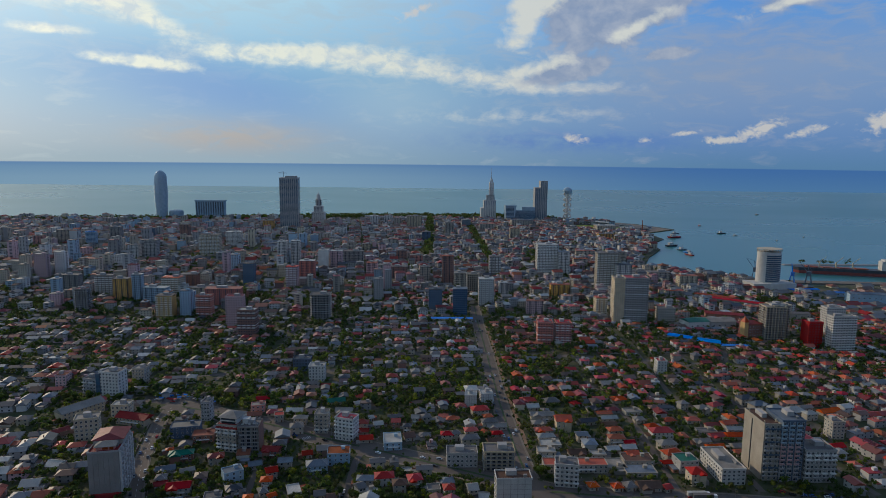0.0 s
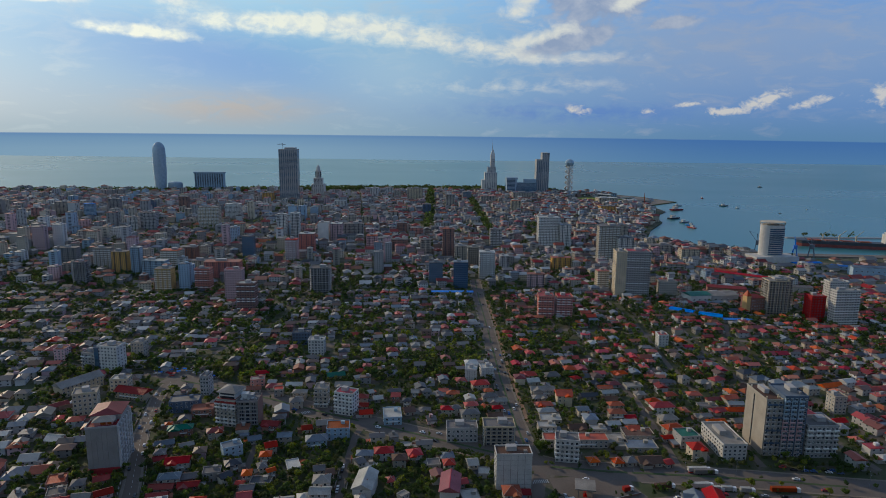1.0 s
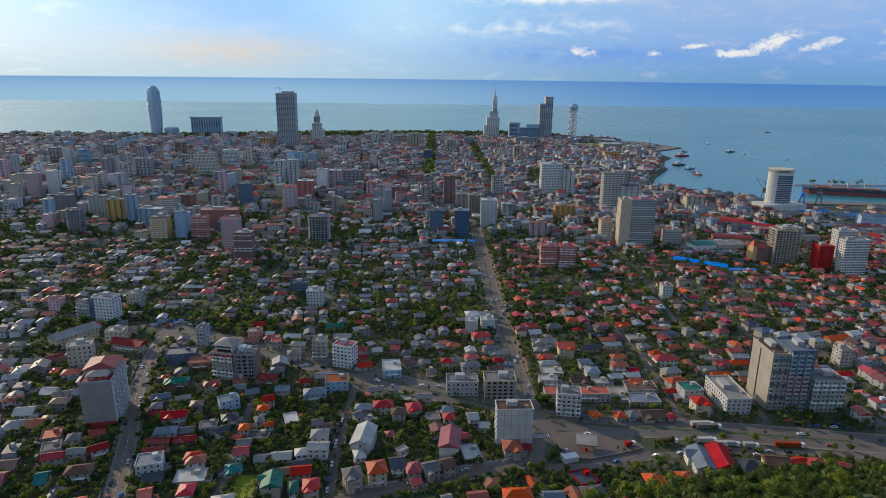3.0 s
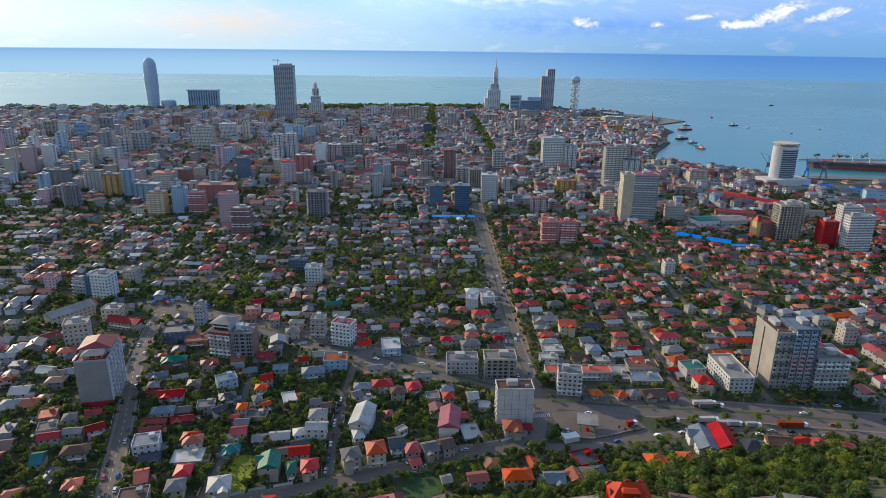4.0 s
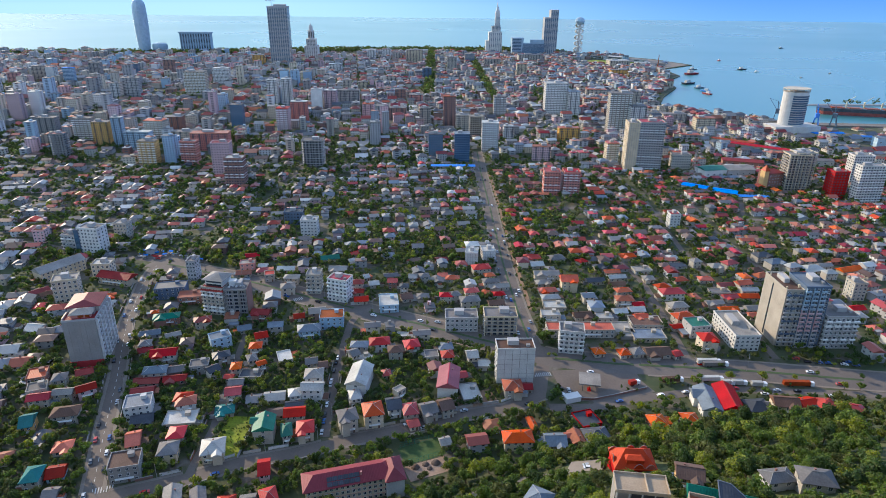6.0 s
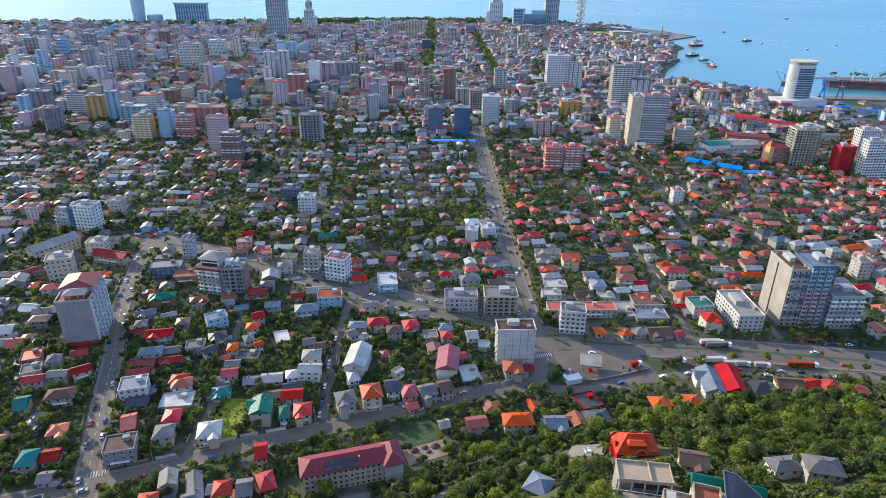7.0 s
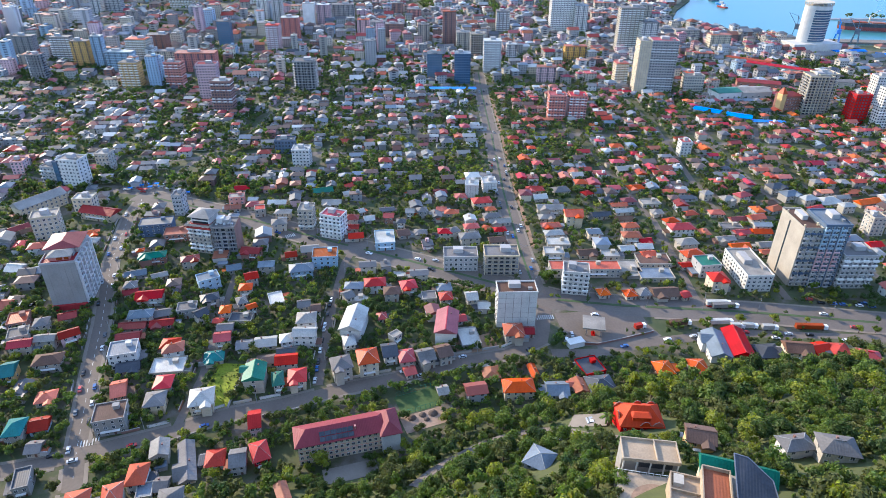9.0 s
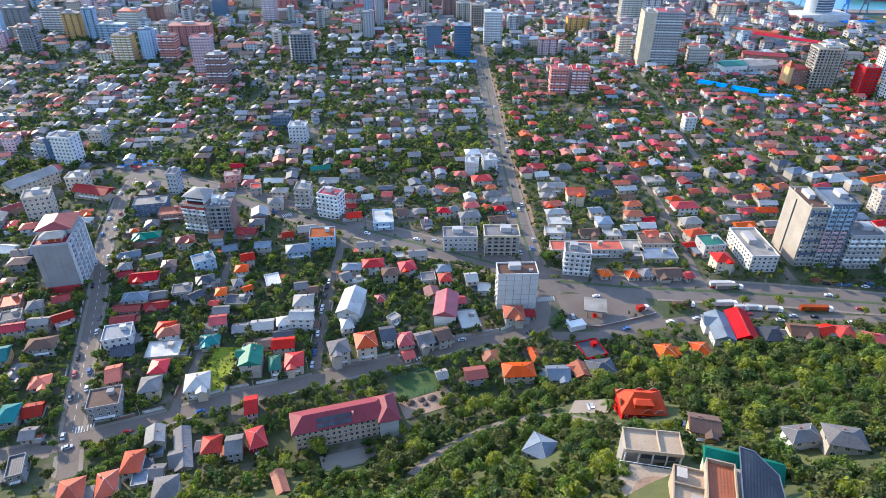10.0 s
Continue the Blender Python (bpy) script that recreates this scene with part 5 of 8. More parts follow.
house(13.6, 361.8, 0.0, -1.66, 22.0, 12.9, 3, 'gable', 'pink', 'whitewash')
house(43.8, 525.2, 0.0, 0.19, 15.6, 11.0, 2, 'hip', 'red', 'plaster')
house(49.9, 516.2, 0.0, 0.22, 8.9, 7.4, 1, 'hip', 'orange', 'plaster')
house(49.3, 499.2, 0.0, 0.14, 12.7, 8.3, 2, 'hip', 'grey', 'plaster')
house(20.1, 510.6, 0.0, -0.00, 11.4, 8.3, 1, 'hip', 'orange', 'plaster')
house(55.4, 496.0, 0.0, 0.10, 16.8, 8.3, 1, 'gable', 'pale', 'plaster')
house(33.5, 481.7, 0.0, 0.15, 11.4, 8.3, 2, 'hip', 'red', 'plaster')
house(20.2, 475.8, 0.0, 0.36, 9.4, 8.3, 2, 'hip', 'grey', 'plaster')
house(31.6, 467.3, 0.0, 0.16, 15.1, 10.1, 2, 'hip', 'grey', 'plaster')
house(44.3, 484.7, 0.0, -0.50, 7.1, 7.4, 1, 'hip', 'orange', 'plaster')
house(54.0, 482.1, 0.0, 0.16, 10.3, 7.4, 1, 'hip', 'red', 'plaster')
house(50.3, 461.7, 0.0, 0.20, 12.0, 8.3, 2, 'gable', 'brown', 'plaster')
house(89.1, 553.4, 0.0, 0.07, 16.2, 10.1, 1, 'hip', 'red', 'plaster')
house(91.4, 538.0, 0.0, 0.18, 11.6, 9.2, 1, 'gable', 'white', 'plaster')
house(110.6, 552.3, 0.0, 0.22, 14.6, 11.0, 1, 'hip', 'grey', 'plaster')
house(95.4, 513.0, 0.0, -0.00, 20.4, 9.2, 2, 'gable', 'pale', 'plaster')
house(91.7, 503.1, 0.0, 0.14, 13.0, 8.3, 1, 'hip', 'pale', 'plaster')
house(110.1, 496.8, 0.0, -0.00, 13.6, 12.9, 3, 'gable', 'orange', 'cream')
house(92.5, 488.9, 0.0, 0.12, 14.7, 8.3, 1, 'hip', 'orange', 'plaster')
house(92.7, 477.1, 0.0, 0.11, 14.4, 8.3, 1, 'hip', 'white', 'plaster')
house(93.5, 464.2, 0.0, -0.00, 15.6, 11.0, 1, 'flat', 'white', 'plaster')
house(87.3, 446.1, 0.0, -0.00, 13.1, 9.2, 2, 'flat', 'white', 'plaster')
house(110.8, 448.8, 0.0, 0.11, 13.6, 9.2, 1, 'gable', 'brown', 'plaster')
house(125.9, 447.3, 0.0, -0.00, 11.4, 8.3, 1, 'flat', 'white', 'plaster')
house(130.9, 545.3, 0.0, 0.50, 8.8, 8.3, 1, 'hip', 'red', 'plaster')
house(143.6, 533.9, 0.0, 0.19, 10.9, 8.3, 1, 'hip', 'dark', 'plaster')
house(151.4, 523.4, 0.0, 0.07, 13.4, 6.4, 1, 'gable', 'orange', 'plaster')
house(152.5, 513.3, 0.0, 0.13, 14.8, 7.4, 1, 'gable', 'white', 'plaster')
house(133.4, 506.8, 0.0, 0.12, 15.3, 8.3, 1, 'gable', 'dark', 'plaster')
house(149.0, 499.9, 0.0, 0.06, 14.1, 7.4, 1, 'gable', 'brown', 'plaster')
house(148.9, 483.2, 0.0, 0.13, 12.7, 8.3, 2, 'hip', 'orange', 'plaster')
house(146.1, 469.0, 0.0, -0.00, 13.8, 9.2, 2, 'hip', 'rust', 'plaster')
house(155.3, 465.6, 0.0, 0.17, 9.2, 7.4, 1, 'gable', 'red', 'plaster')
house(152.1, 457.4, 0.0, 0.06, 11.8, 8.3, 1, 'gable', 'white', 'plaster')
house(139.1, 454.7, 0.0, 0.14, 10.5, 8.3, 1, 'gable', 'white', 'plaster')
house(152.1, 447.2, 0.0, 0.15, 10.0, 7.4, 1, 'gable', 'orange', 'plaster')
house(173.7, 557.2, 0.0, 0.15, 14.6, 9.2, 1, 'hip', 'orange', 'plaster')
house(177.5, 528.9, 0.0, 0.13, 14.8, 9.2, 1, 'flat', 'pale', 'plaster')
house(177.6, 511.4, 0.0, -0.00, 9.8, 8.3, 1, 'hip', 'pale', 'plaster')
house(104.1, 426.8, 0.0, -0.00, 45.1, 11.0, 2, 'flat', 'orange', 'plaster')
house(133.9, 430.6, 0.0, -1.53, 14.5, 13.8, 1, 'flat', 'pale', 'plaster')
house(153.2, 440.0, 0.0, -0.00, 21.7, 13.8, 1, 'flat', 'brown', 'plaster')
house(149.3, 422.0, 0.0, -0.00, 21.6, 12.9, 1, 'flat', 'steel', 'plaster')
house(110.5, 400.4, 0.0, 0.15, 7.9, 8.3, 1, 'hip', 'orange', 'plaster')
house(126.6, 399.1, 0.0, 0.15, 7.9, 8.3, 1, 'hip', 'orange', 'plaster')
house(135.3, 400.3, 0.0, 0.14, 8.3, 9.2, 1, 'hip', 'grey', 'plaster')
house(148.3, 400.2, 0.0, 0.07, 16.5, 11.0, 1, 'gable', 'brown', 'plaster')
house(159.8, 397.5, 0.0, 0.30, 6.0, 7.4, 1, 'gable', 'red', 'plaster')
house(28.9, 391.6, 0.0, 0.15, 7.5, 10.1, 2, 'gable', 'white', 'plaster')
house(36.2, 385.6, 0.0, -0.00, 7.6, 8.3, 1, 'flat', 'white', 'block')
house(13.5, 391.7, 0.0, 0.14, 8.4, 9.2, 2, 'hip', 'red', 'plaster')
house(22.0, 373.4, 0.0, 0.23, 4.6, 7.4, 1, 'gable', 'red', 'plaster')
house(25.7, 356.1, 0.0, 0.18, 10.7, 15.6, 1, 'flat', 'white', 'concrete')
house(50.5, 358.5, 0.0, 0.05, 11.5, 12.0, 2, 'hip', 'rust', 'plaster')
house(59.7, 361.3, 0.0, -0.01, 4.7, 7.4, 1, 'gable', 'maroon', 'plaster')
house(185.7, 481.4, 0.0, 0.09, 18.8, 11.0, 2, 'hip', 'red', 'whitewash')
house(182.1, 459.0, 0.0, 0.16, 14.5, 10.1, 2, 'hip', 'pale', 'plaster')
house(180.3, 443.1, 0.0, 0.25, 14.9, 10.1, 2, 'hip', 'orange', 'plaster')
house(184.0, 428.0, 0.0, 0.12, 14.0, 12.9, 3, 'flat', 'green', 'block')
house(183.6, 496.7, 0.0, 0.32, 11.3, 8.3, 1, 'hip', 'orange', 'plaster')
house(202.1, 509.0, 0.0, 0.24, 12.0, 8.3, 1, 'hip', 'orange', 'plaster')
house(223.3, 510.4, 0.0, -0.00, 12.0, 8.3, 1, 'hip', 'orange', 'plaster')
house(239.0, 529.7, 0.0, 0.18, 11.2, 9.2, 2, 'hip', 'pale', 'plaster')
house(253.8, 536.3, 0.0, 0.39, 13.5, 9.2, 2, 'hip', 'red', 'plaster')
house(226.3, 540.0, 0.0, 0.23, 9.1, 8.3, 2, 'hip', 'pale', 'plaster')
house(236.5, 499.3, 0.0, 0.12, 15.6, 7.4, 1, 'gable', 'maroon', 'plaster')
house(225.0, 487.9, 0.0, -0.00, 15.6, 7.4, 1, 'flat', 'grey', 'plaster')
house(229.4, 478.5, 0.0, 0.14, 11.7, 7.4, 1, 'gable', 'red', 'plaster')
house(213.4, 468.6, 0.0, 0.11, 13.8, 7.4, 1, 'gable', 'pale', 'plaster')
house(219.4, 458.4, 0.0, 0.11, 14.3, 7.4, 1, 'gable', 'orange', 'plaster')
house(247.5, 496.7, 0.0, 0.21, 12.7, 8.3, 2, 'gable', 'orange', 'plaster')
house(246.3, 484.8, 0.0, -0.00, 13.5, 7.4, 2, 'gable', 'white', 'plaster')
house(244.3, 479.3, 0.0, -0.00, 14.2, 8.3, 1, 'gable', 'orange', 'plaster')
house(238.6, 459.9, 0.0, 0.12, 12.5, 8.3, 1, 'gable', 'pale', 'plaster')
house(234.7, 449.2, 0.0, -0.00, 9.6, 7.4, 1, 'gable', 'orange', 'plaster')
house(172.7, 432.7, 0.0, 0.17, 8.0, 6.4, 1, 'gable', 'red', 'plaster')
house(272.7, 527.8, 0.0, 0.17, 12.1, 9.2, 1, 'hip', 'brown', 'plaster')
house(272.3, 517.5, 0.0, 0.35, 14.0, 9.2, 1, 'hip', 'rust', 'plaster')
house(293.8, 538.9, 0.0, 0.26, 16.1, 11.0, 2, 'hip', 'steel', 'plaster')
house(304.2, 530.7, 0.0, 0.30, 13.8, 9.2, 2, 'hip', 'white', 'plaster')
house(321.3, 531.3, 0.0, 0.15, 19.7, 13.8, 1, 'hip', 'white', 'plaster')
house(303.9, 517.5, 0.0, 0.41, 12.2, 8.3, 1, 'gable', 'red', 'plaster')
house(328.0, 517.7, 0.0, 0.16, 12.1, 8.3, 2, 'hip', 'white', 'plaster')
house(336.0, 538.0, 0.0, 0.16, 12.6, 7.4, 1, 'gable', 'pale', 'plaster')
house(352.2, 529.8, 0.0, 0.29, 21.4, 9.2, 1, 'gable', 'orange', 'plaster')
house(289.3, 553.4, 0.0, 0.21, 15.7, 11.0, 2, 'hip', 'dark', 'plaster')
house(315.1, 460.1, 0.0, 0.21, 11.1, 8.3, 1, 'gable', 'red', 'plaster')
house(142.4, 328.4, 2.3, -0.02, 9.4, 10.6, 1, 'hip', 'orange', 'plaster')
house(-192.0, 333.9, 0.0, 0.21, 14.4, 10.1, 2, 'hip', 'brown', 'plaster')
house(-155.3, 339.3, 0.0, 0.26, 13.6, 12.0, 3, 'flat', 'steel', 'whitewash')
house(-150.7, 331.7, 0.0, 0.29, 11.9, 9.2, 1, 'gable', 'dark', 'plaster')
house(-207.4, 325.9, 0.0, 0.30, 6.9, 12.9, 2, 'gable', 'teal', 'ochre')
house(-131.4, 343.4, 0.0, 0.28, 11.3, 9.2, 2, 'hip', 'rust', 'whitewash')
house(-130.4, 332.4, 0.0, 0.12, 16.5, 12.0, 1, 'flat', 'white', 'plaster')
house(-109.3, 339.6, 0.0, 0.21, 10.7, 9.2, 1, 'hip', 'teal', 'plaster')
house(-146.3, 311.6, 0.0, 0.32, 7.2, 12.9, 2, 'gable', 'orange', 'brick')
house(-142.0, 293.1, 0.0, 0.25, 13.6, 12.0, 3, 'flat', 'brown', 'concrete')
house(-126.3, 304.4, 0.0, 0.18, 10.0, 11.0, 2, 'hip', 'grey', 'cream')
house(-104.7, 305.8, 0.0, 0.22, 11.9, 12.9, 2, 'hip', 'white', 'cream')
house(-181.0, 309.4, 0.0, 0.27, 9.7, 9.2, 1, 'hip', 'orange', 'plaster')
house(-182.2, 286.4, 0.0, 0.19, 8.4, 12.0, 2, 'hip', 'teal', 'plaster')
house(-174.4, 291.3, 0.0, 0.27, 8.7, 10.1, 1, 'gable', 'maroon', 'sky')
house(-169.3, 277.4, 0.0, 0.13, 6.9, 8.3, 1, 'gable', 'grey', 'plaster')
house(-112.7, 273.6, 0.1, -1.28, 10.2, 8.3, 2, 'gable', 'pale', 'plaster')
house(-99.8, 268.8, 0.2, -1.22, 23.9, 7.4, 1, 'gable', 'grey', 'plaster')
house(-105.6, 255.7, 1.4, 0.09, 5.5, 8.3, 1, 'gable', 'grey', 'plaster')
house(-111.2, 252.4, 1.9, 0.22, 5.3, 7.4, 1, 'flat', 'steel', 'plaster')
house(-116.4, 259.1, 0.7, 0.16, 8.5, 12.0, 2, 'hip', 'orange', 'whitewash')
house(-131.9, 241.4, 5.1, 0.28, 9.7, 12.9, 2, 'hip', 'orange', 'plaster')
house(-120.5, 246.1, 3.5, 0.32, 8.1, 12.9, 2, 'hip', 'orange', 'plaster')
house(-95.2, 240.7, 7.1, 0.21, 9.6, 12.9, 2, 'hip', 'grey', 'plaster')
house(-162.9, 257.5, 0.6, 0.35, 6.0, 11.0, 2, 'flat', 'dark', 'concrete')
house(-88.2, 270.7, 0.2, 0.17, 8.8, 10.1, 1, 'hip', 'red', 'whitewash')
house(-82.6, 320.2, 0.0, -1.47, 13.6, 11.0, 3, 'gable', 'green', 'plaster')
house(-71.1, 318.6, 0.0, 0.26, 6.2, 11.0, 2, 'hip', 'green', 'plaster')
house(-61.9, 321.0, 0.0, 0.17, 9.5, 11.0, 2, 'hip', 'red', 'cream')
house(-69.8, 333.4, 0.0, 0.14, 11.8, 9.2, 2, 'gable', 'red', 'plaster')
house(-71.3, 343.9, 0.0, 0.18, 12.2, 7.4, 1, 'gable', 'dark', 'plaster')
house(-40.6, 327.1, 0.0, 0.32, 10.8, 11.0, 3, 'hip', 'grey', 'plaster')
house(-27.7, 332.2, 0.0, 0.23, 11.2, 12.9, 3, 'hip', 'orange', 'cream')
house(-39.6, 348.1, 0.0, 0.26, 5.4, 6.4, 1, 'flat', 'white', 'plaster')
house(-17.1, 340.7, 0.0, 0.22, 8.3, 12.0, 2, 'gable', 'dark', 'whitewash')
house(-7.9, 336.1, 0.0, 0.20, 8.8, 11.0, 2, 'hip', 'red', 'plaster')
house(2.0, 336.7, 0.0, 0.34, 9.2, 11.0, 2, 'gable', 'grey', 'plaster')
house(11.4, 340.0, 0.0, 0.34, 8.1, 11.0, 2, 'gable', 'brown', 'plaster')
house(-6.0, 327.6, 0.0, 0.34, 6.3, 7.4, 1, 'gable', 'red', 'plaster')
house(-75.8, 290.9, 0.0, 0.23, 5.9, 12.0, 2, 'gable', 'red', 'rose')
house(-69.0, 271.7, 0.2, 0.40, 8.0, 12.0, 2, 'hip', 'red', 'crimson')
house(-77.3, 267.8, 0.4, 0.20, 7.3, 11.0, 2, 'gable', 'grey', 'block')
house(-53.3, 246.1, 6.9, -1.13, 12.0, 5.5, 1, 'gable', 'rust', 'brick')
house(10.7, 313.1, 0.0, 0.26, 4.6, 7.4, 1, 'gable', 'pale', 'plaster')
house(47.9, 312.8, 0.2, 0.05, 16.0, 10.4, 2, 'hip', 'orange', 'cream')
house(57.5, 327.0, 0.0, -1.38, 11.0, 4.6, 1, 'gable', 'orange', 'plaster')
house(67.2, 312.7, 1.1, 0.02, 11.3, 10.9, 1, 'gable', 'steel', 'plaster')
house(78.2, 313.8, 2.0, -1.42, 10.5, 7.5, 1, 'gable', 'rust', 'plaster')
house(88.8, 314.4, 2.7, 0.15, 13.6, 12.4, 1, 'hip', 'dark', 'plaster')
house(87.5, 331.0, 0.4, 0.3, 11.5, 12.5, 1, 'flat', 'dark', 'crimson')
house(46.3, 244.1, 28.6, -0.57, 10.2, 11.0, 1, 'hip', 'steel', 'block')
house(124.6, 327.8, 1.5, 0.08, 9.6, 10.8, 1, 'hip', 'orange', 'brick')
house(158.3, 344.7, 0.4, -1.68, 23.0, 11.6, 2, 'gable', 'steel', 'whitewash')
house(170.4, 346.0, 0.5, -1.68, 24.5, 12.0, 2, 'gable', 'red', 'crimson')
house(185.0, 340.8, 1.7, 0.06, 13.6, 12.0, 1, 'hip', 'dark', 'plaster')
house(198.0, 337.9, 3.4, -0.12, 14.0, 11.0, 2, 'gable', 'brown', 'cream')
house(212.8, 341.8, 2.6, 0.2, 10.5, 10.6, 1, 'gable', 'red', 'plaster')
house(222.0, 339.4, 3.8, -0.05, 10.4, 11.0, 1, 'hip', 'red', 'plaster')
house(228.5, 327.0, 10.0, -0.3, 11.0, 9.0, 1, 'hip', 'red', 'plaster')
house(100.7, 236.9, 45.0, -0.24, 10.4, 9.6, 2, 'gable', 'brown', 'ochre')
house(124.7, 222.8, 55.9, 0.12, 11.2, 7.4, 2, 'hip', 'grey', 'whitewash')
house(134.7, 218.1, 59.7, -0.22, 12.0, 9.2, 2, 'hip', 'grey', 'plaster')

# big blocks round the crossing
blank = block(-210.5, 402.5, 18.5, 31, 31, 0.2, "block", "maroon", "blank")
part("front_wall", Shape().box(0, -15.56, 3.7, 30.8, 18.4, 0.2), WALL["concrete"], blank, "bare dark concrete front wall")
for k in range(1, 6):
    part("wall_rib", Shape().box(-9.2 + 3.07 * k, -15.72, 3.7, 30.6, 0.18, 0.16), WALL["concrete"], blank)
for k in range(10):
    part("balcony_floor", Shape().box(9.75, 0.5, 3.1 * k + 0.1, 3.1 * k + 0.55, 1.1, 29), WALL["whitewash"], blank)
for k in (-14.6, -8.8, -3.0, 2.8, 8.6, 14.4):
    part("balcony_screen", Shape().box(9.95, k, 0.6, 31, 1.2, 1.3), WALL["whitewash"], blank, "tall white balcony screen")
    part("red_strip", Shape().box(9.6, k + 1.5, 3.0, 30.4, 0.5, 0.6), WALL["crimson"], blank, "narrow red strip")
part("pavilion", Shape().box(0.5, -8, 31, 33.6, 11, 8), WALL["salmon"], blank, "salmon roof pavilion with wide openings")
part("pavilion_roof", Shape().prism(0.5, -8, 33.6, 13.4, 10.4, 2.2, hip=4.5), ROOF["pale"], blank)
part("pavilion_window", Shape().box(0.5, -12.05, 31.5, 33.2, 3.2, 0.2).box(4.3, -12.05, 31.5, 33.2, 2.4, 0.2), ROOF["rust"], blank)
part("penthouse", Shape().box(0, 5.5, 31, 34.6, 18, 19), WALL["plaster"], blank)
part("penthouse_roof", Shape().prism(0, 5.5, 34.6, 20.5, 20, 3.0, math.pi / 2, hip=5), ROOF["maroon"], blank, "plum-coloured metal roof")
part("shop_base", Shape().box(0, -16.1, 0, 3.6, 19, 1.4), WALL["crimson"], blank, "red shop front")

flats = block(-149, 460.5, 16, 15, 20.5, -0.22, "plaster", "maroon", "bands")
part("skirt_roof", Shape().frustum(0, 0, 18.6, 21.4, 17.6, 16.6, 0, 0, 14.4, 13.4), ROOF["maroon"], flats)
part("penthouse", Shape().box(0.5, 1, 20.5, 26, 13, 12), WALL["whitewash"], flats, "white two-floor penthouse")
for z in (21.4, 24.0):
    part("penthouse_window", Shape().box(0.5, -5.05, z, z + 1.5, 11.5, 0.12), GLASS, flats)
part("penthouse_roof", Shape().prism(0.5, 1, 26, 16.5, 15.5, 3.4, hip=7.4), ROOF["pale"], flats, "pale hipped metal roof")
raw = block(-134, 457.5, 15.4, 15, 20.5, 0.05, "concrete", "grey", "frame")
part("end_wall", Shape().box(7.85, 0, -0.3, 21.6, 0.4, 15.4), WALL["brick"], raw, "dark brown boarded end wall")
part("stair_head", Shape().box(-3, 2, 20.8, 24.4, 5, 5), WALL["whitewash"], raw)
for k in range(5):
    part("roof_load", Shape().box(-5 + 2.6 * k, -3 + 1.3 * (k % 2), 21.0, 21.7 + 0.25 * (k % 3), 1.4, 1.0, 0.4 * k), WALL["whitewash"], raw)

tall_block = block(236, 425.5, 11.5, 28, 40.5, 0.0, "plaster", "brown", "slab", False)
part("stair_glazing", Shape().box(-5.78, 2.5, 1, 38.5, 0.12, 1.5), GLASS, tall_block)
for k in range(1, 13):
    for px in (-3.6, 0.2, 4.0):
        part("balcony", Shape().box(px, -14.7, 3.1 * k, 3.1 * k + 0.95, 2.9, 1.4), WALL["block"] if k % 3 else WALL["slate"], tall_block)
for px, py in ((-5, -12), (-5, 9), (2, 5), (4.5, -9)):
    part("vent_stack", Shape().tube(px, py, 40.7, 42.8, 0.55, 0.55, 8), WALL["cream"], tall_block)
blue_block = block(249.8, 421, 16, 22, 43.5, 0.0, "slate", "steel", "slab", False)
for k in range(14):
    colour = "sky" if k > 8 else "rose" if k > 3 else "block"
    for px in (-6.4, -1.4, 3.6):
        part("bay", Shape().box(px, -11.5, 3.1 * k + 0.1, 3.1 * k + 1.0, 3.4, 1.1).box(px - 1.5, -11.3, 3.1 * k + 1.0, 3.1 * k + 3.0, 0.3, 0.8), WALL[colour], blue_block)
    part("side_band", Shape().box(-8.03, 0, 3.1 * k, 3.1 * k + 0.8, 0.2, 21.8), WALL["sky"], blue_block)
block(269.8, 417, 21, 17, 23, 0.0, "block", "grey", "bands")


SCHOOL_RED = material("school_roof", (0.19, 0.030, 0.038), 0.6, 0.0, 0.05, 0.5, 0.3, stain=0.3, ribs=0.8, spec=0.25)


def school(x, y, rot):
    """A long four-storey school with a hipped red roof, a wing and solar panels."""
    t = thing("school", x, y, 0, rot, "long four-storey pale school with a hipped red roof", "school")
    for k in range(-3, 4):
        TAKEN.append((x + 7.5 * k * math.cos(rot), y + 7.5 * k * math.sin(rot), 8.5))
    part("wall", Shape().box(-3, 0, -1.5, 11.6, 42, 12), WALL["cream"], t)
    part("wing", Shape().box(20.5, -1.5, -1.5, 11.6, 9, 15), WALL["whitewash"], t, "blank pale end wing")
    part("roof", Shape().prism(-2, 0, 11.6, 47, 14, 4.0, hip=6.0), SCHOOL_RED, t)
    part("wing_roof", Shape().prism(20.5, -1.5, 11.65, 17, 11, 4.3, math.pi / 2, hip=5.0), SCHOOL_RED, t)
    pitch = math.atan2(3.78, 7.0)
    for i in range(6):
        for j in range(2):
            p = new("solar_panel", Shape().box(0, 0, 0, 0.08, 2.6, 2.1).data("solar_panel", ROOF["dark"]))
            p.parent = t
            p.location, p.rotation_euler = (-12 + 2.75 * i, -5.4 + 2.2 * j, 12.9 + 1.19 * j), (pitch, 0, 0)
    for k in range(4):
        for i in range(15):
            place(WINDOW, "window", t, -22.5 + 2.75 * i, -6.04, 2.9 * k + 0.9)
        part("string_course", Shape().box(-3, -6.05, 2.9 * k + 2.62, 2.9 * k + 2.78, 42, 0.2), WALL["salmon"], t)
    part("chimney", Shape().box(4, -3, 13.4, 15.2, 0.8, 1.2), WALL["salmon"], t)
    return t


school(-32.3, 280, 0.262).scale = (0.9, 0.96, 0.96)


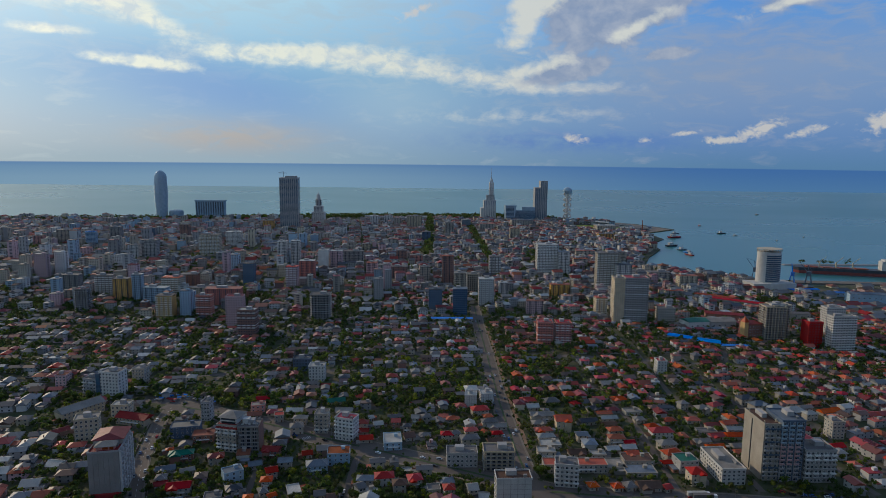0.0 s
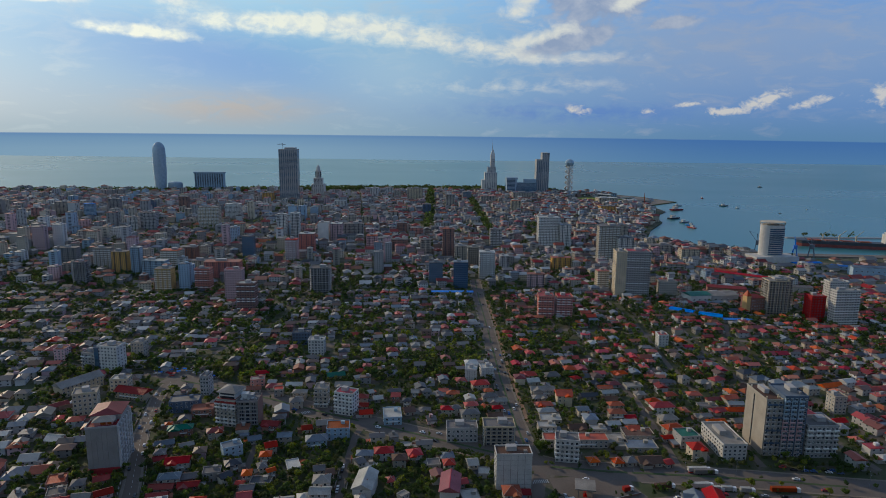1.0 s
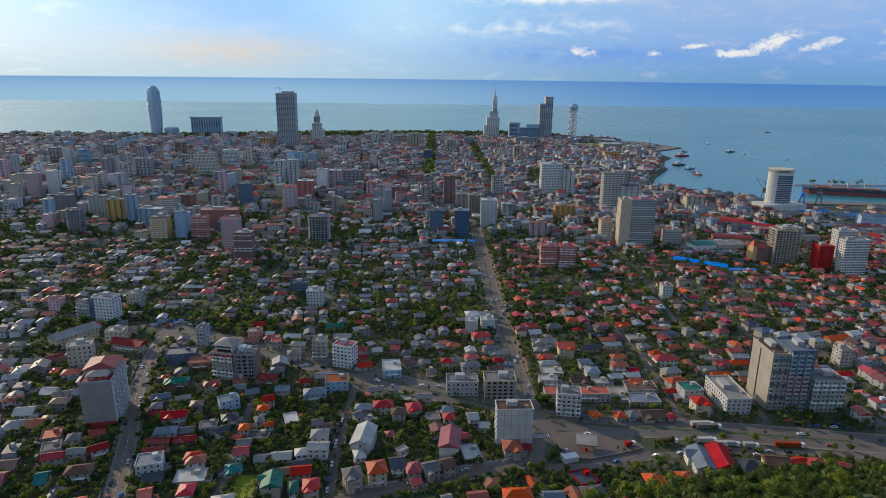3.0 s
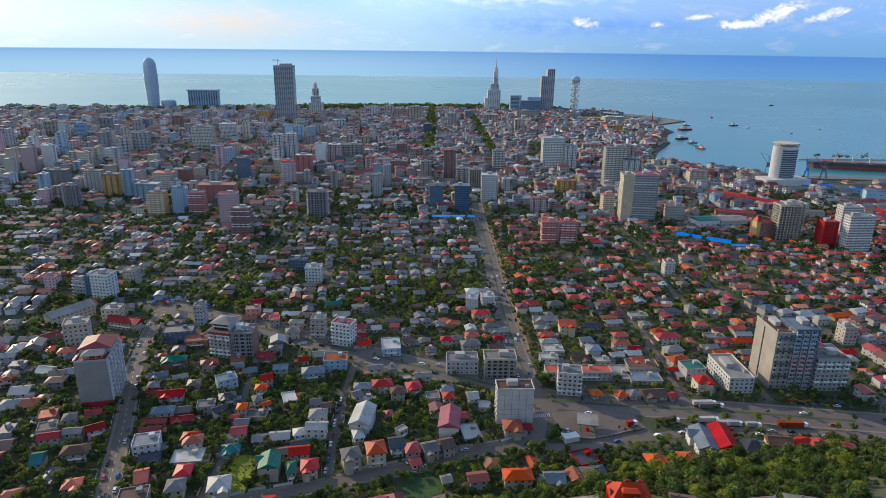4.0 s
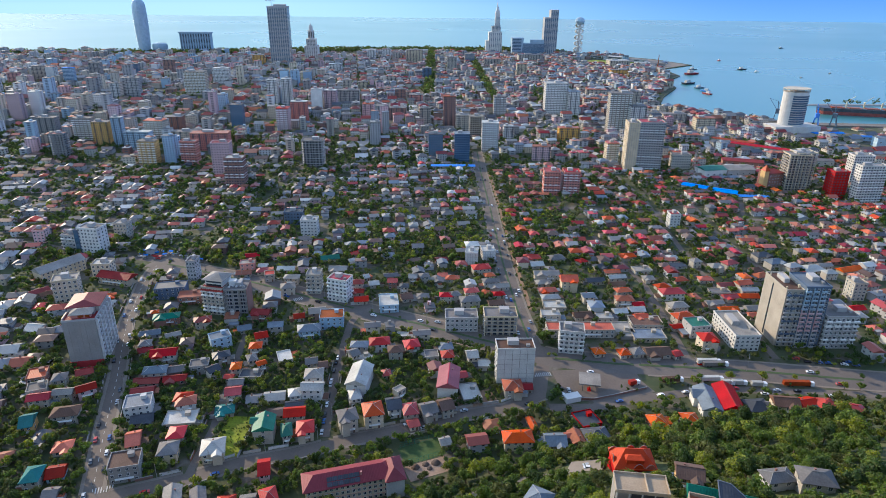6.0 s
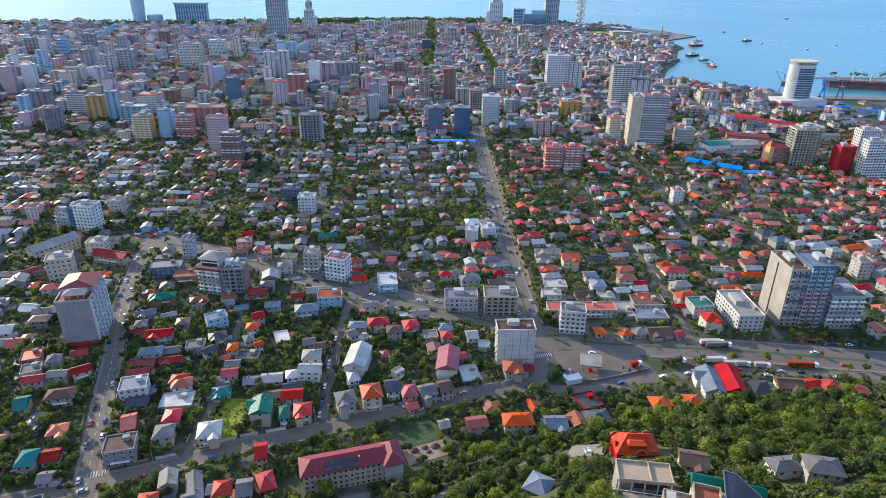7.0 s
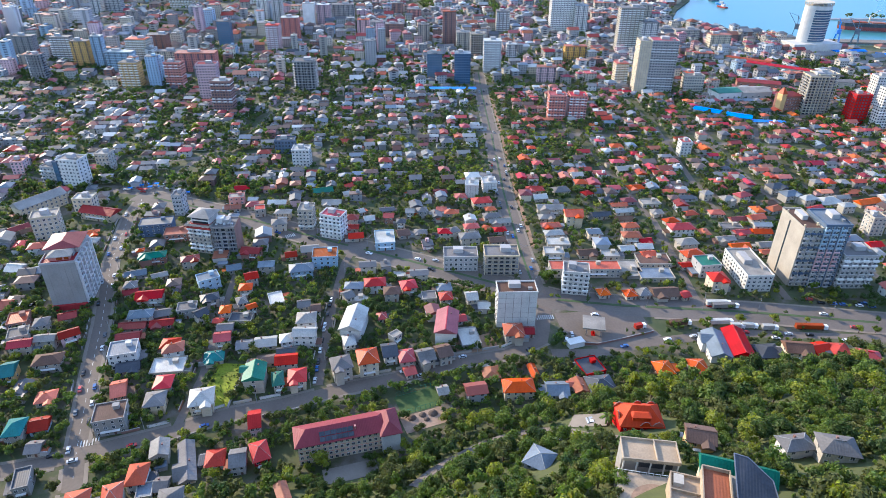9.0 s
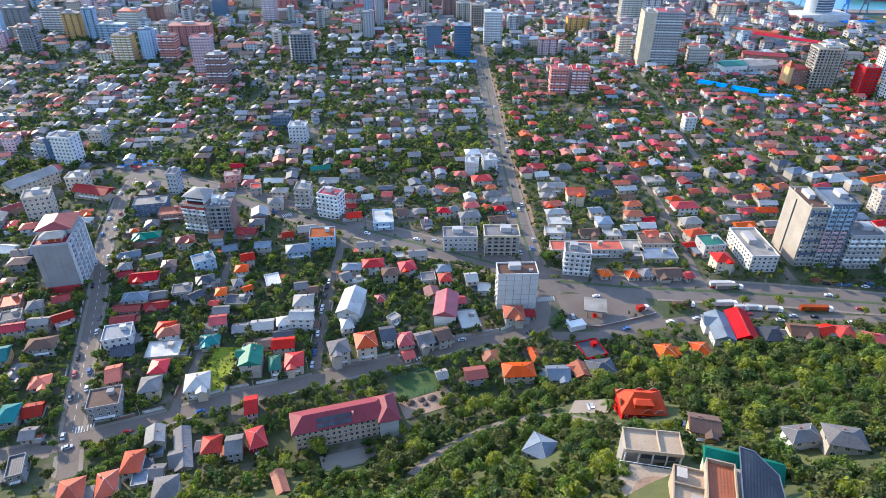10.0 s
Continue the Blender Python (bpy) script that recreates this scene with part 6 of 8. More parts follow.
SCARLET = material("scarlet_tiles", (0.44, 0.058, 0.018), 0.7, 0.0, 0.08, 0.8, 0.3, stain=0.3, ribs=0.7, spec=0.3)


def mansion(x, y, rot):
    """A red villa with a steep hipped roof and scrolled gables."""
    z = hill(x, y) - 1.0
    t = thing("mansion", x, y, z, rot, "ornate red mansion with a steep scarlet roof and scrolled white-edged gables", "house")
    TAKEN.append((x, y, 14))
    part("wall", Shape().box(0, 0, -6, 7.0, 20, 15), WALL["crimson"], t)
    part("roof", Shape().prism(0, 0, 7.0, 21.5, 16.5, 6.5, hip=6.5), SCARLET, t)
    for px, py, ro in ((-8.5, 5.5, 0), (0.5, 6.8, 0), (7.0, 6.8, 0), (-10.3, -1, math.pi / 2), (1.5, -7.6, 0), (7.2, -7.6, 0)):
        g = Shape()
        prof = [(-2.6, 0), (2.6, 0), (2.6, 0.9), (2.0, 1.5), (1.5, 2.5), (0.6, 3.1), (0, 3.3), (-0.6, 3.1), (-1.5, 2.5), (-2.0, 1.5), (-2.6, 0.9)]
        n = len(prof)
        g.add([(a, -0.3, b) for a, b in prof] + [(a, 0.3, b) for a, b in prof], [tuple(range(n)), tuple(range(2 * n - 1, n - 1, -1))] + [(i, n + i, n + (i + 1) % n, (i + 1) % n) for i in range(n)])
        gable = place(g.data("gable", SCARLET), "gable", t, px, py, 6.8, ro)
        edge = Shape()
        for (a, b), (c, d) in zip(prof[2:], prof[3:]):
            edge.beam((a, 0, b), (c, 0, d), 0.2)
        place(edge.data("coping", ROOF["pale"]), "coping", gable, 0, 0, 0)
    part("dormer", Shape().box(-0.5, -4.4, 8.4, 11.2, 8.4, 3.2).prism(-0.5, -3.6, 11.2, 9.4, 5.6, 1.1, 0, 0, hip=1.5), SCARLET, t)
    for i in range(5):
        for k in range(2):
            place(WINDOW, "window", t, -8 + 4 * i, -7.55, 3.3 * k + 1.0)
    arch = Shape()
    for i in range(9):
        a, b = math.pi * i / 9, math.pi * (i + 1) / 9
        arch.beam((-2 + 1.6 * math.cos(a), -7.8, 1.6 + 1.6 * math.sin(a)), (-2 + 1.6 * math.cos(b), -7.8, 1.6 + 1.6 * math.sin(b)), 0.25)
    part("arch", arch, FRAME, t)
    return t


mansion(89.3, 264.3, -0.06).scale = (0.84, 0.84, 0.84)

# flat-roofed building, terrace and villa on the slope
fb = thing("garage_building", 77.2, 222.8, 49, -0.14, "low white building with a flat terrace roof and open parking bay", "building")
TAKEN.append((79, 222, 11))
fb.scale = (0.72, 0.76, 0.92)
part("wall", Shape().box(0, 1.5, -6, 9.5, 25, 9), WALL["concrete"], fb)
part("roof", Shape().box(0, 0, 9.5, 9.9, 25, 12), TERRACE, fb)
lip = Shape()
for px, py, pw, pd in ((0, -6, 25.4, 0.4), (0, 6, 25.4, 0.4), (-12.5, 0, 0.4, 11.6), (12.5, 0, 0.4, 11.6), (2.5, 0, 0.4, 11.4)):
    lip.box(px, py, 9.4, 10.9, pw, pd)
part("parapet", lip, TERRACE, fb)
for i in range(5):
    part("pillar", Shape().box(-12 + 6 * i, -5.4, -4, 9.5, 0.6, 0.6), WALL["whitewash"], fb)
# dark panel on the solid wall, painting the shade inside the open bay
part("bay_opening", Shape().box(3, -3.1, 4.5, 8.6, 15, 0.3), ROOF["dark"], fb)

terr = thing("terrace", 76, 205, 50, -0.2, "paved terrace with a round patterned plaza", "terrace")
TAKEN.append((76, 205, 12))
part("platform", Shape().box(0, 0, -12, 5.5, 26, 20), WALL["concrete"], terr)
part("paving", Shape().box(0, 0, 5.5, 5.6, 25.4, 19.4), TERRACE, terr)
for r0, m in ((8.5, EARTH), (4.0, PAVING), (2.4, EARTH)):
    part("plaza_ring", Shape().tube(-1, -2, 5.6, 5.62 + (8.6 - r0) * 0.012, r0, r0, 32), m, terr)
rail = Shape()
for i in range(12):
    rail.box(-12.6 + 2.2 * i, 9.7, 5.5, 6.6, 0.12, 0.12)
rail.box(-0.5, 9.7, 6.55, 6.65, 25, 0.15)
part("railing", rail, FRAME, terr)

villa = thing("villa", 90, 199, 57, -0.32, "large stepped villa with tan terraces and dark slate roof", "house")
TAKEN.append((92, 200, 17))
part("lower_terrace", Shape().box(-10, -3, -14, 8.0, 9, 15), TERRACE, villa)
part("terrace_floor", Shape().box(-10, -3, 8.0, 8.1, 8.2, 14.2), TERRACE, villa)
tl = Shape()
for px, py, pw, pd in ((-10, 4.4, 9, 0.4), (-14.4, -3, 0.4, 14.6), (-5.7, -3, 0.4, 14.6), (-10, -2, 8.4, 0.3)):
    tl.box(px, py, 8.0, 9.2, pw, pd)
for px, py, w, d in ((-12.2, 1.6, 2.6, 3.4), (-8.0, -6.5, 3.0, 2.2)):
    part("roof_hatch", Shape().box(px, py, 8.1, 9.6, w, d).box(px, py, 9.6, 9.75, w + 0.3, d + 0.3), WALL["plaster"], villa)
part("terrace_wall", tl, TERRACE, villa)
part("upper_terrace", Shape().box(-2, -1, -14, 11.0, 8, 16), TERRACE, villa)
part("upper_floor", Shape().box(-2, -1, 11.0, 11.1, 7.2, 15.2), ROOF["rust"], villa, "stained rusty terrace floor")
ul = Shape()
for px, py, pw, pd in ((-2, 6.8, 8, 0.4), (-5.9, -1, 0.4, 15.2), (1.9, -1, 0.4, 15.2)):
    ul.box(px, py, 11.0, 12.3, pw, pd)
part("upper_wall", ul, TERRACE, villa)
part("main_body", Shape().box(8, 0, -14, 10.0, 12, 15), WALL["plaster"], villa)
roofm = Shape()
prof = [(2.0, 9.0, 17.0), (6.0, 9.0, 16.5), (13.0, 5.0, 13.5), (16.0, -8.0, 9.5), (3.0, -7.5, 12.5)]
roofm.add([p for p in prof] + [(a, b, c + 0.4) for a, b, c in prof], [(4, 3, 2, 1, 0), (5, 6, 7, 8, 9)] + [(i, (i + 1) % 5, 5 + (i + 1) % 5, 5 + i) for i in range(5)])
part("slate_roof", roofm, ROOF["dark"], villa, "dark blue-grey sweeping metal roof")
edge = Shape()
for i in range(5):
    a, b = prof[i], prof[(i + 1) % 5]
    edge.beam((a[0], a[1], a[2] + 0.4), (b[0], b[1], b[2] + 0.4), 0.22)
part("roof_edge", edge, RAIL, villa)
part("green_wing", Shape().box(5, 11, -14, 8.5, 20, 7), WALL["cream"], villa)
part("green_roof", Shape().prism(5, 11, 8.5, 22, 8.5, 3.6), ROOF["green"], villa, "green metal roof")
part("scaffold", Shape().box(10, -9, 9.0, 9.3, 12, 2.5).box(10, -10, 5.0, 5.3, 12, 2.5), ROOF["orange"], villa, "unfinished orange timber decking")

# filling station
fs = thing("filling_station_canopy", 96.8, 365.2, 0, -0.2, "white flat filling station canopy on four posts", "canopy")
TAKEN.append((95, 362, 12))
part("canopy_roof", Shape().box(0, 0, 4.9, 5.7, 12.4, 12.6), ROOF["pale"], fs)
for sx in (-1, 1):
    for sy in (-1, 1):
        part("post", Shape().box(4 * sx, 5 * sy, 0, 4.9, 0.4, 0.4), RAIL, fs)
for sy in (-1, 1):
    part("fuel_pump", Shape().box(0, 3 * sy, 0.15, 1.9, 0.7, 1.0).box(0, 3 * sy, 0, 0.15, 2.2, 4.0), ROOF["red"], fs)
kiosk = solid("kiosk", Shape().box(0, 0, 0, 3.0, 9, 5).box(0, 0, 3.0, 3.3, 9.4, 5.4), WALL["whitewash"], "small white filling station kiosk", "kiosk", x=84, y=352, rot=0.3)
TAKEN.append((84, 352, 5))


# sheds and halls towards the harbour
def shed(x, y, rot, w, d, h, roof, wall, label):
    t = thing("shed", x, y, 0, rot, label, "shed")
    n = max(1, int(w / d))
    for k in range(n):
        TAKEN.append((x + math.cos(rot) * (k + 0.5 - n / 2) * w / n, y + math.sin(rot) * (k + 0.5 - n / 2) * w / n, d * 0.62))
    part("wall", Shape().box(0, 0, -0.2, h, w, d), WALL[wall], t)
    part("roof", Shape().prism(0, 0, h, w + 1, d + 1, d * 0.12), ROOF[roof], t)
    for i in range(int(w / 8)):
        place(WIDE_WINDOW, "window", t, -w / 2 + 5 + 8 * i, -d / 2 - 0.03, h * 0.5)
    return t


shed(311, 762, -0.65, 28, 14, 5, "blue", "plaster", "shed with a bright blue metal roof")
shed(338, 742, -0.5, 26, 16, 5, "blue", "plaster", "shed with a bright blue metal roof")
shed(362, 726, -0.1, 34, 8, 4, "blue", "plaster", "long market roof of bright blue metal")
shed(478, 952, -0.65, 92, 15, 8, "red", "plaster", "long goods shed with a red roof")
shed(455, 990, -0.65, 60, 12, 8, "rust", "plaster", "goods shed with a rusty roof")
shed(350, 815, 0.2, 30, 22, 12, "green", "whitewash", "green-roofed hall with open upper front")
shed(385, 822, 0.1, 36, 26, 11, "pale", "block", "grey industrial hall with a pale roof")
shed(415, 870, -0.3, 50, 18, 8, "maroon", "brick", "long brick shed with a maroon roof")
shed(520, 880, -0.2, 40, 16, 7, "grey", "plaster", "long grey harbour shed with low roof")
shed(640, 1060, 0.1, 50, 14, 5, "blue", "plaster", "harbour store under bright blue sheeting")
shed(690, 1030, -0.3, 46, 14, 6, "blue", "sky", "harbour store under bright blue sheeting")
shed(700, 985, -0.2, 60, 20, 14, "steel", "sky", "pale blue harbour hall")
shed(30, 845, 0.0, 56, 9, 5, "blue", "plaster", "long shed with a pale blue roof beside the avenue")
castle = thing("castle_house", 402, 775, 0, 0.2, "red-roofed house with a pointed yellow corner turret", "house")
TAKEN.append((402, 775, 16))
part("wall", Shape().box(3, 0, -0.3, 19, 20, 18), WALL["brick"], castle)
part("roof", Shape().prism(3, 0, 19, 21.5, 19.5, 3.5, hip=7), ROOF["maroon"], castle)
part("turret", Shape().box(-9.5, -5, -0.3, 22, 6, 8), WALL["ochre"], castle)
part("turret_roof", Shape().frustum(-9.5, -5, 22, 29, 6.6, 8.6, 0, 0, 0.2, 0.2), ROOF["orange"], castle)
for k in range(5):
    for i in range(5):
        place(WINDOW, "window", castle, -4 + 3.6 * i, -9.05, 3.5 * k + 1.2)

pylon = thing("lattice_pylon", 311, 772, 0, 0.3, "tall grey lattice power pylon", "pylon")
for sx, sy in ((-1, -1), (1, -1), (1, 1), (-1, 1)):
    part("leg", Shape().beam((4.2 * sx, 4.2 * sy, 0), (0.6 * sx, 0.6 * sy, 46), 0.22), RAIL, pylon)
br = Shape()
for k in range(9):
    za, zb = 5 * k, 5 * k + 5
    ra, rb = 4.2 - 3.6 * za / 46, 4.2 - 3.6 * zb / 46
    for sx, sy, ex, ey in ((-1, -1, 1, -1), (1, -1, 1, 1), (1, 1, -1, 1), (-1, 1, -1, -1)):
        br.beam((ra * sx, ra * sy, za), (rb * ex, rb * ey, zb), 0.1)
        br.beam((rb * sx, rb * sy, zb), (ra * ex, ra * ey, za), 0.1)
part("bracing", br, RAIL, pylon)
for z in (32, 38, 44):
    part("cross_arm", Shape().beam((-6, 0, z), (6, 0, z), 0.2).beam((-6, 0, z), (0, 0, z + 2), 0.1).beam((6, 0, z), (0, 0, z + 2), 0.1), RAIL, pylon)

# harbour
solid("quay", Shape().box(720, 1150, -3, 1.2, 330, 24, -0.08).box(560, 1216, -3, 1.0, 90, 12, -0.75), PAVING, "concrete harbour quay", "quay", "structure")
ship = thing("cargo_ship", 835, 1252, -2, -0.277, "long cargo ship with a red lower hull and dark upper side", "ship")


def hull(z0, z1, half, beam_w):
    pts = [(-half, 0), (-half * 0.9, -beam_w), (half * 0.94, -beam_w), (half, -beam_w * 0.6), (half, beam_w * 0.6), (half * 0.94, beam_w), (-half * 0.9, beam_w)]
    s, n = Shape(), len(pts)
    s.add([(a * 0.985, b * 0.97, z0) for a, b in pts] + [(a, b, z1) for a, b in pts], [tuple(range(n - 1, -1, -1)), tuple(range(n, 2 * n))] + [(i, (i + 1) % n, n + (i + 1) % n, n + i) for i in range(n)])
    return s


part("lower_hull", hull(-1, 6, 95, 13), ROOF["maroon"], ship)
part("upper_hull", hull(6.02, 12, 96, 13.4), ROOF["dark"], ship)
part("deck_house", Shape().box(72, 0, 12, 30, 18, 20).box(74, 0, 30, 33, 14, 22), WALL["whitewash"], ship)
for k in range(4):
    part("hatch_cover", Shape().box(-60 + 30 * k, 0, 12, 13.6, 22, 16), ROOF["rust"], ship)
for k in range(3):
    part("deck_crane", Shape().box(-45 + 30 * k, 0, 12, 24, 2.2, 2.2).beam((-45 + 30 * k, 0, 23), (-33 + 30 * k, 0, 34), 0.6), WALL["cream"], ship)
solid("breakwater", Shape().frustum(925, 1363, -3, 0.1, 310, 16, 0, 0, 302, 8), WALL["concrete"], "stone breakwater with a few trees", "breakwater", "structure")


def harbour_crane(x, y, rot, h, mat):
    t = thing("harbour_crane", x, y, 1.0, rot, "blue steel harbour crane with a raised jib", "crane", "harbour cranes")
    for sx in (-1, 1):
        for sy in (-1, 1):
            part("leg", Shape().beam((5 * sx, 4 * sy, 0), (3 * sx, 2.4 * sy, h * 0.4), 0.7), mat, t)
    part("cab", Shape().box(0, 0, h * 0.4, h * 0.62, 7, 6), mat, t)
    part("mast", Shape().beam((0, 0, h * 0.6), (2, 0, h * 0.95), 0.7), mat, t)
    part("jib", Shape().beam((3, 0, h * 0.6), (16, 0, h * 1.05), 0.5).beam((2, 0, h * 0.95), (16, 0, h * 1.05), 0.25).beam((2, 0, h * 0.95), (-6, 0, h * 0.6), 0.3), mat, t)


harbour_crane(610, 1168, 2.6, 38, ROOF["steel"])
harbour_crane(665, 1140, 1.2, 33, ROOF["blue"])
harbour_crane(692, 1134, 2.4, 36, ROOF["steel"])
harbour_crane(900, 1110, 1.8, 34, ROOF["blue"])


def boat(x, y, rot, n, top, label):
    t = thing("boat", x, y, -2, rot, label, "boat", "boats in the bay")
    w = n * 0.16
    pts = [(-n / 2, -w), (n * 0.2, -w), (n / 2, 0), (n * 0.2, w), (-n / 2, w)]
    s = Shape().add([(a * 0.9, b * 0.8, -0.6) for a, b in pts] + [(a, b, n * 0.09) for a, b in pts], [(4, 3, 2, 1, 0), (5, 6, 7, 8, 9)] + [(i, (i + 1) % 5, 5 + (i + 1) % 5, 5 + i) for i in range(5)])
    part("boat_hull", s, top, t)
    part("wheelhouse", Shape().box(-n * 0.15, 0, n * 0.09, n * 0.25, n * 0.3, w * 1.3), WALL["whitewash"], t)
    part("boat_mast", Shape().beam((0, 0, n * 0.1), (0, 0, n * 0.5), 0.15), RAIL, t)


boat(943, 2208, 1.4, 22, ROOF["maroon"], "small red-hulled boat at anchor")
boat(913, 1969, 0.2, 30, ROOF["dark"], "dark-hulled harbour boat at anchor")
boat(763, 1957, 0.1, 26, ROOF["steel"], "small grey launch near the cape")
boat(931, 1916, 0.3, 16, ROOF["white"], "small white launch in the bay")
boat(1400, 2700, 0.3, 24, ROOF["dark"], "dark boat far out at sea")
boat(995, 1796, 0.3, 10, ROOF["dark"], "small dark rowing boat on the bay")
boat(1129, 1892, 0.3, 10, ROOF["dark"], "small dark rowing boat on the bay")
boat(620, 1500, 2.0, 28, ROOF["red"], "red tug moored by the shore")
boat(632, 1540, 2.2, 26, ROOF["blue"], "blue tug moored by the shore")
boat(640, 1660, 0.4, 40, ROOF["dark"], "dark moored harbour ship")
boat(720, 1850, 0.3, 45, ROOF["maroon"], "red moored harbour ship")
boat(640, 1590, 0.4, 30, ROOF["steel"], "grey moored harbour ship")
solid("meadow", Shape().add([(474, 2120, 0.06), (500, 2035, 0.06), (575, 2012, 0.06), (650, 2100, 0.06), (560, 2150, 0.06)], [(0, 1, 2, 3, 4)]), LAWN, "pale green lawn on the cape", "meadow", "structure")
TAKEN.append((560, 2090, 70))

# ---- cars, trucks, lamps ----
CAR_WORDS = ["white", "silver", "black", "dark blue", "red", "grey"]
CAR_BODY = [Shape().box(0, 0, 0.32, 0.86, 4.3, 1.75).frustum(-0.2, 0, 0.86, 0.95, 4.1, 1.7).data("body", m) for m in CAR_PAINT]
CAR_TOP = [Shape().frustum(-0.25, 0, 0.96, 1.44, 2.6, 1.6, 0, 1, 1.75, 1.35).box(-0.25, 0, 1.44, 1.5, 1.75, 1.35).data("cabin", [m, GLASS]) for m in CAR_PAINT]
wheel = Shape()
for sx in (0,):
    n = 10
    pts = [(0.33 * math.cos(2 * math.pi * k / n), y, 0.33 * math.sin(2 * math.pi * k / n)) for y in (-0.11, 0.11) for k in range(n)]
    wheel.add(pts, [(k, (k + 1) % n, n + (k + 1) % n, n + k) for k in range(n)] + [tuple(range(n)), tuple(range(2 * n - 1, n - 1, -1))])
WHEEL = wheel.data("wheel", TYRE)


def car(x, y, rot, k, where):
    t = thing("car", x, y, hill(x, y) + 0.08, rot, f"{CAR_WORDS[k]} car {where}", "car", "cars")
    place(CAR_BODY[k], "body", t, 0, 0, 0)
    place(CAR_TOP[k], "cabin", t, 0, 0, 0)
    for sx in (-1.35, 1.35) if y < 420 else ():
        for sy in (-0.8, 0.8):
            place(WHEEL, "wheel", t, sx, sy, 0.33)


def truck(x, y, rot, n, mat, label):
    t = thing("truck", x, y, 0.1, rot, label, "truck", "trucks and buses")
    part("cargo_box", Shape().box(-1.2, 0, 0.9, 3.5, n - 2.6, 2.5), mat, t)
    part("cab", Shape().box(n / 2 - 1.1, 0, 0.6, 2.9, 2.1, 2.4), CAR_PAINT[0], t)
    part("windscreen", Shape().box(n / 2 - 0.05, 0, 1.7, 2.6, 0.1, 2.1), GLASS, t)
    for sx in (-n * 0.32, -n * 0.2, n * 0.36):
        for sy in (-1.1, 1.1):
            place(WHEEL, "wheel", t, sx, sy, 0.5, 0, (1.5, 1.5, 1.5))


cr = random.Random(5)


def cars_along(pts, offs, gap, where, chance=0.7, ymax=900):
    for (xa, ya), (xb, yb) in zip(pts, pts[1:]):
        dist = math.hypot(xb - xa, yb - ya)
        rot = math.atan2(yb - ya, xb - xa)
        for k in range(int(dist / gap)):
            for o in offs:
                u = (k + cr.uniform(0.2, 0.8)) * gap / dist
                x, y = xa + (xb - xa) * u - math.sin(rot) * o, ya + (yb - ya) * u + math.cos(rot) * o
                if cr.random() < chance and 215 < y < ymax and abs(x) < 0.7 * y:
                    car(x, y, rot + (math.pi if o > 0 else 0), cr.choice((0, 0, 0, 1, 1, 2, 2, 3, 4, 5)), where)


cars_along(AVENUE, (-5.6, 5.6), 13, "parked at the kerb of the avenue", 0.55, 620)
cars_along(AVENUE, (-2.6, 2.6), 45, "driving along the avenue", 0.7)
cars_along(BOULEVARD, (-7.5, -3.8, 3.8, 7.5), 38, "on the boulevard", 0.5)
cars_along(LEFT_STREET, (-3.3, 3.3), 14, "parked along the street", 0.5, 560)
cars_along(LOWER_ROAD, (-3.2, 3.2), 22, "parked beside the lower road", 0.45)
cars_along([(-52, 320), (-54, 368), (-54, 407)], (1.8,), 8, "parked in the side street", 0.8)
cars_along([(100, 345), (125, 352), (176, 361), (262, 354)], (-2.2, 2.2), 18, "beside the service road", 0.6)
cars_along([(232, 396), (290, 388)], (0, -3), 7, "parked beside the tall block", 0.6)
cars_along([(-252, 566), (-200, 552)], (-8, -3, 3, 8), 7, "in the market square", 0.55)
cars_along([(-233, 380), (-228, 402)], (-2, 2), 6, "parked beside the blank block", 0.8)
for k, (x, y, rot) in enumerate(((74, 276, 0.1), (73.5, 272.5, 0.0), (56, 262, 0.9), (58, 264, 0.9), (99, 246, 1.4), (80, 356, 1.3), (84, 361, 1.6), (101, 380, 0.1))):
    car(x, y, rot, (1, 0, 0, 0, 5, 0, 1, 0)[k], "standing on a paved yard")
for x, y, rot, n, m, label in ((181, 387, 0.03, 16, ROOF["grey"], "long tanker lorry with a grey load"), (178, 390, 0.03, 15, ROOF["white"], "lorry with a pale trailer"), (172, 371, 0.05, 14, ROOF["white"], "white coach parked on the service road"),
                               (148, 370, 0.08, 13, ROOF["brown"], "lorry loaded with timber"), (180, 367, -0.05, 8, ROOF["white"], "white van lorry parked at the roadside"), (187, 367, -0.05, 9, ROOF["white"], "white box lorry parked at the roadside"),
                               (198, 365.5, -0.05, 9, ROOF["white"], "white box lorry parked at the roadside"), (222, 366, -0.04, 18, ROOF["rust"], "trailer loaded with rusty scrap"), (124, 367, 0.3, 7, ROOF["red"], "red tow truck beside the forecourt")):
    truck(x, y, rot, n, m, label)
LAMP_POLE = Shape().tube(0, 0, 0, 9.5, 0.13, 0.08, 6).data("pole", RAIL)
LAMP_ARM = Shape().beam((0, 0, 9.3), (2.6, 0, 10.4), 0.07).box(2.7, 0, 10.32, 10.48, 0.9, 0.3).data("arm", RAIL)


def lamp(x, y, rot):
    t = thing("street_lamp", x, y, 0.1, rot, "grey steel street lamp with two arms on the median", "street lamp", "street lamps")
    place(LAMP_POLE, "pole", t, 0, 0, 0)
    place(LAMP_ARM, "arm", t, 0, 0, 0, 1.2)
    place(LAMP_ARM, "arm", t, 0, 0, 0, -1.9)


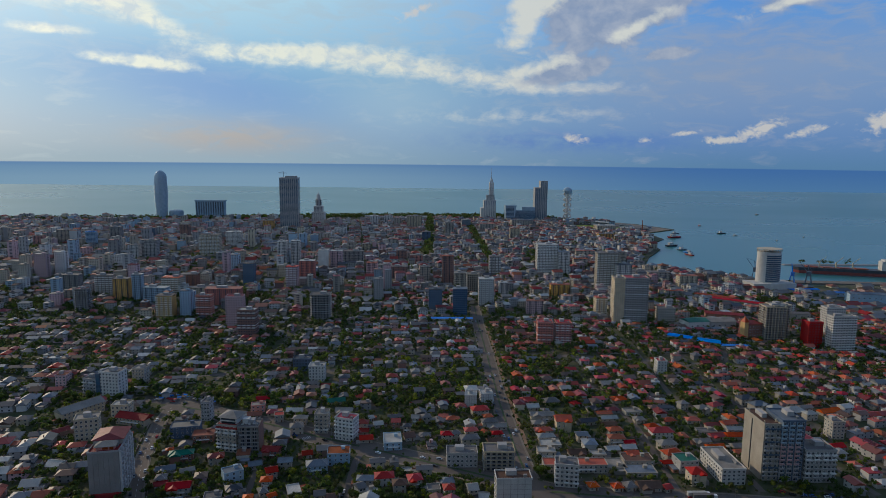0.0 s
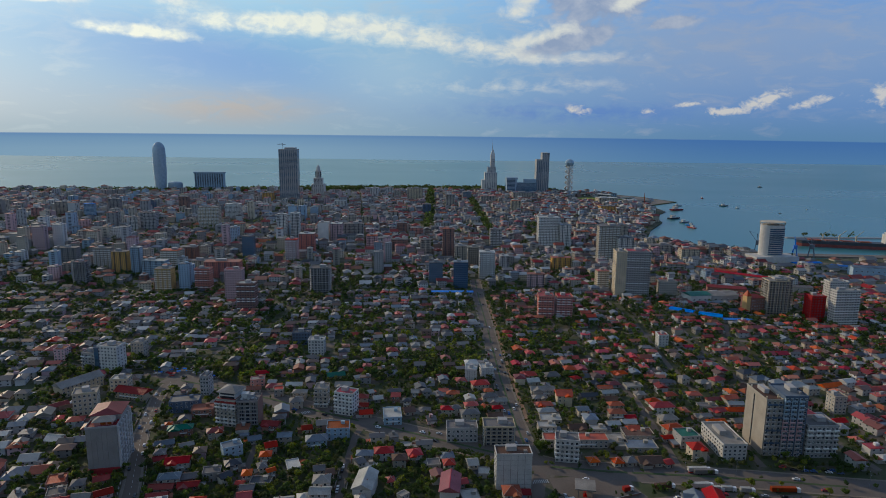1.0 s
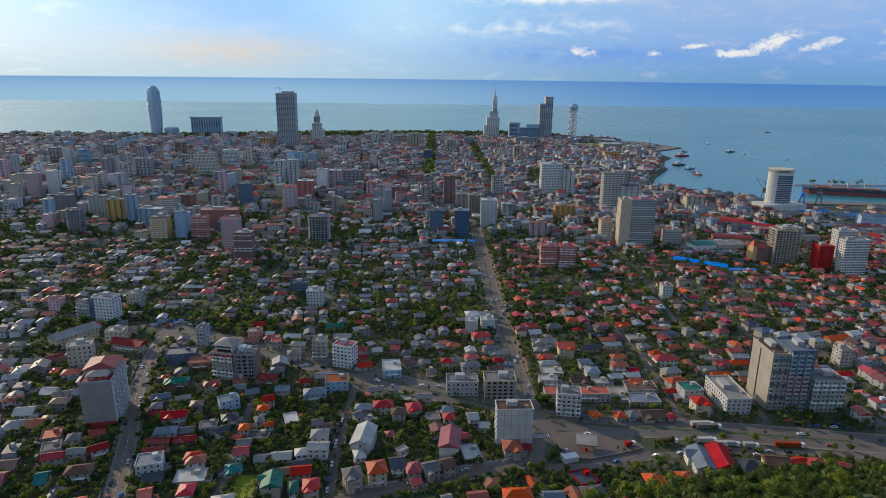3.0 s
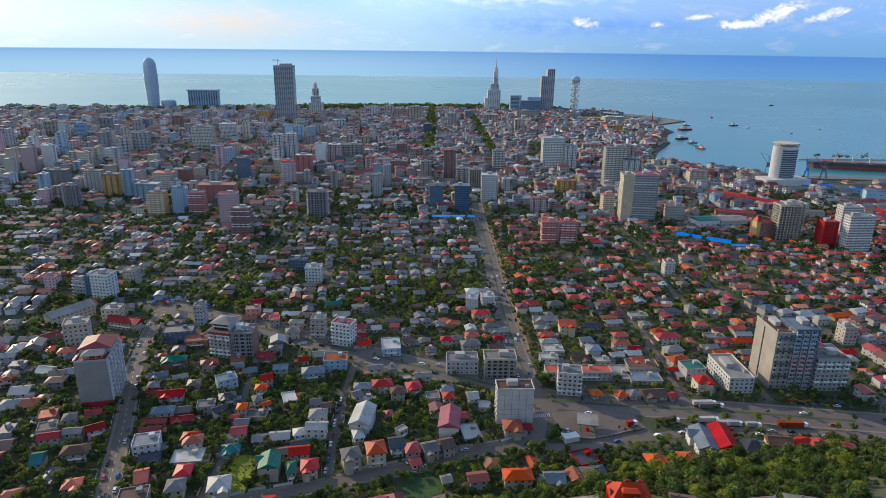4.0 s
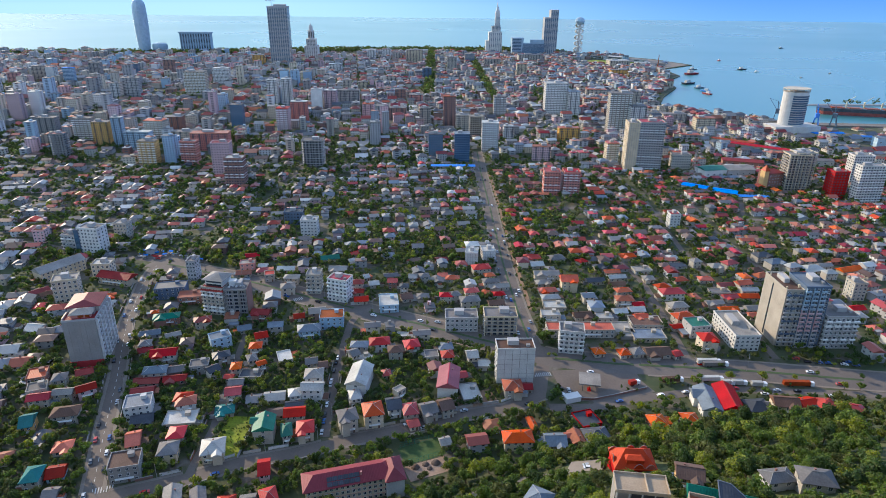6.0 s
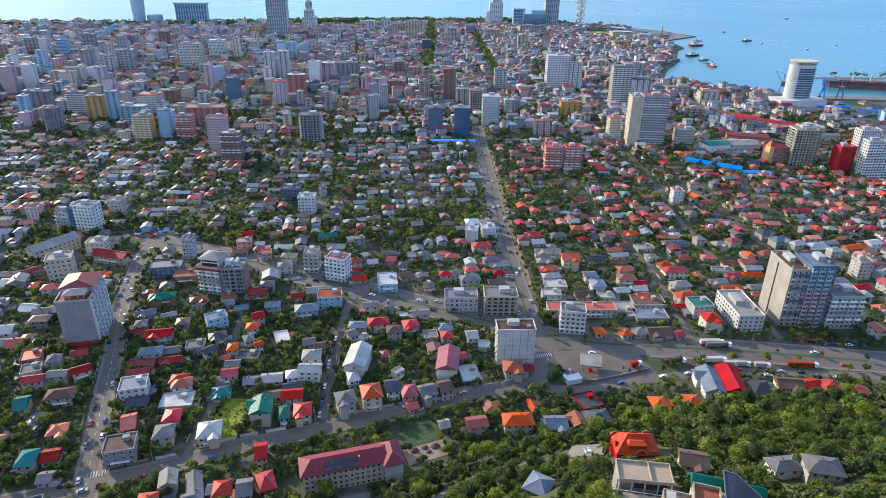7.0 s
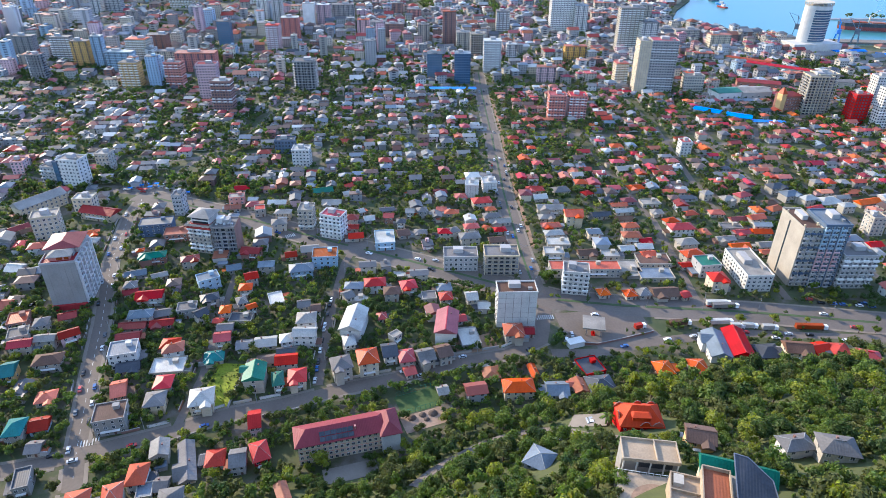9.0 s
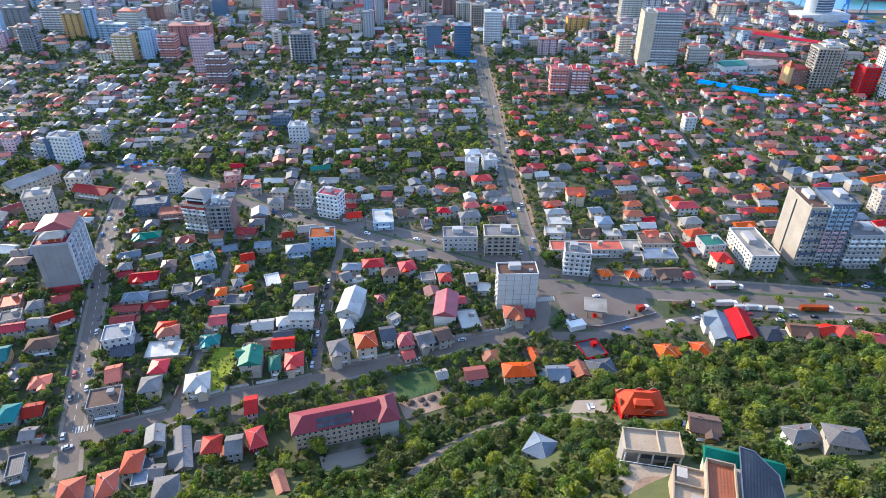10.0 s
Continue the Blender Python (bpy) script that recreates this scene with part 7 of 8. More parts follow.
for line in (BOULEVARD, AVENUE[:5]):
    for (xa, ya), (xb, yb) in zip(line, line[1:]):
        dist = math.hypot(xb - xa, yb - ya)
        for k in range(max(1, int(dist / 27))):
            u = (k + 0.5) / max(1, int(dist / 27))
            if abs(xa + (xb - xa) * u) < 330:
                lamp(xa + (xb - xa) * u, ya + (yb - ya) * u, math.atan2(yb - ya, xb - xa))
for k in range(26):
    x, y = -250 + 2.3 * k + cr.uniform(-2, 2), 562 - 0.35 * k + cr.uniform(-9, 9)
    st = thing("market_stall", x, y, 0.07, cr.uniform(-0.4, 0.4), "small market stall under a coloured tarpaulin", "stall", "market stalls")
    part("canopy", Shape().prism(0, 0, 2.2, 3.6, 3.0, 0.7), ROOF[cr.choice(("blue", "blue", "steel", "white", "red", "pale"))], st)
    part("counter", Shape().box(0, -0.8, 0, 0.9, 3.0, 0.9), WALL["concrete"], st)
    for sx in (-1.6, 1.6):
        part("post", Shape().box(sx, -1.3, 0, 2.2, 0.1, 0.1).box(sx, 1.3, 0, 2.2, 0.1, 0.1), RAIL, st)
# garden walls, poles along the lower road and the streets
wr = random.Random(8)
on_road = crossed(None, -0.9)
for pts, off in ((LOWER_ROAD[1:11], 6.4), (LOWER_ROAD[1:9], -6.4), (LEFT_STREET[1:6], 7.0), (LEFT_STREET[1:6], -7.0), ([(-54, 324), (-54, 407)], 3.6), ([(-54, 324), (-54, 407)], -3.6), ([(-112, 300), (-118, 400)], 3.0)):
    for (xa, ya), (xb, yb) in zip(pts, pts[1:]):
        dist = math.hypot(xb - xa, yb - ya)
        rot = math.atan2(yb - ya, xb - xa)
        n = max(1, round(dist / 13))
        for k in range(n):
            if wr.random() < 0.72:
                u, length = (k + 0.5) / n, dist / n * wr.uniform(0.6, 0.92)
                x, y = xa + (xb - xa) * u - math.sin(rot) * off, ya + (yb - ya) * u + math.cos(rot) * off
                if any(on_road(x + q * length * math.cos(rot), y + q * length * math.sin(rot)) for q in (-0.5, -0.25, 0, 0.25, 0.5)):
                    continue
                w = thing("garden_wall", x, y, hill(x, y), rot, "low plastered garden wall beside the road", "wall", "garden walls")
                part("wall_body", Shape().box(0, 0, -0.4, 1.5, length, 0.28), WALL[wr.choice(("plaster", "concrete", "block", "whitewash", "brick"))], w)
                part("wall_coping", Shape().box(0, 0, 1.5, 1.62, length + 0.1, 0.42), WALL["concrete"], w)
for (xa, ya), (xb, yb) in (((83.8, 353), (96.5, 352)), ((96.5, 352), (109.8, 356)), ((109.8, 356), (130.7, 363.3))):
    w = thing("forecourt_wall", (xa + xb) / 2, (ya + yb) / 2, 0, math.atan2(yb - ya, xb - xa), "low brown wall along the edge of the forecourt", "wall", "garden walls")
    part("wall_body", Shape().box(0, 0, -0.3, 1.3, math.hypot(xb - xa, yb - ya), 0.3), WALL["brick"], w)
    part("wall_coping", Shape().box(0, 0, 1.3, 1.42, math.hypot(xb - xa, yb - ya), 0.45), WALL["concrete"], w)
POLE = Shape().tube(0, 0, 0, 8.5, 0.16, 0.10, 6).data("shaft", WALL["concrete"])
POLE_ARM = Shape().box(0, 0, 7.9, 8.05, 2.0, 0.14).data("cross_arm", BARK)
for pts, off in ((LOWER_ROAD[1:11], 5.2), (LEFT_STREET[1:6], -5.8), ([(-54, 324), (-54, 440)], -3.0)):
    for (xa, ya), (xb, yb) in zip(pts, pts[1:]):
        dist = math.hypot(xb - xa, yb - ya)
        rot = math.atan2(yb - ya, xb - xa)
        for k in range(max(1, round(dist / 26))):
            x, y = xa + (xb - xa) * (k + 0.5) / max(1, round(dist / 26)) - math.sin(rot) * off, ya + (yb - ya) * (k + 0.5) / max(1, round(dist / 26)) + math.cos(rot) * off
            w = thing("utility_pole", x, y, hill(x, y), rot + 1.57, "grey concrete utility pole with a wooden cross arm", "pole", "utility poles")
            place(POLE, "shaft", w, 0, 0, 0)
            place(POLE_ARM, "cross_arm", w, 0, 0, 0)
# the long low wall of the wild meadow
mw = thing("meadow_wall", -92, 322, 0, 1.54, "long low pale wall beside the wild meadow", "wall")
part("wall_body", Shape().box(0, 0, -0.3, 1.6, 36, 0.3), WALL["block"], mw)
part("wall_coping", Shape().box(0, 0, 1.6, 1.72, 36.2, 0.45), WALL["concrete"], mw)
TAKEN += [(-100, 308, 6), (-100, 316, 6), (-99, 324, 6), (-98, 332, 6), (0, 309, 9), (-8, 306, 8), (2, 297, 8), (-30, 264, 9)]
fence = thing("pitch_fence", 0, 309, 0, 0.38, "tall green wire fence round the sports pitch", "fence")
for i in range(9):
    for sy in (-6.6, 6.6):
        part("post", Shape().box(-10.5 + 2.6 * i, sy, 0, 3.2, 0.1, 0.1), ROOF["green"], fence)
for z in (0.4, 1.8, 3.15):
    for sy in (-6.6, 6.6):
        part("rail", Shape().box(0, sy, z, z + 0.07, 21, 0.07), ROOF["green"], fence)
for k, (x, y, r) in enumerate(((-4, 297, 2.6), (1, 299, 2.2), (6, 300, 2.8), (3, 296, 1.8))):
    solid("soil_heap", Shape().tube(0, 0, -0.3, r * 0.35, r, r * 0.6, 9).tube(0.2, 0.1, r * 0.35, r * 0.62, r * 0.6, r * 0.15, 9), BARK, "heap of dug brown soil on the yard", "soil heap", x=x, y=y, z=hill(x, y) + 0.1, group="soil heaps")
# zebra crossings at the junctions
for x, y, rot, n in ((60, 404, 0.45, 8), (72, 378, 0.1, 9), (-148, 283, 0.3, 7), (-96, 478, 0.5, 6)):
    s = Shape()
    for k in range(n):
        s.box((k - n / 2) * 1.2, 0, 0.085, 0.115, 0.55, 4.0)
    solid("zebra_crossing", s, PAINT, "worn white zebra crossing", "road marking", "structure", x, y, 0.01, rot)

# ---- scattered town and greenery ----
RED_KEYS = ["maroon", "red", "rust", "brown", "grey", "red", "pale", "rust", "white", "maroon", "rust", "maroon", "red", "steel", "orange", "brown", "orange", "dark"]
ROOF_KEYS = ["grey", "grey", "pale", "brown", "maroon", "dark", "rust", "white", "dark", "steel", "brown", "maroon", "brown", "grey", "steel", "red"]
TALL_WALL_KEYS = ["whitewash", "cream", "sky", "plaster", "block", "concrete", "plaster", "rose"]
FAR_ROOF_KEYS = ["grey", "grey", "pale", "brown", "maroon", "rust", "white", "dark", "steel", "maroon", "brown", "grey", "maroon", "pale", "dark", "rust"]
WALL_KEYS = ["plaster", "block", "cream", "concrete", "whitewash", "block", "rose", "brick", "plaster", "cream"]
rnd = random.Random(11)
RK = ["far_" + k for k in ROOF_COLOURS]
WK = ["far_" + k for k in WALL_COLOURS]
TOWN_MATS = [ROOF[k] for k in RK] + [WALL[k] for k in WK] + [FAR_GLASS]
GLASS_SLOT = len(RK) + len(WK)
town = Shape()
LOTS = []


def green(x, y):
    """Where gardens (over 0) or rooftops (under 0) prevail."""
    return noise.noise(Vector((x * 0.017, y * 0.017, 3.7)))


def far_house(x, y, rot, w, d, storeys, roof, wall, flat):
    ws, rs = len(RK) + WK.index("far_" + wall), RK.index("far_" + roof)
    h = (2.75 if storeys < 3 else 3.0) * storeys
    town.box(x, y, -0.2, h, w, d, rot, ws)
    c, s = math.cos(rot), math.sin(rot)
    if flat:
        town.box(x, y, h, h + 0.5, w + 0.3, d + 0.3, rot, rs)
        town.box(x + c * w * 0.2, y + s * w * 0.2, h + 0.5, h + 2.6, w * 0.3, d * 0.3, rot, ws)
    else:
        town.prism(x, y, h, w + 1.7, d + 1.7, d * 0.27, rot, rs, hip=rnd.choice((0.0, d * 0.5)))
    if storeys > 2:
        n = max(2, int(w / (3.2 if y < 1300 else 6.5)))
        for k in range(storeys):
            for i in range(n):
                px = (i + 0.5) / n * w - w / 2
                town.box(x + c * px, y + s * px, 3 * k + 1.0, 3 * k + 2.4, 1.3 if y < 1300 else 2.6, d + 0.2, rot, GLASS_SLOT)
            if y < 1500:
                town.box(x, y, 3 * k + 1.0, 3 * k + 2.4, w + 0.2, d * 0.4, rot, GLASS_SLOT)
    elif y < 900:
        if rnd.random() < 0.7:
            q, p, tall = rnd.choice((-1, 1)), rnd.uniform(-0.25, 0.25) * d, rnd.uniform(2.2, 3.4)
            px = q * (w / 2 + w * 0.2)
            ax, ay = x + c * px - s * p, y + s * px + c * p
            town.box(ax, ay, -0.2, tall, w * 0.4, d * rnd.uniform(0.4, 0.8), rot, len(RK) + WK.index("far_" + rnd.choice(WALL_KEYS)))
            town.frustum(ax, ay, tall, tall + 0.25, w * 0.46, d * 0.7, rot, RK.index("far_" + rnd.choice(("grey", "rust", "pale", "steel", "dark", "brown"))), w * 0.42, d * 0.66)
        if rnd.random() < 0.6:
            px = rnd.uniform(-0.3, 0.3) * w
            town.box(x + c * px - s * d * 0.12, y + s * px + c * d * 0.12, h + 0.2, h + d * 0.27 + 0.9, 0.7, 0.7, rot, len(RK) + WK.index("far_brick"))
        for k in range(storeys):
            for px in (-w * 0.25, w * 0.25):
                town.box(x + c * px, y + s * px, 3 * k + 1.0, 3 * k + 2.2, 1.2, d + 0.16, rot, GLASS_SLOT)


def fill(x0, x1, y0, y1, sx, sy, rot, chance, kinds, wedge=0.78):
    """Houses on the lots of a street grid turned by rot; every few lots a lane stays free."""
    c, s = math.cos(rot), math.sin(rot)
    cx, cy = (x0 + x1) / 2, (y0 + y1) / 2
    m = int(max(x1 - x0, y1 - y0) / min(sx, sy) * 0.75)
    for j in range(-m, m):
        for i in range(-m, m):
            lx = i * sx + (i // 7) * 4 + rnd.uniform(-1.5, 1.5)
            ly = j * sy + (j // 2) * 3 + rnd.uniform(-1.8, 1.8)
            x, y = cx + c * lx - s * ly, cy + s * lx + c * ly
            if not (x0 < x < x1 and y0 < y < y1) or abs(x) > wedge * y + 60:
                continue
            if rnd.random() > chance - (0.7 * max(green(x, y) - 0.05, 0) if y < 1000 else 0) or not on_land(x, y, 14) or taken(x, y, min(sx, sy) * 0.42):
                continue
            storeys, flat, big = kinds(rnd, x, y)
            w, d = sx * rnd.uniform(0.55, 1.0) * big, sy * rnd.uniform(0.48, 0.82) * big
            if d > w:
                far_house(x, y, rot + math.pi / 2 + rnd.uniform(-0.06, 0.06), d, w, storeys, rnd.choice((RED_KEYS if x > 75 else ROOF_KEYS) if y < 900 else FAR_ROOF_KEYS), rnd.choice(WALL_KEYS if storeys < 5 else TALL_WALL_KEYS), flat)
            else:
                far_house(x, y, rot + rnd.uniform(-0.06, 0.06), w, d, storeys, rnd.choice((RED_KEYS if x > 75 else ROOF_KEYS) if y < 900 else FAR_ROOF_KEYS), rnd.choice(WALL_KEYS if storeys < 5 else TALL_WALL_KEYS), flat)
            LOTS.append((x, y, 0.5 * max(w, d)))


def low(r, x, y):
    return r.choice((1, 1, 2, 2, 2)), r.random() < 0.12, 1.0


def old_town(r, x, y):
    return r.choice((2, 2, 3, 3, 4, 4, 5)), r.random() < 0.3, 1.05


def suburb(r, x, y):
    tall = r.random() if y < 1650 else r.uniform(0.1, 1.0)
    return (r.choice((9, 10, 12, 14)) if tall < 0.10 else r.choice((5, 6, 7)) if tall < 0.28 else r.choice((2, 2, 3, 4))), tall < 0.5, 1.0


fill(-300, 62, 300, 560, 11.0, 12.5, 0.16, 0.42, low)
fill(74, 330, 400, 560, 11.0, 12.5, 0.07, 0.55, low)
fill(-720, -420, 560, 860, 13.0, 14.0, 0.12, 0.68, low)
fill(-420, 60, 560, 860, 11.6, 12.6, 0.10, 0.68, low)
fill(72, 640, 545, 860, 11.2, 12.2, 0.07, 0.80, low)
fill(330, 640, 360, 545, 12.5, 14.0, 0.25, 0.8, low)
fill(-620, -330, 330, 620, 13.0, 15.0, 0.2, 0.75, low)
fill(-330, -235, 250, 480, 13.0, 15.0, 0.2, 0.7, low)
fill(-900, -60, 860, 1130, 16.0, 18.0, 0.08, 0.75, lambda r, x, y: suburb(r, x, y) if r.random() < 0.5 else low(r, x, y))
fill(-60, 620, 860, 1130, 14.0, 16.0, 0.15, 0.8, lambda r, x, y: old_town(r, x, y) if r.random() < 0.5 else low(r, x, y))
fill(-1900, -250, 1130, 2260, 21.0, 24.0, 0.05, 0.72, suburb)
fill(-250, 640, 1130, 2330, 17.0, 19.0, 0.12, 0.86, old_town)
fill(560, 1300, 760, 1110, 24.0, 22.0, 0.2, 0.5, low)
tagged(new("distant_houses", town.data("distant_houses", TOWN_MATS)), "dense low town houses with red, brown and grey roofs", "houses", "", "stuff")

# trees


def leaf_cloud(seed, blobs, leaves, size, core=True):
    """A crown one metre in radius: clumps of leaf sprays round a few limbs' ends. Returns vertices and faces."""
    r = np.random.RandomState(seed)
    v, f = [], []
    cs = r.normal(size=(blobs, 3))
    cs /= np.linalg.norm(cs, axis=1)[:, None]
    cs *= r.uniform(0.25, 0.68, (blobs, 1))
    cs[:, 2] = cs[:, 2] * 0.75 + 0.05
    rad = r.uniform(0.30, 0.50, blobs)
    for c, q in zip(cs, rad):
        for _ in range(leaves):
            n = r.normal(size=3)
            n[2] = abs(n[2]) * 0.9 - 0.35 * r.rand()
            n /= np.linalg.norm(n)
            p = c + n * q * r.uniform(0.75, 1.08)
            n2 = n + r.normal(size=3) * 0.55
            n2 /= np.linalg.norm(n2)
            a = np.cross(n2, r.normal(size=3))
            a /= np.linalg.norm(a)
            b = np.cross(n2, a)
            h = size * r.uniform(0.6, 1.3)
            k = len(v)
            v += [p - a * h, p - b * h * 0.6 + n2 * h * 0.25, p + a * h, p + b * h * 0.7]
            f.append((k, k + 1, k + 2, k + 3))
    if core:
        for c, q in zip(cs, rad):
            k = len(v)
            q *= 0.8
            v += [c + np.array(o) * q for o in ((1, 0, 0), (-1, 0, 0), (0, 1, 0), (0, -1, 0), (0, 0, 1), (0, 0, -1))]
            f += [(k, k + 2, k + 4), (k + 2, k + 1, k + 4), (k + 1, k + 3, k + 4), (k + 3, k, k + 4)]
            f += [] if leaves < 5 else [(k + 2, k, k + 5), (k + 1, k + 2, k + 5), (k + 3, k + 1, k + 5), (k, k + 3, k + 5)]
    return np.array(v), f


def crown_mesh(name, seed, mat):
    v, f = leaf_cloud(seed, 12, 62, 0.092)
    me = bpy.data.meshes.new(name)
    me.from_pydata([tuple(p) for p in v], [], f)
    me.materials.append(mat)
    me.update()
    return me


CROWNS = [crown_mesh("crown", 20 + k, LEAF[(0, 1, 3, 1, 0, 2)[k]]) for k in range(6)]
POINTED = []
for k in range(2):
    v, f = leaf_cloud(60 + k, 16, 40, 0.12)
    v = v * np.array([0.62, 0.62, 1.5]) * (1 - 0.28 * v[:, 2:3].clip(-1, 1))
    me = bpy.data.meshes.new("crown")
    me.from_pydata([tuple(p) for p in v], [], f)
    me.materials.append(LEAF[0])
    me.update()
    POINTED.append(me)


def trunk_shape():
    s = Shape().frustum(0, 0, -0.6, 1.0, 0.16, 0.16, 0, 0, 0.09, 0.09)
    for a in (0.3, 2.3, 4.4):
        s.beam((0, 0, 0.8), (0.35 * math.cos(a), 0.35 * math.sin(a), 1.35), 0.03)
    return s.data("trunk", BARK)


TRUNK = trunk_shape()


def tree(x, y, r, rise, kind, label):
    """A tree of crown radius r, with the crown's middle rise radii over the ground."""
    t = thing("tree", x, y, hill(x, y), rnd.uniform(0, 6.28), label, "tree", "trees")
    c = place(CROWNS[kind] if kind < 6 else POINTED[kind - 6], "crown", t, 0, 0, r * rise, 0, (r, r * rnd.uniform(0.85, 1.1), r * rnd.uniform(0.8, 1.05)))
    place(TRUNK, "trunk", t, 0, 0, 0, 0, (r * 0.8, r * 0.8, r * rise * 0.85))
    return t


TREE_WORDS = ["dark green leafy tree", "green leafy tree", "olive-green leafy tree", "fresh green leafy tree", "dark green broad tree", "bright yellow-green leafy tree", "slender dark conifer", "slender dark conifer"]
spots, kept = [], []


def free(x, y, r, gap):
    for a, b, c in kept:
        if abs(x - a) < (c + r) * gap and math.hypot(x - a, y - b) < (c + r) * gap:
            return False
    return not taken(x, y, r * 0.25) and not (hill(x, y) > 1.0 and r > 1.5 and taken(x, y + 1.2 * r, r * 0.55))


# the wooded slope, the nearest trees first
STANDARDS = [(25.4, 288, 5.2, 5, " of the lane bend"), (31.5, 291, 4.6, 5, " of the lane bend"), (20, 284, 4.4, 3, " below the lane"), (63, 222, 4.6, 5, " beside the terrace"), (60, 217, 4.8, 5, " beside the terrace"), (66, 215, 3.8, 3, " beside the terrace"),
             (77.7, 415, 5.4, 3, " on the corner of the avenue"), (165, 321, 5.6, 4, " beside the red-roofed hall"), (165.9, 268, 6.0, 3, " on the slope"), (148.5, 273, 5.6, 3, " on the slope"), (-33, 306, 3.0, 6, " beside the lower road"), (-22, 308, 2.8, 6, " beside the lower road"),
             (140.6, 369.5, 1.7, 3, " on the green verge"), (147, 369.4, 1.9, 5, " on the green verge"), (160.7, 371, 2.0, 5, " on the green verge"), (183, 372, 3.3, 5, " on the green verge"), (203.2, 371.5, 3.3, 5, " on the green verge"), (222.8, 372, 2.2, 5, " on the green verge"), (247.7, 362.5, 2.6, 5, " on the green verge"), (257, 362, 2.6, 3, " on the green verge")]
for x, y, r, k, words in STANDARDS:
    TAKEN.append((x, y, r * 0.6))
tries = 0
near_trees = 0
wood = []
for tries in range(9000):
    x, y = rnd.uniform(-150, 330), rnd.uniform(165, 350)
    if y > float(np.interp(x, [-150, -20, 46, 80, 200, 330], [262, 268, 296, 318, 342, 356])) or abs(x) > 0.62 * y + 25:
        continue
    r = rnd.choice((1.3, 1.7, 2.4, 3.0, 3.6, 4.4, 5.0))
    if free(x, y, r, 0.44):
        kept.append((x, y, r))
        wood.append((x, y, r))
for x, y, r in wood:
    if r > 2 and near_trees < 210 and (225 < y < 300 or x > 150 and y < 330) and abs(x - 120) < 170:
        k = rnd.choice((0, 1, 1, 2, 3, 3, 4, 4, 5))
        tree(x, y, r, rnd.uniform(1.0, 1.3), k, TREE_WORDS[k] + " on the slope")
        near_trees += 1
    else:
        spots.append((x, y, r, rnd.uniform(0.9, 1.25)))
for tries in range(9000):
    x, y = rnd.uniform(-60, 260), rnd.uniform(185, 330)
    r = rnd.choice((0.9, 1.2, 1.5, 1.9, 2.3))
    if hill(x, y) > 1.5 and abs(x) < 0.62 * y + 20 and free(x, y, r, 0.42):
        kept.append((x, y, r))
        spots.append((x, y, r, 0.45))
# trees that stand out
for x, y, r, k, words in STANDARDS:
    kept.append((x, y, r))
    tree(x, y, r, 1.15, k, TREE_WORDS[k] + words)
palm = thing("palm", 78, 268, hill(78, 268), 0.0, "tall palm with arching green fronds beside the paved yard", "palm", "trees")
part("trunk", Shape().tube(0, 0, -0.5, 5.2, 0.34, 0.26, 8), BARK, palm)
for k in range(18):
    a, lift, frond = 2.4 * k, 1.0 - 0.09 * (k % 12), Shape()
    run = [(0.15 + 3.1 * u, 5.2 + 2.6 * lift * u - 2.9 * u * u) for u in (0, 0.25, 0.5, 0.75, 1.0)]
    for (ra, za), (rb, zb) in zip(run, run[1:]):
        wa, wb = 0.5 * math.sin(math.pi * min(0.95, ra / 3.3) ** 0.7) + 0.06, 0.5 * math.sin(math.pi * min(0.95, rb / 3.3) ** 0.7) + 0.06
        for q in (-1, 1):
            ring = [(ra, 0, za), (ra, q * wa, za - 0.22), (rb, q * wb, zb - 0.22), (rb, 0, zb)]
            frond.add([(x * math.cos(a) - y * math.sin(a), x * math.sin(a) + y * math.cos(a), z) for x, y, z in ring], [(0, 1, 2, 3)])
    part("frond", frond, LEAF[1], palm)
# gardens among the near houses
LOTS_NEAR = [q for q in LOTS if q[1] < 600]
for tries in range(15000):
    x, y = rnd.uniform(-330, 330), rnd.uniform(245, 590)
    if abs(x) > 0.72 * y + 20:
        continue
    r = rnd.choice((1.0, 1.3, 1.8, 2.4, 3.0, 3.6))
    if free(x, y, r, 0.50) and not any(abs(x - a) < c + r * 0.2 and abs(y - b) < c + r * 0.2 for a, b, c in LOTS_NEAR):
        kept.append((x, y, r))
        if near_trees < 290 and y < 345 and rnd.random() < 0.5:
            k = rnd.choice((0, 1, 1, 2, 3, 4, 5, 6))
            tree(x, y, r, rnd.uniform(1.0, 1.3), k, TREE_WORDS[k] + " in a garden")
            near_trees += 1
        else:
            spots.append((x, y, r, rnd.uniform(0.85, 1.2)))
for tries in range(9000):
    x, y = rnd.uniform(-240, 120), rnd.uniform(262, 430)
    r = rnd.choice((1.4, 1.9, 2.4, 3.0, 3.4))
    if free(x, y, r, 0.45) and not any(abs(x - a) < c and abs(y - b) < c for a, b, c in LOTS_NEAR):
        kept.append((x, y, r))
        spots.append((x, y, r, rnd.uniform(0.8, 1.1)))
for k in range(90):
    spots.append((rnd.uniform(-106, -94), rnd.uniform(305, 336), rnd.uniform(0.25, 0.6), 0.5))
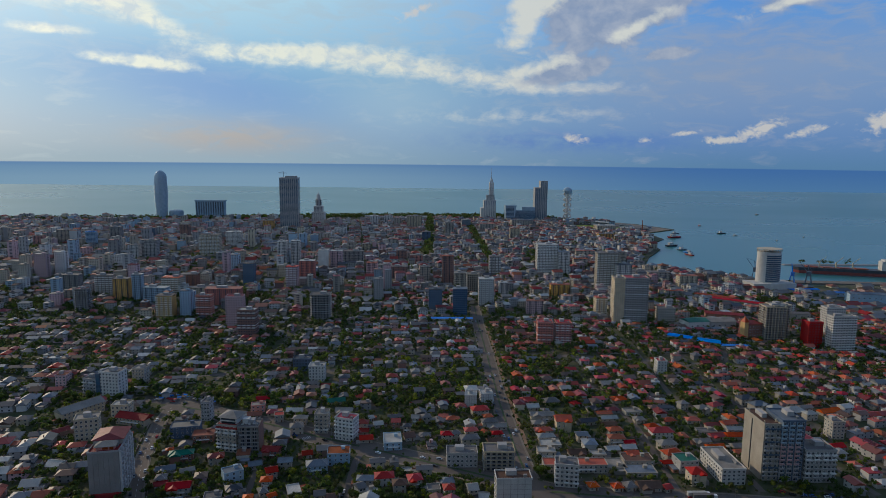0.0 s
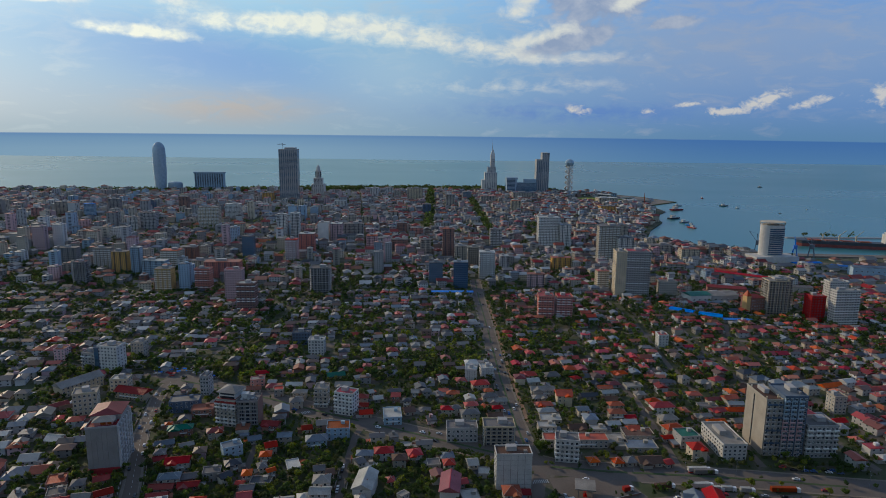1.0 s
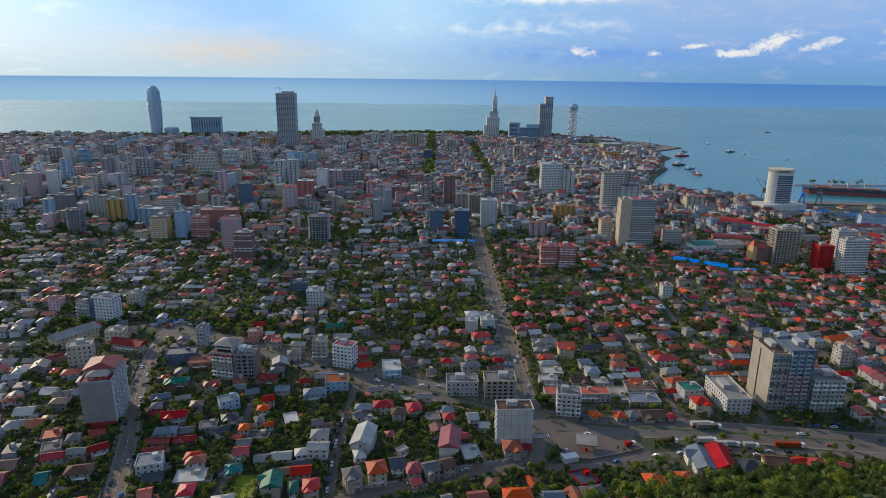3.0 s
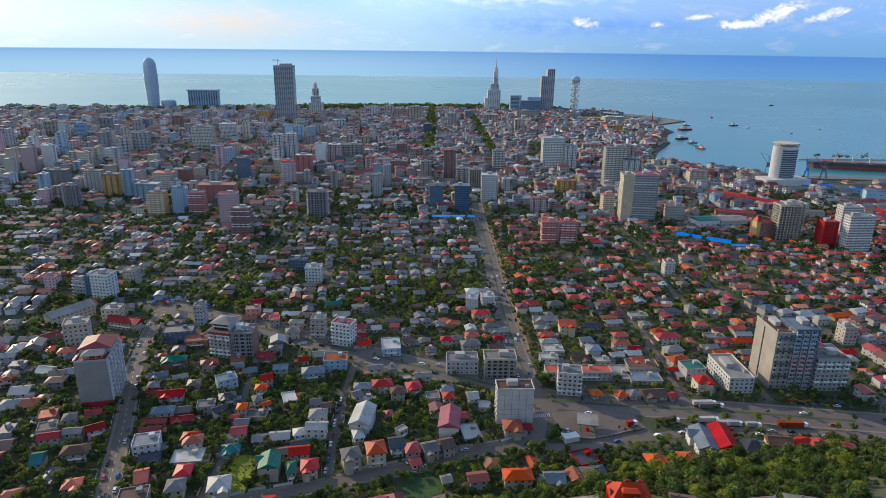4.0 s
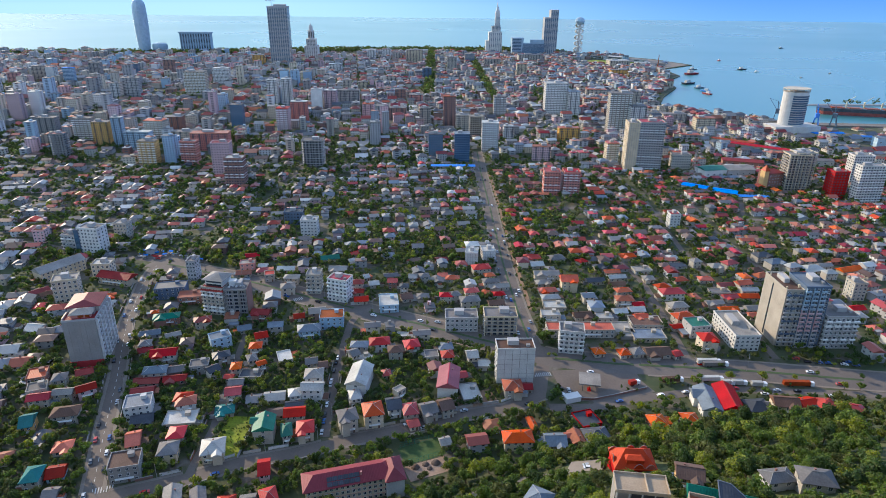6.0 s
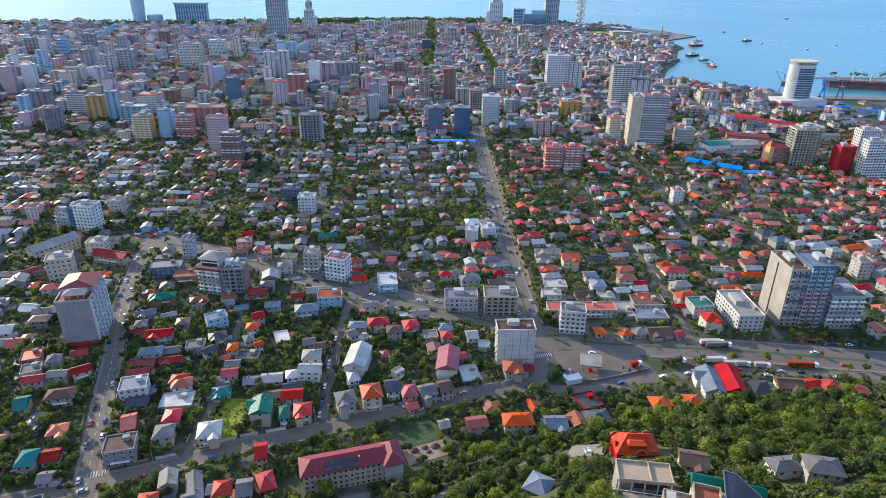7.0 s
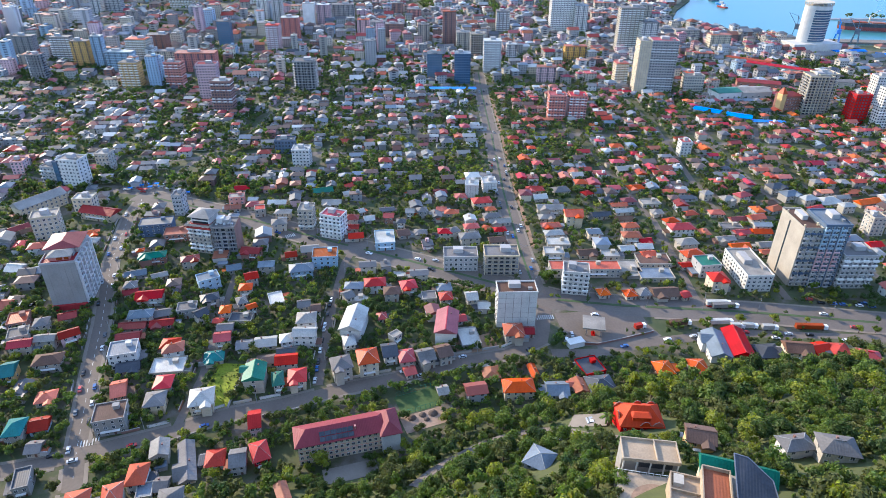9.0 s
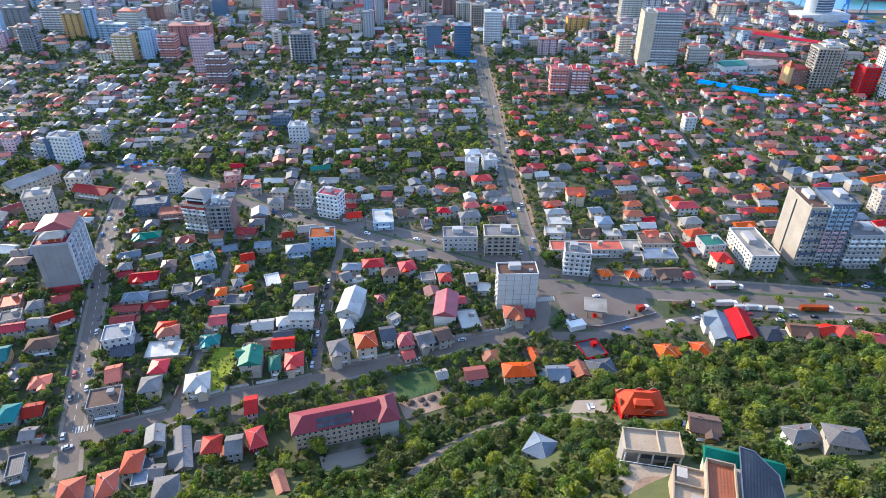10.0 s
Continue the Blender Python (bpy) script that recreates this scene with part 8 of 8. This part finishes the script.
# street trees on the boulevard and the avenue
for line, off in ((BOULEVARD, 0.0), (AVENUE, 8.2), (AVENUE, -8.2), (LEFT_STREET, 6.4), (LEFT_STREET, -6.4)):
    for (xa, ya), (xb, yb) in zip(line, line[1:]):
        n = int(math.hypot(xb - xa, yb - ya) / 17)
        for k in range(n):
            x, y = xa + (xb - xa) * k / n, ya + (yb - ya) * k / n
            if off:
                x += off
            spots.append((x + rnd.uniform(-1, 1) * (off != 0), y, rnd.uniform(1.0, 1.9) * (1.8 if line is LEFT_STREET else 1.2), 1.3))
# between the farther houses
cells = {}
for x, y, c in LOTS:
    cells.setdefault((int(x // 20), int(y // 20)), []).append((x, y, c))


def clear_of_lots(x, y, r):
    i, j = int(x // 20), int(y // 20)
    return all(math.hypot(x - a, y - b) > c * 0.85 + r * 0.45 for di in (-1, 0, 1) for dj in (-1, 0, 1) for a, b, c in cells.get((i + di, j + dj), ()))


for tries in range(9000):
    y = 960 + 1300 * rnd.random()
    x = rnd.uniform(-0.78, 0.78) * y
    r = rnd.uniform(3.2, 5.6)
    if x < 640 and (green(x * 0.6, y * 0.6) > 0.0 or rnd.random() < 0.3) and on_land(x, y, 8) and clear_of_lots(x, y, r * 0.4) and not taken(x, y, r * 0.4):
        spots.append((x, y, r, rnd.uniform(1.1, 1.5)))
# two long tree-lined lanes through the old town
for xa, ya, xb, yb, n, half in ((-6, 1420, -1, 2420, 180, 10), (129, 1350, 126, 2150, 130, 7), (210, 1260, 240, 1500, 30, 14)):
    for k in range(n):
        q = k / n
        spots.append((xa + (xb - xa) * q + rnd.uniform(-half, half), ya + (yb - ya) * q, rnd.uniform(6.0, 8.5), 1.4))
for tries in range(30000):
    y = 545 + 480 * rnd.random()
    x = rnd.uniform(-0.76, 0.76) * y
    r = rnd.uniform(2.3, 4.9)
    if x < 600 and (green(x, y) > -0.16 or rnd.random() < 0.3) and clear_of_lots(x, y, r) and not taken(x, y, r * 0.3):
        spots.append((x, y, r, rnd.uniform(0.85, 1.15)))
        cells.setdefault((int(x // 20), int(y // 20)), []).append((x, y, r * 0.55))
for x in (809, 817, 850, 858, 866, 873, 881, 912, 918):
    spots.append((x, 1363, rnd.uniform(4.5, 6.5), 1.1))
# the seaside park
for tries in range(2600):
    x = rnd.uniform(-1950, 470)
    shore = float(np.interp(x, [-4000, -1437, -900, -345, 289, 542], [1900, 2240, 2310, 2465, 2520, 2398]))
    spots.append((x, shore - 15 - rnd.uniform(0, 110), rnd.uniform(4.5, 8.5), 1.0))
verts, faces, mats, count = [], [], [], 0
CLOUDS = ((300, [leaf_cloud(140 + k, 8, 21, 0.135) for k in range(5)]), (400, [leaf_cloud(150 + k, 7, 13, 0.17) for k in range(5)]), (560, [leaf_cloud(160 + k, 6, 8, 0.22) for k in range(6)]),
          (1000, [leaf_cloud(170 + k, 5, 4, 0.31) for k in range(6)]), (9999, [leaf_cloud(180 + k, 4, 3, 0.38) for k in range(6)]))
for x, y, r, rise in spots:
    v, f = rnd.choice(next(group for reach, group in CLOUDS if y + (100 if r < 1.6 else 0) < reach or reach == 9999))
    a = rnd.uniform(0, 6.28)
    c, s = math.cos(a), math.sin(a)
    m = np.array([[c, -s, 0], [s, c, 0], [0, 0, rnd.uniform(0.8, 1.15)]]) * r
    verts.append(v @ m.T + np.array([x, y, hill(x, y) + r * rise]))
    faces += [tuple(i + count for i in q) for q in f]
    mats += [rnd.choice((0, 1, 1, 3, 2, 1, 3, 0) if y < 320 else (0, 0, 1, 1, 3, 0, 3, 2) if y < 700 else (0, 0, 1, 3))] * len(f)
    count += len(v)
me = bpy.data.meshes.new("trees")
me.from_pydata(np.concatenate(verts).tolist(), [], faces)
for mat in LEAF:
    me.materials.append(mat)
me.polygons.foreach_set("material_index", mats)
me.update()
tagged(new("garden_trees", me), "many green garden and street trees among the houses", "trees", "", "stuff")
